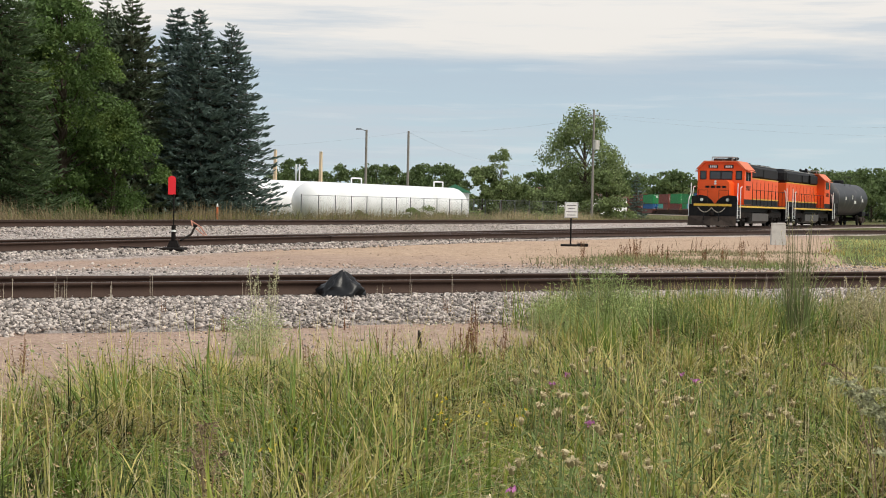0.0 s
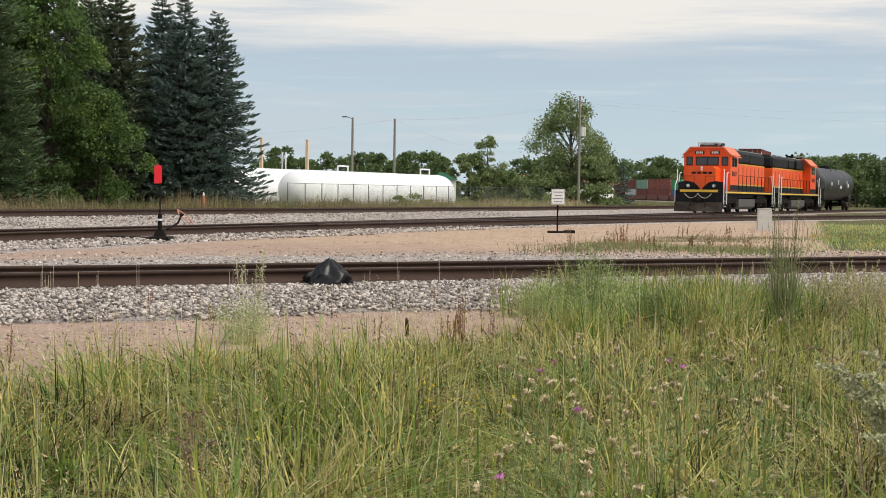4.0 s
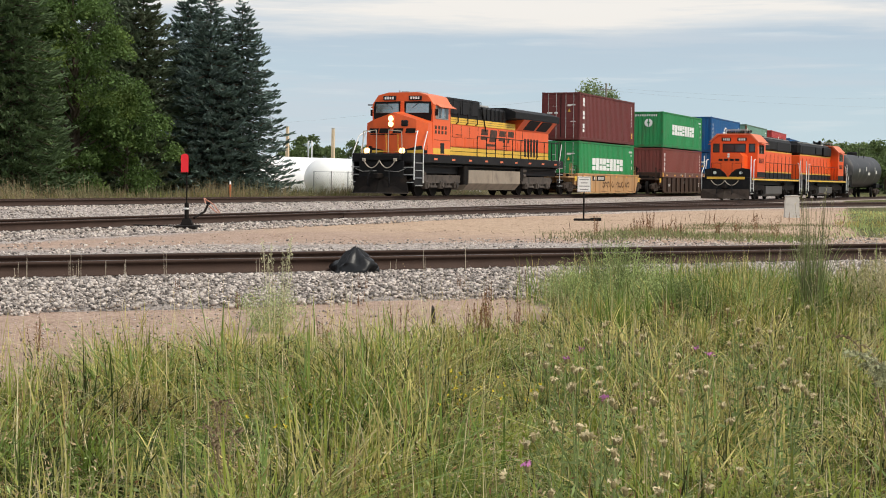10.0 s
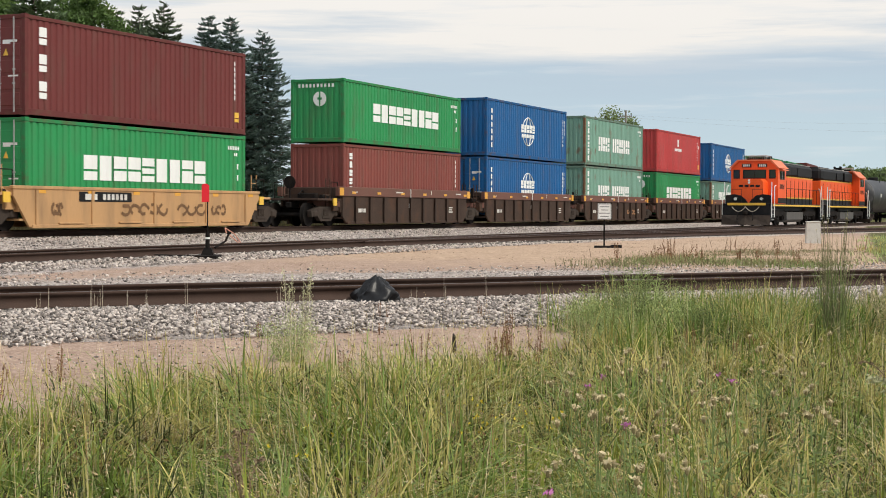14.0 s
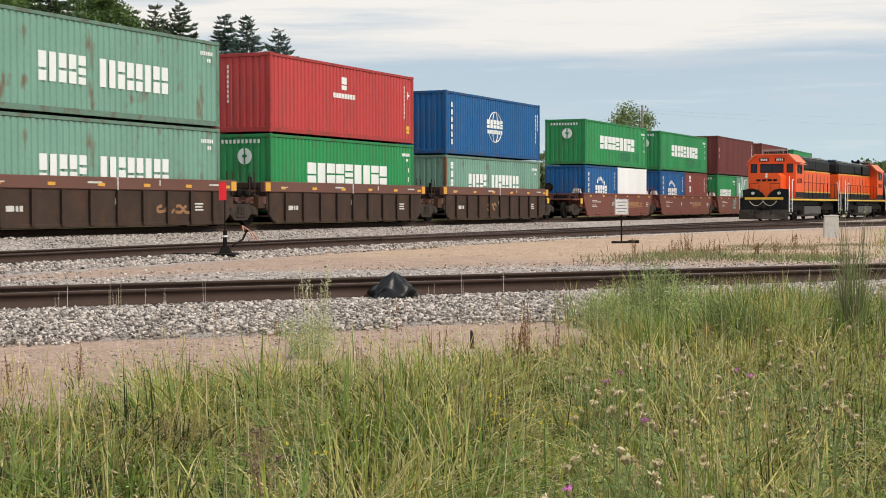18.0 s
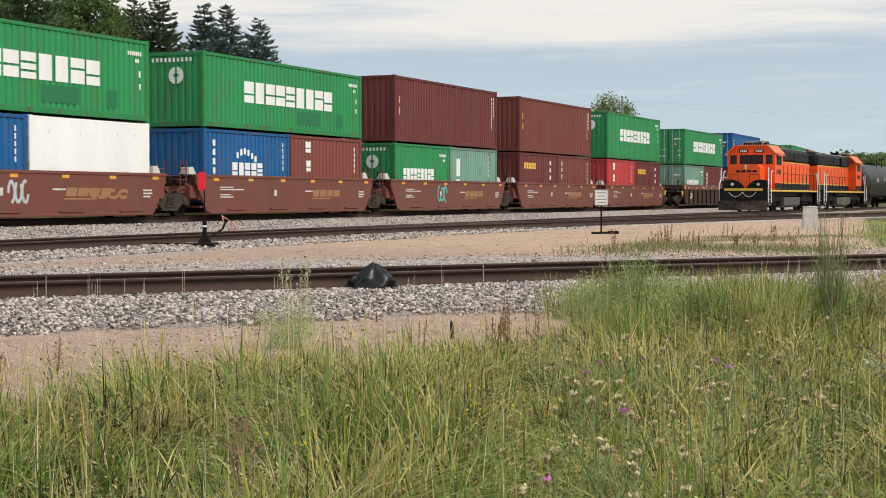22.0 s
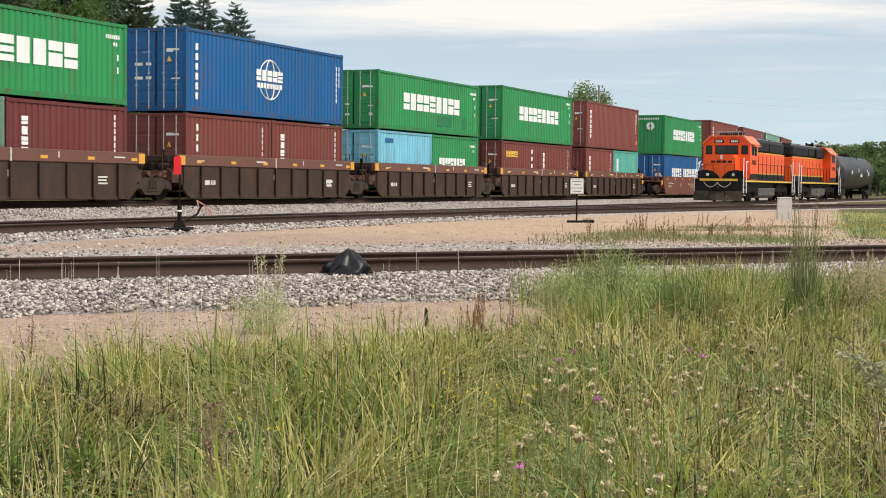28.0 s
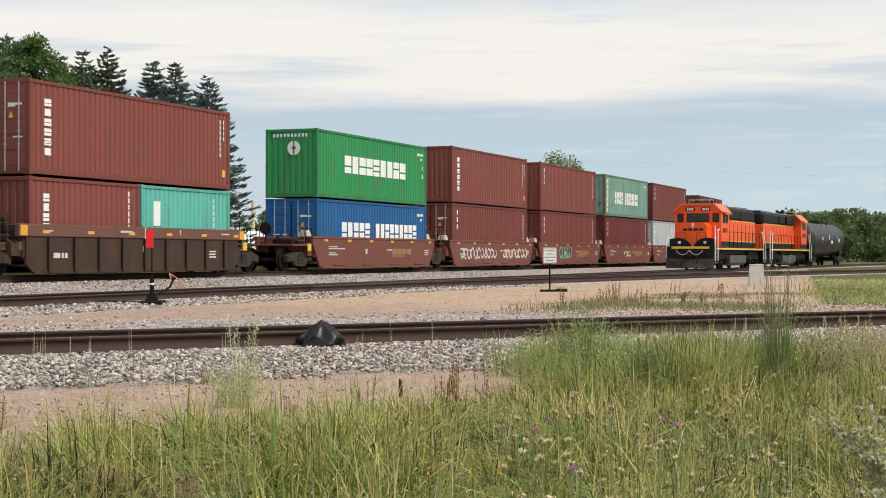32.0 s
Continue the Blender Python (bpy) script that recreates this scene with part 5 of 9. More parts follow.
        part("step_handrail", Mesh().pipe([(-1.40, s * 1.55, 0.75), (-1.40, s * 1.55, 1.9), (-0.95, s * 1.45, 2.75), (-0.45, s * 1.3, 3.0), (-0.38, s * 1.15, 2.95)], 0.026), M_WHITE, th, "white step handrail")
        part("step_handrail", Mesh().pipe([(-0.42, s * 1.57, 0.6), (-0.42, s * 1.57, 2.2), (0.05, s * 1.57, 3.0)], 0.026), M_WHITE, th, "white step handrail")
    part("roof_unit", Mesh().box(1.7, 2.6, -0.5, 0.5, 4.83, 4.93, 0.03), M_STEELBAR, th, "grey roof air unit")
    # lights
    part("headlight_housing", Mesh().box(-0.40, -0.2, -0.06, 0.26, 3.18, 3.72, 0.05), M_ORANGE, th)
    for z in (3.32, 3.57):
        part("headlight", Mesh().lathe([(-0.42, 0.06), (-0.415, 0.12), (-0.39, 0.135), (-0.36, 0.135)], 18, "x", (0, 0.10, z)), M_LAMP, th, "lit headlight")
    part("nose_window", Mesh().box(-0.36, -0.26, -0.72, -0.38, 3.22, 3.50, 0.04), M_INSIDE, th, at=pose(0.04, 0, 0))
    for s in (-1, 1):
        part("ditch_light", Mesh().lathe([(-1.34, 0.06), (-1.33, 0.12), (-1.30, 0.14), (-1.22, 0.14)], 18, "x", (0, s * 0.88, 2.06)), M_LAMP, th, "lit ditch light")
        part("ditch_light_housing", Mesh().rod((-1.28, s * 0.88, 2.02), (-1.0, s * 0.88, 2.02), 0.15, 14), M_BLACK, th)
    # nose trim: yellow stripe, dark lower panel, winged emblem
    part("yellow_band", Mesh().prism([(-1.56, 1.98), (-1.12, 1.98), (0, 2.06), (1.12, 1.98), (1.56, 1.98), (1.56, 2.14), (1.12, 2.12), (0, 2.06), (-1.12, 2.12), (-1.56, 2.14)], -0.445, -0.425, "x"), M_YELLOW, th)
    for k, (y, bw) in enumerate(((1.02, 0.46), (0.44, 0.50), (-0.24, 0.48), (-0.88, 0.48))):
        part("emblem_block", Mesh().hexa([(-0.40, y + bw / 2, 2.90), (-0.40, y - bw / 2, 2.90), (-0.38, y - bw / 2, 2.90), (-0.38, y + bw / 2, 2.90), (-0.40, y + bw / 2 - 0.06, 3.12), (-0.40, y - bw / 2 - 0.06, 3.12), (-0.38, y - bw / 2 - 0.06, 3.12), (-0.38, y + bw / 2 - 0.06, 3.12)]), M_BLACK, th, at=pose(0.06 if abs(y) > 0.9 else 0.0, 0, 0))
    part("emblem_bar", Mesh().box(-0.395, -0.375, -0.2, 1.15, 2.82, 2.86), M_BLACK, th)
    for s in (-1, 1):
        part("nose_corner_panel", Mesh().prism([(s * 0.46, 1.97), (s * 1.14, 1.97), (s * 1.14, 2.26), (s * 0.46, 2.12)], -0.42, -0.385, "x"), M_BLACK, th)
        part("nose_side_panel", Mesh().hexa([(-0.27, s * 1.11, 1.97), (0.06, s * 1.56, 1.97), (0.08, s * 1.53, 1.97), (-0.25, s * 1.08, 1.97), (-0.25, s * 1.11, 2.30), (0.10, s * 1.56, 2.34), (0.12, s * 1.53, 2.34), (-0.23, s * 1.08, 2.30)]), M_BLACK, th)
        part("nose_handrail", Mesh().pipe([(-0.42, s * 0.30, 2.1), (-0.46, s * 0.30, 2.85)], 0.018, 6), M_YELLOW, th)
    part("nose_door", Mesh().box(-0.37, -0.33, -0.45, 0.45, 2.0, 2.92, 0.02), M_ORANGE, th)
    # front platform, handrails, plow, coupler, hoses
    part("platform", Mesh().box(-1.55, 0.1, -1.5, 1.5, 1.55, 1.95, 0.03), M_BLACK, th)
    part("anticlimber", Mesh().box(-1.75, -1.5, -1.0, 1.0, 1.62, 1.88, 0.03), M_BLACK, th)
    for s in (-1, 1):
        part("front_handrail", Mesh().pipe([(-1.5, s * 1.0, 1.95), (-1.5, s * 0.95, 2.95), (-1.5, s * 0.3, 3.0), (-1.5, s * 0.3, 1.95)], 0.024), M_HOSE, th, "pale front handrail")
    part("pilot", Mesh().box(-1.62, -1.42, -1.12, 1.12, 0.55, 1.6, 0.03), M_BLACK, th)
    for s in (-1, 1):
        for k in range(3):
            part("pilot_step", Mesh().box(-1.60, -1.36, s * 1.32 - 0.20, s * 1.32 + 0.20, 0.62 + k * 0.34, 0.655 + k * 0.34, 0.008), M_STEELBAR, th)
        part("cut_lever", Mesh().pipe([(-1.68, s * 0.2, 1.15), (-1.70, s * 0.9, 1.12), (-1.70, s * 1.25, 1.25)], 0.016, 6), M_SILVER, th)
    for s in (-1, 1):
        part("plow_blade", Mesh().hexa([(-1.72, s * 1.38, 0.14), (-2.12, 0, 0.14), (-2.02, 0, 0.14), (-1.62, s * 1.38, 0.14), (-1.58, s * 1.22, 0.92), (-1.74, 0, 0.86), (-1.66, 0, 0.86), (-1.50, s * 1.22, 0.92)]), M_STEEL, th)
        part("plow_edge", Mesh().rod((-1.74, s * 1.39, 0.14), (-2.13, 0, 0.14), 0.022, 6), M_TRUCK, th)
    part("coupler", Mesh().box(-2.25, -1.5, -0.14, 0.14, 0.78, 1.05, 0.05), M_STEEL, th)
    part("jumper_cable", Mesh().pipe([(-1.80, 0.78 - 0.078 * k, 1.62 - 0.34 * abs(math.sin(math.pi * k / 10)) ** 0.8) for k in range(21)], 0.026), M_HOSE, th, "pale jumper cable slung across the pilot")
    for s in (-1, 1):
        part("cable_plug", Mesh().box(-1.86, -1.72, s * 0.78 - 0.07, s * 0.78 + 0.07, 1.58, 1.72, 0.02), M_HOSE, th)
        part("air_hose", Mesh().pipe([(-1.66, s * 0.45, 1.2), (-1.85, s * 0.5, 1.0), (-1.9, s * 0.55, 0.6), (-1.8, s * 0.5, 0.4)], 0.028), M_BLACK, th)
    # long hood
    hw = 0.95
    hood = part("long_hood", Mesh().box(2.86, 19.15, -hw, hw, 1.94, 3.52, 0.03), M_ORANGE, th)
    part("hood_top", Mesh().box(2.90, 12.2, -hw + 0.02, hw - 0.02, 3.50, 4.55, 0.12), M_BLACK, th)
    part("dynamic_brake", Mesh().box(4.0, 8.3, -hw + 0.0, hw - 0.0, 4.3, 4.80, 0.10), M_BLACK, th)
    for i in range(3):
        part("brake_grid", Mesh().box(4.3 + i * 1.3, 5.3 + i * 1.3, -hw - 0.02, hw + 0.02, 4.0, 4.6, 0.02), M_INSIDE, th)
    part("exhaust_hump", Mesh().box(9.0, 10.6, -0.55, 0.55, 4.5, 4.68, 0.06), M_SILVER, th)
    part("radiator", Mesh().prism([(-1.5, 4.10), (-1.5, 4.45), (-0.9, 4.66), (0.9, 4.66), (1.5, 4.45), (1.5, 4.10), (0.95, 4.05), (-0.95, 4.05)], 12.05, 19.45, "x"), M_BLACK, th)
    part("radiator_base", Mesh().prism([(-hw, 3.50), (-1.45, 4.10), (1.45, 4.10), (hw, 3.50)], 13.6, 19.2, "x"), M_ORANGE, th)
    for s in (-1, 1):
        y = s * (hw + 0.004)
        part("yellow_band", Mesh().box(2.88, 13.5, y - 0.012, y + 0.012, 3.52, 3.84), M_YELLOW, th)
        for zz in (3.62, 3.73):
            part("pinstripe", Mesh().box(2.88, 13.5, y - 0.014, y + 0.014, zz, zz + 0.015), M_GRIMEBLACK, th)
        for i in range(6):
            part("hood_rib", Mesh().box(8.6 + i * 0.6, 8.66 + i * 0.6, y - 0.02, y + 0.01, 3.88, 4.5), M_BLACK, th)
        for i in range(4):
            part("rail_bracket", Mesh().pipe([(3.7 + i * 1.3, y + s * 0.10, 4.05), (3.7 + i * 1.3, y + s * 0.12, 3.60), (3.7 + i * 1.3, y + s * 0.01, 3.55)], 0.03, 6), M_BLACK, th)
        part("yellow_line", Mesh().box(2.88, 19.1, y - 0.010, y + 0.010, 2.00, 2.17), M_YELLOW, th)
        part("yellow_line", Mesh().box(2.88, 19.1, y - 0.010, y + 0.010, 2.20, 2.37), M_YELLOW, th)
        part("black_line", Mesh().box(2.88, 19.1, y - 0.007, y + 0.007, 1.96, 2.39), M_BLACK, th)
        blocks_part(th, "emblem_block", [(8.35, 2.78, 0.95, 0.26), (8.43, 3.10, 0.95, 0.30), (9.62, 2.78, 1.0, 0.62), (10.98, 2.78, 0.95, 0.26), (11.06, 3.10, 0.95, 0.30), (12.28, 2.78, 0.30, 0.26), (12.36, 3.10, 0.90, 0.30)], M_GRIMEBLACK, pose(0, y, 0), "weathered black emblem block")
        part("swoosh", Mesh().prism([(7.9, 2.50), (12.9, 2.62), (8.1, 2.70)], y - 0.008, y + 0.008, "y"), M_GRIMEBLACK, th)
        for i in range(5):
            part("grille_slat", Mesh().box(15.0 + i * 0.5, 15.28 + i * 0.5, y - 0.015, y + 0.015, 2.1, 3.1, 0.01), M_INSIDE, th)
        for i in range(2):
            part("radiator_grille", Mesh().hexa([(14.6 + i * 2.1, s * 1.0, 3.58), (16.3 + i * 2.1, s * 1.0, 3.58), (16.3 + i * 2.1, s * 1.04, 3.58), (14.6 + i * 2.1, s * 1.04, 3.58), (14.6 + i * 2.1, s * 1.42, 4.08), (16.3 + i * 2.1, s * 1.42, 4.08), (16.3 + i * 2.1, s * 1.46, 4.06), (14.6 + i * 2.1, s * 1.46, 4.06)]), M_INSIDE, th)
        for x in (3.7, 4.9, 6.2, 7.4, 8.2, 10.6, 13.9):
            part("hood_door", Mesh().box(x, x + 1.02, y - 0.016, y + 0.016, 2.42, 2.86, 0.012), M_ORANGE, th)
        for x in (3.4, 4.55, 5.7, 6.85, 8.0, 10.9, 12.2, 13.6, 14.7):
            part("door_seam", Mesh().box(x - 0.008, x + 0.008, y - 0.006, y + 0.006, 2.40, 3.50), M_BLACK, th)
        part("door_seam", Mesh().box(2.9, 7.8, y - 0.006, y + 0.006, 2.86, 2.875), M_BLACK, th)
        part("grab_iron", Mesh().pipe([(5.0, y, 3.0), (5.0, y + s * 0.06, 3.0), (5.7, y + s * 0.06, 3.0), (5.7, y, 3.0)], 0.014, 5), M_BLACK, th)
        rails_along(th, 6.5, 19.4, s * 1.5, 1.95, 11, r=0.024)
        rails_along(th, 3.3, 8.3, s * 0.98, 4.0, 5, 0.75)
        part("air_pipe", Mesh().rod((8.4, s * 0.98, 4.5), (9.0, s * 1.0, 3.3), 0.03, 6), M_BLACK, th)
        part("rear_handrail", Mesh().pipe([(19.5, s * 1.53, 0.7), (19.5, s * 1.53, 2.0), (19.9, s * 1.5, 2.9)], 0.022), M_WHITE, th)
        for k in range(4):
            part("step", Mesh().box(19.3, 19.95, s * 1.5 - 0.08, s * 1.5 + 0.08, 0.5 + k * 0.34, 0.54 + k * 0.34, 0.008), M_STEELBAR, th)
        part("air_reservoir", Mesh().rod((13.4, s * 1.2, 1.35), (14.4, s * 1.2, 1.35), 0.15, 12), M_TRUCK, th)
    part("rear_platform", Mesh().box(19.1, 20.3, -1.5, 1.5, 1.5, 1.95, 0.03), M_BLACK, th)
    part("rear_coupler", Mesh().box(20.2, 21.0, -0.14, 0.14, 0.78, 1.05, 0.05), M_STEEL, th)
    tank = part("fuel_tank", Mesh().prism([(-1.42, 0.62), (-1.42, 1.28), (1.42, 1.28), (1.42, 0.62), (1.1, 0.28), (-1.1, 0.28)], 5.6, 13.1, "x"), M_FUEL, th, "dusty tan fuel tank")
    part("tank_strap", Mesh().box(8.9, 9.0, -1.43, 1.43, 0.6, 1.29), M_FUEL, tank)
    loco_truck(th, (0.75, 2.55, 4.35), 1.0)
    loco_truck(th, (14.6, 16.4, 18.2), 1.0)
    return th


def yard_unit(rear_cab=False):
    """A four-axle road switcher; its front pilot at x = 0, its body along +x."""
    lab = "bright orange four-axle switcher with black top, coupled behind another" if rear_cab else "bright orange four-axle switcher, black-topped, parked on the siding"
    th = thing("switcher_locomotive", lab, "locomotive", group="parked switchers")
    L = 18.1
    O, B = M_ORANGE2, M_BLACK
    part("frame", Mesh().box(0.4, L - 0.4, -1.1, 1.1, 0.95, 1.25, 0.03), B, th)
    part("walkway", Mesh().box(0.35, L - 0.35, -1.5, 1.5, 1.22, 1.42, 0.02), B, th)
    for s in (-1, 1):
        part("yellow_line", Mesh().box(1.0, L - 1.0, s * 1.5 - 0.008, s * 1.5 + 0.008, 1.26, 1.36), M_YELLOW, th)
    # nose
    part("nose", Mesh().prism([(-0.88, 1.42), (-0.88, 2.75), (-0.7, 2.95), (0.7, 2.95), (0.88, 2.75), (0.88, 1.42)], 1.0, 2.5, "x"), O, th)
    for s in (-1, 1):
        part("nose_wing", Mesh().prism([(s * 1.46, 1.42), (s * 1.46, 1.92), (s * 0.9, 2.00), (s * 0.50, 1.92), (s * 0.20, 1.68), (s * 0.02, 1.42)], 0.90, 0.99, "x"), B, th)
    for y in (-0.55, -0.2, 0.15, 0.5):
        part("emblem_block", Mesh().box(0.985, 1.0, y - 0.13, y + 0.13, 2.45, 2.58), B, th)
    for z in (2.72, 2.86):
        part("headlight", Mesh().lathe([(0.94, 0.07), (1.0, 0.075)], 14, "x", (0, 0, z)), M_LENS, th)
    # cab with chamfered roof edges
    w = 1.5
    part("cab", Mesh().prism([(-w, 1.42), (-w, 3.72), (-1.05, 4.16), (1.05, 4.16), (w, 3.72), (w, 1.42)], 2.5, 4.9, "x"), O, th)
    part("roof", Mesh().prism([(-w - 0.1, 3.66), (-1.08, 4.20), (1.08, 4.20), (w + 0.1, 3.66), (w, 3.66), (1.0, 4.12), (-1.0, 4.12), (-w, 3.66)], 2.35, 5.3, "x"), M_FADED, th, "pale faded cab roof edge")
    fx = 2.494
    for y, hw2 in ((-1.14, 0.16), (1.14, 0.16), (-0.36, 0.33), (0.36, 0.33)):
        wn_ = part("cab_window", Mesh().box(fx - 0.01, fx + 0.02, y - hw2, y + hw2, 3.05, 3.52, 0.01), M_GLASS, th)
        part("window_frame", Mesh().box(fx - 0.004, fx + 0.012, y - hw2 - 0.05, y + hw2 + 0.05, 3.0, 3.57, 0.01), B, wn_)
    for y in (-0.5, 0.5):
        part("number_board", Mesh().box(fx - 0.06, fx + 0.02, y - 0.3, y + 0.3, 3.72, 3.94, 0.02), M_INSIDE, th)
        for k in range(4):
            part("number_bar", Mesh().box(fx - 0.068, fx - 0.06, y - 0.22 + k * 0.115, y - 0.14 + k * 0.115, 3.76, 3.90), M_LOGO, th)
    for s in (-1, 1):
        y = s * (w + 0.004)
        a = part("side_window", Mesh().box(3.0, 4.4, y - 0.015, y + 0.015, 2.95, 3.5, 0.01), M_GLASS, th)
        part("window_frame", Mesh().box(3.62, 3.7, y - 0.02, y + 0.02, 2.95, 3.5), M_SILVER, a)
        part("sunshade", Mesh().hexa([(2.9, s * w, 3.62), (4.6, s * w, 3.62), (4.6, s * 1.78, 3.52), (2.9, s * 1.78, 3.52), (2.9, s * w, 3.65), (4.6, s * w, 3.65), (4.6, s * 1.78, 3.55), (2.9, s * 1.78, 3.55)]), M_FADED, th)
        blocks_part(th, "road_number_bar", [(3.0 + 0.36 * i, 2.35, 0.2, 0.3) for i in range(4)], B, pose(0, y, 0))
        part("cab_band", Mesh().box(2.5, 4.9, y - 0.008, y + 0.008, 1.44, 1.78), B, th)
    cage = part("roof_unit", Mesh().box(2.85, 3.95, -0.6, 0.6, 4.20, 4.36, 0.05), M_STEEL, th, "grey roof air unit in a cage")
    part("cage_rail", Mesh().pipe([(2.8, -0.66, 4.18), (2.8, -0.66, 4.46), (2.8, 0.66, 4.46), (2.8, 0.66, 4.18)], 0.022).pipe([(4.0, -0.66, 4.18), (4.0, -0.66, 4.46), (4.0, 0.66, 4.46), (4.0, 0.66, 4.18)], 0.022).rod((2.8, -0.66, 4.46), (4.0, -0.66, 4.46), 0.022, 6).rod((2.8, 0.66, 4.46), (4.0, 0.66, 4.46), 0.022, 6), M_SILVER, cage)
    for k in range(9):
        part("cage_bar", Mesh().rod((2.8, -0.56 + 0.14 * k, 4.18), (2.8, -0.56 + 0.14 * k, 4.46), 0.010, 5), M_SILVER, cage)
    part("antenna_base", Mesh().box(4.6, 4.9, -0.2, 0.2, 4.16, 4.3, 0.03), M_WHITE, th)
    # hood
    hw = 0.9
    part("long_hood", Mesh().box(4.9, L - 1.1, -hw, hw, 1.42, 3.20, 0.03), O, th)
    part("hood_top", Mesh().box(4.92, L - 1.15, -hw + 0.01, hw - 0.01, 3.20, 4.14, 0.20), B, th)
    for s in (-1, 1):
        y = s * (hw + 0.004)
        part("yellow_band", Mesh().box(4.95, L - 1.15, y - 0.01, y + 0.01, 3.19, 3.26), M_YELLOW, th)
        part("black_band", Mesh().box(4.95, L - 1.15, y - 0.006, y + 0.006, 1.44, 1.80), B, th)
        part("yellow_line", Mesh().box(4.95, L - 1.15, y - 0.01, y + 0.01, 1.80, 1.88), M_YELLOW, th)
        blocks_part(th, "emblem_block", [(5.6 + 0.80 * i, 2.36, 0.58, 0.46) for i in range(4)], M_GRIMEBLACK, pose(0, y, 0))
        part("radiator_grille", Mesh().box(11.6, 16.2, y - 0.02, y + 0.0, 3.34, 3.92, 0.01), M_INSIDE, th)
        part("blower_housing", Mesh().box(5.6, 8.6, min(y, y + s * 0.16), max(y, y + s * 0.16), 3.30, 3.98, 0.05), B, th)
        part("brake_grid", Mesh().box(8.9, 11.2, min(y, y + s * 0.05), max(y, y + s * 0.05), 3.38, 3.90, 0.03), M_INSIDE, th)
        # silver strip in place of the light caught along the hood's top edge
        part("roof_edge", Mesh().box(4.95, L - 1.2, s * 0.70 - 0.03, s * 0.70 + 0.03, 4.12, 4.17, 0.01), M_SILVER, th, "silver strip painted as the lit roof edge")
        for i in range(9):
            part("door_seam", Mesh().box(5.26 + i * 1.35, 5.29 + i * 1.35, y - 0.014, y + 0.014, 1.92, 2.98), M_GRIMEBLACK, th)
        for i in range(8):
            part("hood_door", Mesh().box(5.3 + i * 1.35, 6.45 + i * 1.35, y - 0.012, y + 0.012, 1.95, 3.08, 0.01), O, th)
        rails_along(th, 5.2, L - 1.3, s * 1.48, 1.42, 10, 1.0)
        # steps and white rails on all corners
        for x, d in ((0.5, 1), (L - 0.5, -1)):
            st = part("step_well", Mesh().box(min(x, x + d * 0.75), max(x, x + d * 0.75), s * 1.42 - 0.08, s * 1.42 + 0.08, 0.35, 1.25, 0.02), B, th)
            for k in range(3):
                part("step", Mesh().box(min(x, x + d * 0.7), max(x, x + d * 0.7), s * 1.5 - 0.06, s * 1.5 + 0.06, 0.4 + k * 0.32, 0.44 + k * 0.32), M_STEELBAR, st)
            part("step_handrail", Mesh().pipe([(x - d * 0.05, s * 1.54, 0.55), (x - d * 0.05, s * 1.54, 1.7), (x + d * 0.25, s * 1.48, 2.1), (x + d * 0.25, s * 1.48, 2.75)], 0.03), M_WHITE, th, "white step handrail")
            part("step_handrail", Mesh().pipe([(x + d * 0.8, s * 1.54, 0.55), (x + d * 0.8, s * 1.54, 1.7), (x + d * 1.0, s * 1.5, 2.5), (x + d * 1.4, s * 1.5, 2.55)], 0.03), M_WHITE, th, "white step handrail")
    for i, x in enumerate((7.0, 9.0, 12.4, 14.0, 15.6)):
        part("roof_fan", Mesh().lathe([(4.05, 0.55), (4.22, 0.55), (4.26, 0.48), (4.24, 0.1)], 20, "z", (x, 0, 0)), B, th)
    part("horn", Mesh().rod((5.6, -0.25, 4.46), (6.1, -0.25, 4.46), 0.06, 8, 0.1).rod((5.6, 0.2, 4.48), (6.1, 0.2, 4.48), 0.06, 8, 0.1).box(5.75, 5.85, -0.3, 0.25, 4.1, 4.46), B, th)
    part("exhaust", Mesh().box(9.9, 10.6, -0.2, 0.2, 4.05, 4.27, 0.03), B, th)
    # pilots, plow, coupler, hoses
    for x, d in ((0.35, -1), (L - 0.35, 1)):
        part("pilot", Mesh().box(min(x, x - d * 0.16), max(x, x - d * 0.16), -1.5, 1.5, 0.35, 1.42, 0.03), B, th)
        part("coupler", Mesh().box(min(x, x + d * 0.62), max(x, x + d * 0.62), -0.13, 0.13, 0.7, 0.96, 0.05), M_STEEL, th)
        part("end_stripe", Mesh().box(x + d * 0.004 - 0.004, x + d * 0.004 + 0.004, -1.2, 1.2, 1.30, 1.45), M_YELLOW, th) if d < 0 else None
    part("plow", Mesh().hexa([(0.15, -1.52, 0.08), (-0.25, 0, 0.08), (-0.25, 0.01, 0.08), (0.15, 1.52, 0.08), (0.28, -1.52, 0.68), (0.1, 0, 0.68), (0.1, 0.01, 0.68), (0.28, 1.52, 0.68)]), M_DUSTY, th)
    for s in (-1, 1):
        part("ditch_light", Mesh().lathe([(0.78, 0.09), (0.9, 0.10)], 14, "x", (0, s * 0.82, 1.70)), M_LENS, th)
        part("air_hose", Mesh().pipe([(0.2, s * 0.4, 1.0), (0.02, s * 0.45, 0.85), (-0.02, s * 0.5, 0.5), (0.05, s * 0.45, 0.35)], 0.028), B, th)
        part("front_rail", Mesh().pipe([(0.5, s * 0.95, 1.42), (0.5, s * 0.95, 2.3), (0.5, s * 0.35, 2.3), (0.5, s * 0.35, 1.42)], 0.014), B, th)
    part("jumper_cable", Mesh().pipe([(0.08, 0.85 - 0.085 * k, 1.22 - 0.30 * abs(math.sin(math.pi * k / 10)) ** 0.8) for k in range(21)], 0.026), M_HOSE, th, "pale jumper cable slung across the pilot")
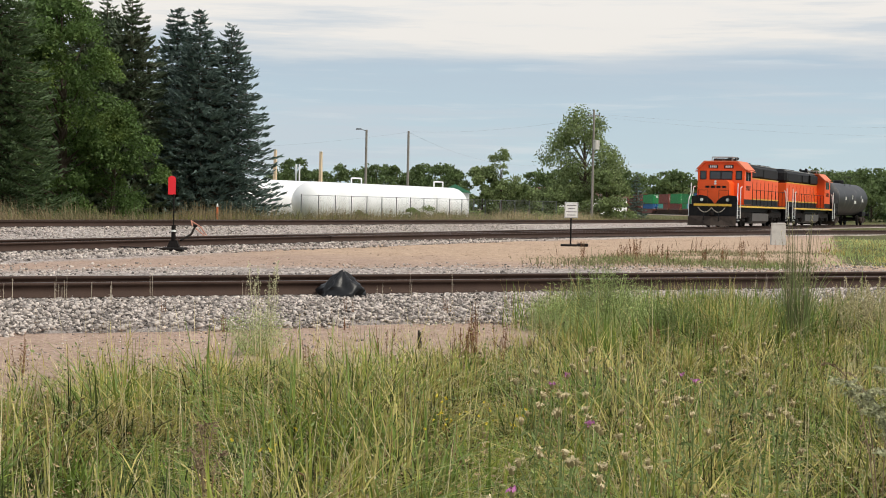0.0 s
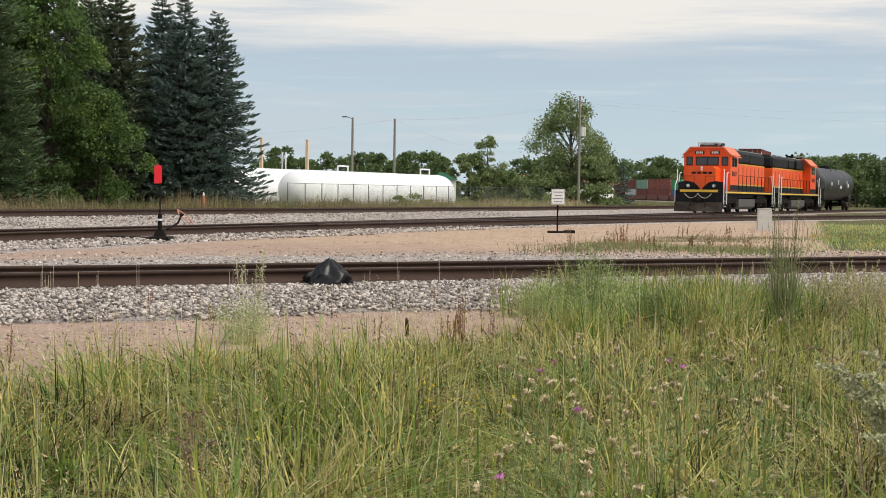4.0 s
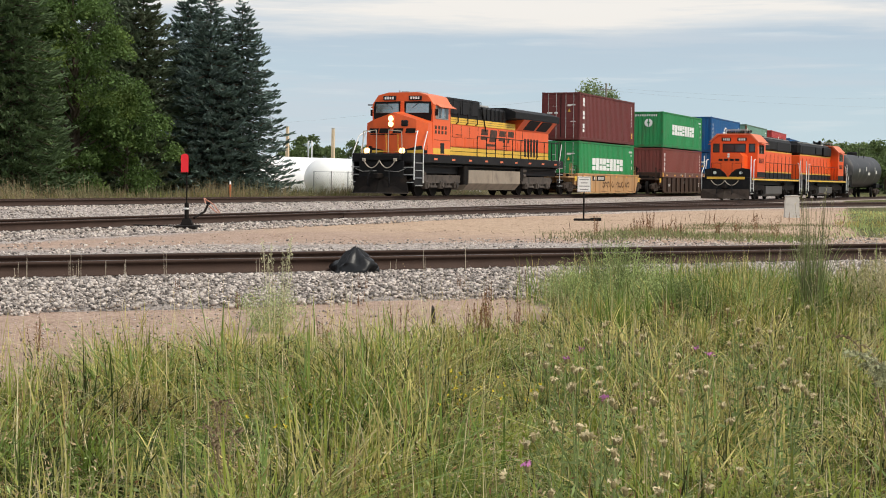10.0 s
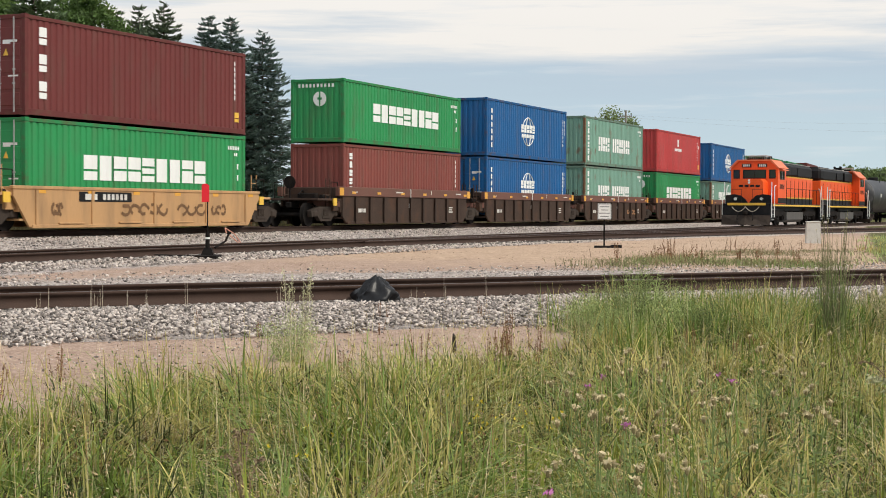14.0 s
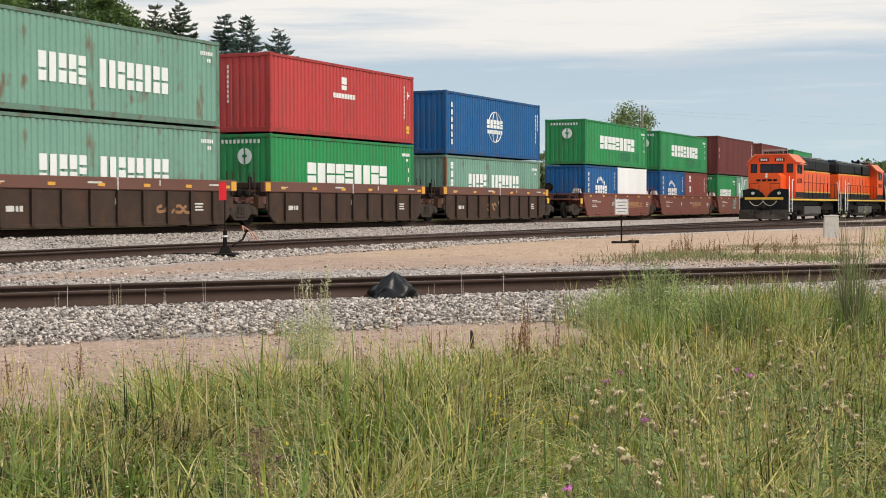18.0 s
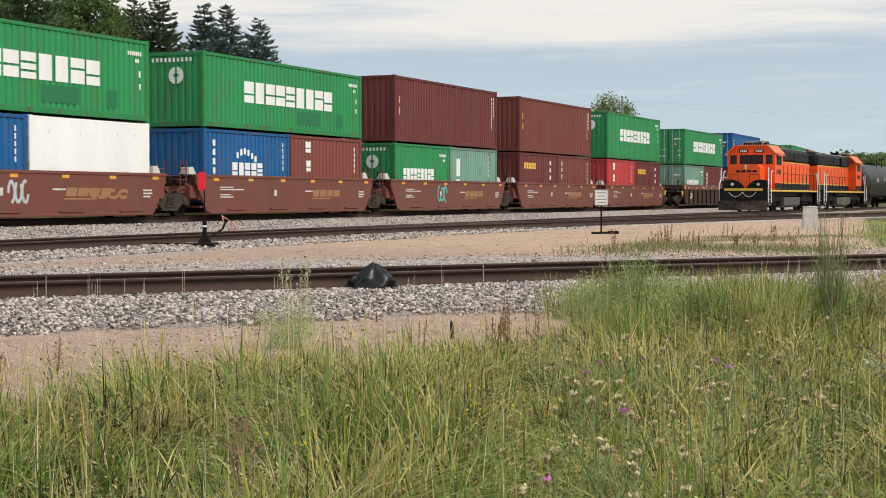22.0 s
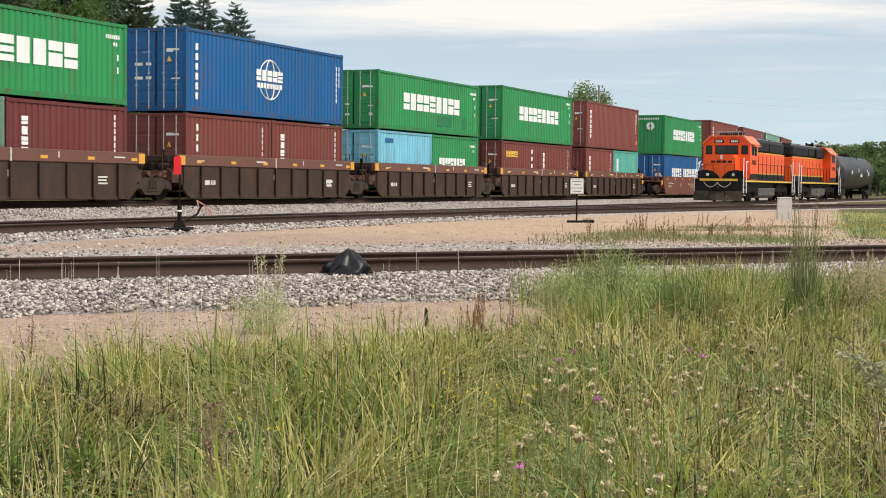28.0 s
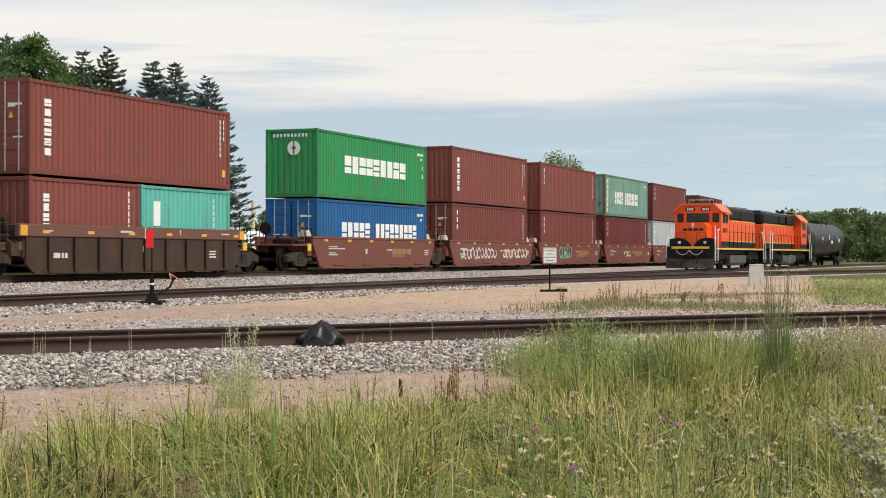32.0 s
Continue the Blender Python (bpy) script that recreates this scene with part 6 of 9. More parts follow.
    part("fuel_tank", Mesh().prism([(-1.3, 0.4), (-1.3, 0.9), (1.3, 0.9), (1.3, 0.4), (1.05, 0.22), (-1.05, 0.22)], 6.2, 11.6, "x"), M_FUELGREY, th)
    for c in (3.8, L - 3.8):
        loco_truck(th, (c - 1.37, c + 1.37), 1.0, steel=M_STEEL)
    return th


def tank_car():
    th = thing("tank_car", "dull black tank car with chalky streaks, coupled behind the switchers", "rail car")
    M_TANKBLACK = mat("chalky_black_paint", (0.028, 0.028, 0.031), 0.5, 0, 0.15, 1.5, 20, 0.05, tint=(0.22, 0.21, 0.20), tint_amt=0.6, tint_scale=1.1, tint_lo=0.56, tint_hi=0.75, stretch=(1, 1, 0.5))
    L, r = 16.5, 1.42
    prof = [(1.0, 0.05), (1.03, 0.45), (1.12, 0.85), (1.3, 1.2), (1.55, r), (L - 1.55, r), (L - 1.3, 1.2), (L - 1.12, 0.85), (L - 1.03, 0.45), (L - 1.0, 0.05)]
    part("tank", Mesh().lathe(prof, 36, "x", (0, 0, 2.32)), M_TANKBLACK, th, smooth=True)
    part("manway", Mesh().lathe([(3.6, 0.45), (3.95, 0.45), (4.0, 0.4), (4.0, 0.05)], 18, "z", (L / 2, 0, 0)), M_BLACK, th)
    part("manway_rail", Mesh().pipe([(L / 2 - 1.2, -0.8, 3.5), (L / 2 - 1.2, -0.8, 4.3), (L / 2 + 1.2, -0.8, 4.3), (L / 2 + 1.2, -0.8, 3.5)], 0.03), M_BLACK, th)
    for x in (1.4, L - 1.4):
        part("saddle", Mesh().box(x - 0.9, x + 0.9, -1.1, 1.1, 0.85, 1.25, 0.04), M_BLACK, th)
        freight_truck(th, x + (0.5 if x < 5 else -0.5))
    for x, d in ((0.55, -1), (L - 0.55, 1)):
        part("end_sill", Mesh().box(x - 0.12, x + 0.12, -1.4, 1.4, 0.85, 1.1, 0.02), M_BLACK, th)
        part("coupler", Mesh().box(min(x, x + d * 0.75), max(x, x + d * 0.75), -0.13, 0.13, 0.72, 0.96, 0.05), M_STEEL, th)
        for s in (-1, 1):
            part("ladder", Mesh().pipe([(x, s * 1.4, 0.5), (x, s * 1.4, 1.9)], 0.02).pipe([(x - d * 0.4, s * 1.4, 0.5), (x - d * 0.4, s * 1.4, 1.9)], 0.02), M_BLACK, th)
    for k, q in enumerate((4.2, 7.4, 8.3, 11.5, 12.0)):
        part("stencil_bar", Mesh().box(q, q + (0.5, 0.3, 0.9, 0.25, 0.6)[k], -0.006, 0.006, (0, 0.1, -0.25, 0.2, -0.1)[k], (0.3, 0.5, 0.0, 0.45, 0.2)[k]), M_STENCIL, th, at=pose(0, -r - 0.002, 2.2))
    return th


lead = road_unit()
MOVING.append((lead, 0.0, 19.0, 0.0))


def on_siding(ob, s, length):
    x, y, a = side_at(s + length / 2)
    ob.matrix_world = pose(x - math.cos(a) * length / 2, y - math.sin(a) * length / 2, ZS, 0, 0, math.degrees(a))


gp_one = yard_unit()
on_siding(gp_one, 95.2, 18.1)
gp_two = yard_unit(True)
x_, y_, a_ = side_at(95.2 + 18.9 + 9.05)
gp_two.matrix_world = pose(x_ + math.cos(a_) * 9.05, y_ + math.sin(a_) * 9.05, ZS, 0, 0, math.degrees(a_) + 180)
tanker = tank_car()
on_siding(tanker, 95.2 + 37.8, 16.5)
# ---------------------------------------------------------------- trees
M_BARK = mat("bark", (0.10, 0.075, 0.055), 0.95, 0, 0.25, 3, 25, 0.5, stretch=(1, 1, 0.3))
M_SPRUCE = mat("spruce_needles", (0.135, 0.190, 0.160), 0.85, 0, 0.25, 0.6, 8, 0.0, isl=0.5, tint=(0.20, 0.255, 0.23), tint_amt=0.8, tint_scale=0.8, trans=0.2)
M_SPRUCE2 = mat("dull_spruce_needles", (0.135, 0.175, 0.105), 0.85, 0, 0.25, 0.6, 8, 0.0, isl=0.5, tint=(0.10, 0.08, 0.05), tint_amt=0.6, tint_scale=0.6, trans=0.2)
M_FIR = mat("fir_needles", (0.108, 0.162, 0.072), 0.85, 0, 0.25, 0.6, 8, 0.0, isl=0.5, tint=(0.105, 0.15, 0.065), tint_amt=0.7, tint_scale=0.7, trans=0.2)
M_LEAF = mat("broad_leaves", (0.100, 0.165, 0.045), 0.7, 0, 0.25, 0.5, 8, 0.0, isl=0.5, tint=(0.165, 0.225, 0.045), tint_amt=0.85, tint_scale=0.45, trans=0.4)
M_LEAF2 = mat("grey_green_leaves", (0.225, 0.280, 0.115), 0.75, 0, 0.25, 0.5, 8, 0.0, isl=0.45, trans=0.4)
M_LEAF3 = mat("distant_leaves", (0.145, 0.200, 0.075), 0.8, 0, 0.25, 0.2, 4, 0.0, isl=0.4, tint=(0.115, 0.15, 0.06), tint_amt=0.6, tint_scale=0.25, trans=0.4)


def cards(centres, size, rng, flat=0.0, slim=0.55):
    """Leaf-sized kites in all directions round the given centres."""
    n = len(centres)
    d = rng.normal(size=(n, 3))
    d[:, 2] *= 1 - flat
    d /= np.linalg.norm(d, axis=1, keepdims=True)
    e = np.cross(d, rng.normal(size=(n, 3)))
    e /= np.linalg.norm(e, axis=1, keepdims=True)
    s = (size * rng.uniform(0.6, 1.4, n))[:, None]
    c = np.asarray(centres)
    v = np.stack([c - d * s, c + e * s * slim, c + d * s, c - e * s * slim], 1).reshape(-1, 3)
    return v, np.arange(4 * n).reshape(n, 4)


def limb_mesh(lines, n=7):
    m = Mesh()
    for a, b, r0, r1 in lines:
        m.rod(a, b, r0, n, r1)
    return m


def spruce(x, y, h, r, seed, material, label, low=0.04, full=1.0):
    """A conifer: straight trunk, tiers of drooping boughs with lifted tips that carry flat needle sprays."""
    rng = np.random.default_rng(seed)
    z0 = float(ground_z(x, y))
    th = thing("spruce_tree", label, "tree", pose(x, y, z0), group="row of conifers")
    part("trunk", Mesh().rod((0, 0, -0.1), (0, 0, h * 0.97), 0.024 * h * 0.5, 10, 0.02), M_BARK, th)
    V, boughs = [], Mesh()
    z = low * h + 0.25
    while z < h * 0.985:
        t = z / h
        rr = 0.93 * r * (1 - t) ** 0.68 * min(1.0, 0.86 + t * 1.3) + 0.03
        k = int(min(22, max(5, 6.283 * rr / 0.56)))
        a0 = rng.uniform(0, 6.28)
        for j in range(k):
            a = a0 + j * 6.283 / k + rng.normal() * 0.10
            ln = rr * rng.uniform(0.74, 1.17) * (1.12 if rng.uniform() < 0.12 else 1.0)
            zz = z + rng.normal() * 0.10
            sag = (0.30 - 0.75 * max(0.0, t - 0.42)) * ln
            if j % 2 == 0:
                boughs.rod((0, 0, zz), (math.cos(a) * ln * 0.8, math.sin(a) * ln * 0.8, zz - sag * 0.9), 0.028, 4, 0.008)
            m = int((11 + ln * 19) * full)
            u = 1 - 0.86 * rng.uniform(size=m) ** 1.25
            off = rng.uniform(-1, 1, m) * (0.05 + 0.26 * min(ln, 2.2) * (1.02 - u) ** 0.75)
            cx = math.cos(a) * ln * u - math.sin(a) * off
            cy = math.sin(a) * ln * u + math.cos(a) * off
            cz = zz - sag * np.sin(np.minimum(u * 1.9, 2.2)) + 0.12 * ln * np.clip(u - 0.7, 0, 1) - np.abs(off) * 0.42 - 0.05 * rng.uniform(size=m)
            sd = np.sign(off) * 0.55 * (1.15 - u)
            dirs = np.stack([math.cos(a) - math.sin(a) * sd, math.sin(a) + math.cos(a) * sd, 0.06 + 0.42 * (u > 0.72) - 0.22 * np.abs(sd) + 0.7 * max(0.0, t - 0.55)], -1) + rng.normal(size=(m, 3)) * 0.32
            dirs /= np.linalg.norm(dirs, axis=1, keepdims=True)
            side = np.cross(dirs, np.stack([rng.normal(size=m) * 0.7, rng.normal(size=m) * 0.7, np.ones(m)], -1))
            side /= np.linalg.norm(side, axis=1, keepdims=True)
            s = (rng.uniform(0.12, 0.24, m) * (0.70 + 0.03 * h) * min(1.0, 0.45 + rr / 1.6) / full ** 0.5)[:, None]
            c = np.stack([cx, cy, cz], -1)
            V.append(np.stack([c - dirs * s * 0.7, c + side * s * 0.26, c + dirs * s, c - side * s * 0.26], 1).reshape(-1, 3))
        z += rng.uniform(0.36, 0.50) * (1 - 0.45 * t)
    part("bough_wood", boughs, M_BARK, th)["kind"] = "stuff"
    v = np.concatenate(V)
    raw("crown", v, np.arange(len(v)).reshape(-1, 4), material, parent=th)
    return th


def broadleaf(x, y, h, r, seed, material, label, leaf=0.16, count=9000, low=0.15, name="broadleaf_tree", squash=1.0, clumps=46, group="", flat=0.48):
    """A tapered trunk with limbs, and a crown of many small leaves in ragged clumps."""
    rng = np.random.default_rng(seed)
    z0 = float(ground_z(x, y))
    th = thing(name, label, "tree", pose(x, y, z0), group=group)
    lines = [((0, 0, -0.1), (0.05 * r, 0, h * 0.45), 0.022 * h, 0.014 * h), ((0.05 * r, 0, h * 0.45), (0, 0.04 * r, h * 0.9), 0.014 * h, 0.01)]
    cl = []
    for i in range(clumps):
        t = rng.uniform(low, 0.97)
        prof = math.sin(math.pi * min(1, (t - low * 0.6) / (1.02 - low * 0.6)) ** 0.8) ** 0.6
        a = rng.uniform(0, 6.283)
        d = r * prof * math.sqrt(rng.uniform(0.12, 1)) * rng.uniform(0.75, 1.12)
        c = np.array([math.cos(a) * d, math.sin(a) * d * squash, h * t])
        cl.append((c, r * rng.uniform(0.16, 0.34)))
        if i % 2 == 0:
            lines.append(((0, 0, max(0.2, h * t * 0.72 - 0.2 * d)), tuple(c * 0.94), 0.006 * h, 0.008))
    part("trunk", limb_mesh(lines), M_BARK, th)
    pts = []
    tot = sum(s for _, s in cl)
    for c, s in cl:
        m = int(count * s / tot)
        p = rng.normal(size=(m, 3))
        p *= (rng.uniform(0.35, 1.25, m) / np.linalg.norm(p, axis=1))[:, None] * s * np.array([1.05, 1.05, flat])
        p[:, 2] -= 0.35 * (p[:, 0] ** 2 + p[:, 1] ** 2) / max(s, 0.01)
        pts.append(c + p)
    v, f = cards(np.concatenate(pts), leaf, rng)
    v[:, 2] = np.maximum(v[:, 2], 0.05)
    raw("crown", v, f, material, parent=th)
    return th
# ---------------------------------------------------------------- trees placed
for x, y, h, r, m, lab in (
        (75.9, 52.2, 13.2, 3.6, M_SPRUCE2, "tall dull-green spruce in the row behind the main line"), (71.4, 47.5, 12.5, 3.8, M_SPRUCE2, "tall dark spruce with brownish inner boughs"),
        (79.2, 49.5, 13.1, 3.4, M_SPRUCE, "slender blue-green spruce with a bare top shoot"), (72.8, 44.1, 11.8, 3.4, M_SPRUCE, "dense blue-green spruce beside the white tanks"),
        (74.3, 43.0, 11.2, 3.5, M_SPRUCE, "blue-green spruce at the end of the row"), (57.4, 46.6, 11.0, 3.2, M_SPRUCE2, "dark old spruce among broadleaf trees"),
        (74.0, 55.0, 12.6, 3.6, M_SPRUCE2, "shaded spruce at the back of the row"), (70.5, 50.0, 12.2, 3.6, M_SPRUCE2, "dark spruce filling the row"),
        (66.5, 50.5, 12.8, 3.2, M_SPRUCE2, "tall shaded spruce deep in the row")):
    spruce(x, y, h, r, int(x * 10), m, lab, full=0.42 if y > 50.2 else 0.85)
spruce(50.3, 39.6, 11.4, 3.3, 77, M_FIR, "large soft green fir at the grove's edge", full=1.4)
broadleaf(57.4, 41.8, 11.2, 2.8, 11, M_LEAF, "tall green broadleaf tree in front of the spruces", 0.078, 46000, 0.06, clumps=90)
broadleaf(59.6, 40.6, 5.6, 2.3, 12, M_LEAF, "low bright green tree at the grove's foot", 0.075, 20000, 0.04, clumps=60)
broadleaf(53.0, 44.0, 10.6, 3.4, 13, M_LEAF, "spreading green broadleaf tree beside the line", 0.09, 30000, 0.06, clumps=80)
broadleaf(47.5, 45.0, 10.5, 3.6, 14, M_LEAF, "green broadleaf tree at the grove's end", 0.10, 22000, 0.06, clumps=90)
broadleaf(153.3, 46.7, 11.3, 4.2, 21, M_LEAF2, "large open-crowned cottonwood beside a utility pole", 0.12, 17000, 0.26, clumps=70, flat=0.85)
broadleaf(154.2, 50.8, 3.4, 2.8, 22, M_LEAF2, "low scrub beside the cottonwood", 0.13, 5000, 0.05, clumps=36, name="bush")
broadleaf(149.8, 43.3, 5.4, 3.0, 23, M_LEAF2, "rounded grey-green bush under the cottonwood", 0.14, 9000, 0.03, clumps=44, name="bush")
broadleaf(151.0, 47.9, 3.9, 3.2, 24, M_LEAF2, "low thicket of grey-green willow", 0.14, 8000, 0.03, clumps=36, name="bush")
broadleaf(140.2, 53.0, 5.3, 2.2, 25, M_LEAF2, "dense dark bush beside the fenced yard", 0.14, 8000, 0.03, clumps=40, name="bush")
broadleaf(141.0, 51.4, 7.1, 1.9, 26, M_LEAF2, "thin airy young tree with a loose crown", 0.11, 3600, 0.3, clumps=34)
broadleaf(144.0, 50.0, 3.6, 2.2, 29, M_LEAF2, "low green bush beside the thin young tree", 0.14, 5000, 0.03, clumps=30, name="bush")
broadleaf(160.8, 55.9, 3.6, 3.0, 27, M_LEAF2, "low bush in front of far roofs", 0.25, 2500, 0.03, clumps=24, name="bush")
spruce(165.5, 44.4, 5.4, 1.5, 28, M_SPRUCE, "small dark spruce near the curve")
ROW = [(195.8, 102.6, 7.7, 3.0), (205.6, 104.9, 6.4, 3.6), (197.9, 97.4, 7.2, 3.2), (203.3, 97.3, 6.4, 3.6), (209.3, 95.9, 7.3, 4.0), (201.3, 89.1, 7.3, 3.0), (207.1, 88.1, 7.5, 3.6), (203.7, 83.2, 7.6, 3.4), (199.7, 79.7, 6.6, 2.8), (206.0, 110.0, 6.2, 4.0),
       (210.0, 76.5, 4.6, 3.8), (214.0, 100.0, 6.0, 4.5), (215.0, 92.0, 6.3, 4.5)]
for i, (x, y, h, r) in enumerate(ROW):
    broadleaf(x, y, h, r, 40 + i, M_LEAF3, "green tree of the line behind the tanks", 0.21, 3800, 0.04, clumps=36, group="tree line behind the tanks")
# woods round the far curve, beyond the train, and behind the parked cars
wr = random.Random(5)
for i in range(30):
    t = i / 29
    x, y = 560 - 40 * math.sin(t * 3), 190 - 160 * t
    broadleaf(x + wr.uniform(-6, 6), y + wr.uniform(-1.5, 1.5), wr.uniform(14, 17), wr.uniform(7.5, 10), 400 + i, M_LEAF3, "tree of the distant woods", 0.60, 2200, 0.02, clumps=36, group="distant woods")
for i in range(15):
    t = i / 14
    x, y = 250 + 30 * math.sin(t * 5), 34 - 58 * t
    broadleaf(x + wr.uniform(-8, 8), y + wr.uniform(-2, 2), wr.uniform(7.2, 9.2), wr.uniform(5.5, 7.5), 100 + i, M_LEAF3, "green tree of the woods behind the parked cars", 0.29, 3800, 0.02, clumps=40, group="woods behind the siding")
spruce(205.0, -4.5, 13.0, 4.0, 131, M_SPRUCE2, "tall ragged pine at the edge of the woods")

# ---------------------------------------------------------------- white storage tanks, fence, poles
M_TANKW = mat("white_tank_paint", (0.88, 0.88, 0.87), 0.45, 0, 0.05, 0.6, 20, 0.03, tint=(0.42, 0.40, 0.37), tint_amt=0.2, tint_scale=0.5, stretch=(1, 1, 0.4))
M_GALV = mat("galvanised_fence", (0.17, 0.175, 0.18), 0.6, 0.4, 0.1, 4, 30, 0.05)
M_POLE = mat("weathered_pole", (0.27, 0.245, 0.215), 0.95, 0, 0.2, 2, 20, 0.3, stretch=(1, 1, 0.1))
M_WIRE = mat("grey_wire", (0.30, 0.31, 0.32), 0.7, 0.2, 0.05, 2, 10, 0.0)
M_YCOL = mat("ochre_post_paint", (0.74, 0.57, 0.38), 0.7, 0, 0.1, 2, 20, 0.05)
M_CONC = mat("pale_concrete", (0.55, 0.53, 0.49), 0.9, 0, 0.12, 3, 30, 0.3, tint=(0.3, 0.28, 0.25), tint_amt=0.4, tint_scale=4)


def storage_tank(a, b, r, zc):
    (x0, y0), (x1, y1) = a, b
    L = math.hypot(x1 - x0, y1 - y0)
    z0 = float(ground_z((x0 + x1) / 2, (y0 + y1) / 2))
    th = thing("gas_storage_tank", "long white horizontal gas tank on concrete saddles", "tank", pose(x0, y0, z0, 0, 0, math.degrees(math.atan2(y1 - y0, x1 - x0))), group="white tanks behind the fence")
    zc -= z0
    prof = [(0.0, 0.05)] + [(r * (1 - math.cos(q)), r * math.sin(q)) for q in np.linspace(0.3, 1.57, 7)] + [(L - r * (1 - math.cos(q)), r * math.sin(q)) for q in np.linspace(1.57, 0.3, 7)] + [(L, 0.05)]
    part("shell", Mesh().lathe(prof, 40, "x", (0, 0, zc)), M_TANKW, th, smooth=True)
    for k in (0.2, 0.8):
        part("saddle", Mesh().box(L * k - 0.3, L * k + 0.3, -r * 0.85, r * 0.85, -0.1, zc - r * 0.45, 0.03), M_CONC, th)
    part("relief_pipe", Mesh().pipe([(L * 0.8, -0.2, zc + r * 0.95), (L * 0.8, -0.2, zc + r + 0.38), (L * 0.8 + 1.5, -0.2, zc + r + 0.38), (L * 0.8 + 1.5, -0.2, zc + r * 0.95)], 0.06), M_TANKW, th)
    for k in range(1, 6):
        part("weld_ring", Mesh().lathe([(L * k / 6 - 0.02, r + 0.004), (L * k / 6 + 0.02, r + 0.004)], 40, "x", (0, 0, zc)), M_TANKW, th, smooth=True)
    return th


storage_tank((86.6, 44.9), (109.8, 43.5), 1.32, 1.70)
storage_tank((80.5, 49.3), (105.0, 47.8), 1.40, 1.72)
shed = thing("utility_shed", "small white shed with a green roof behind the tanks", "building", pose(130.0, 51.8, 0.3, 0, 0, 22))
part("wall", Mesh().box(0, 3.2, -1.3, 1.3, 0, 2.65), M_TANKW, shed)
part("roof", Mesh().prism([(-1.5, 2.6), (0, 3.35), (1.5, 2.6)], -0.2, 3.4, "x"), mat("green_roof_sheet", (0.06, 0.22, 0.13), 0.6), shed)
far_house = thing("far_warehouse", "far brown and white sheds half hidden by bushes", "building", pose(196, 66, 0.3, 0, 0, -20))
part("wall", Mesh().box(0, 16, -3, 3, 0, 3.0), M_TANKW, far_house)
part("roof", Mesh().prism([(-3.4, 3.0), (0, 4.2), (3.4, 3.0)], -0.3, 16.3, "x"), M_BROWNCAR, far_house)


def fence(pts):
    th = thing("chain_link_fence", "grey chain-link fence with steel posts round the tank yard", "fence")
    post = Mesh().rod((0, 0, 0), (0, 0, 1.82), 0.03, 8).data("post")
    wires = []
    for (x0, y0), (x1, y1) in zip(pts[:-1], pts[1:]):
        L = math.hypot(x1 - x0, y1 - y0)
        n = max(1, int(L / 1.9))
        for i in range(n + 1):
            x, y = x0 + (x1 - x0) * i / n, y0 + (y1 - y0) * i / n
            part("post", post, M_GALV, th, at=pose(x, y, float(ground_z(x, y))))
        za, zb = float(ground_z(x0, y0)), float(ground_z(x1, y1))
        part("top_rail", Mesh().rod((x0, y0, za + 1.78), (x1, y1, zb + 1.78), 0.016, 6), M_GALV, th)
        m = int(L / 0.22)
        for i in range(m):
            for d in (-1, 1):
                xa, xb = i / m, min(1, max(0, (i + d * 8) / m))
                f_ = abs(xb - xa) * m / 8
                wires.append(((x0 + (x1 - x0) * xa, y0 + (y1 - y0) * xa, za + 0.05), (x0 + (x1 - x0) * xb, y0 + (y1 - y0) * xb, za + 0.05 + 1.70 * f_)))
    mesh = Mesh()
    for a, b in wires:
        mesh.rod(a, b, 0.003, 3, caps=False)
    ob = part("wire_mesh", mesh, M_GALV, th)
    ob["kind"] = "stuff"


for i, (x, y, h, r) in enumerate(((93.5, 40.2, 1.1, 0.9), (95.6, 40.0, 1.3, 1.1), (98.4, 39.6, 0.9, 0.9), (102.5, 39.4, 1.0, 1.2), (112.0, 38.0, 1.2, 1.4), (116.5, 37.0, 1.5, 1.8), (86.0, 40.8, 0.9, 0.8))):
    broadleaf(x, y, h, r, 480 + i, M_LEAF2, "yellow-green weed bush in front of the fence", 0.07, 900, 0.02, clumps=14, name="bush")


fence([(81.0, 42.0), (106.2, 39.9), (116.0, 37.6)])


def pole(x, y, top, arm, label, r=0.15):
    z = float(ground_z(x, y))
    th = thing("utility_pole", label, "pole", pose(x, y, z))
    part("shaft", Mesh().rod((0, 0, -0.2), (0, 0, top - z), r, 10, r * 0.7), M_POLE, th)
    if arm == "cross":
        part("crossarm", Mesh().box(-0.04, 0.04, -0.55, 0.55, top - z - 0.60, top - z - 0.52, 0.01), M_POLE, th, at=pose(0, 0, 0, 0, 0, 20))
        for q in (-0.48, 0, 0.48):
            part("insulator", Mesh().rod((0, q, top - z - 0.56), (0, q, top - z - 0.35), 0.05, 8), M_GALV, th, at=pose(0, 0, 0, 0, 0, 20))
        for q in (-0.35, 0.25):
            part("transformer", Mesh().rod((q, -0.3, top - z - 3.6), (q, -0.3, top - z - 2.75), 0.2, 12), M_CONC, th, "grey pole transformer")
    elif arm == "lamp":
        part("lamp_arm", Mesh().rod((0, 0, top - z - 0.1), (-0.25, 0.55, top - z + 0.05), 0.04, 6).box(-0.4, -0.2, 0.45, 0.95, top - z, top - z + 0.12), M_GALV, th)


pole(136.1, 63.6, 8.9, "lamp", "weathered wooden pole with a small yard lamp")
pole(137.6, 59.8, 8.85, "", "plain weathered wooden pole")
pole(134.1, 40.1, 10.6, "cross", "tall pole with a crossarm and two transformers", 0.13)
pole(172.0, 50.5, 6.5, "", "short weathered pole by the curve", 0.12)


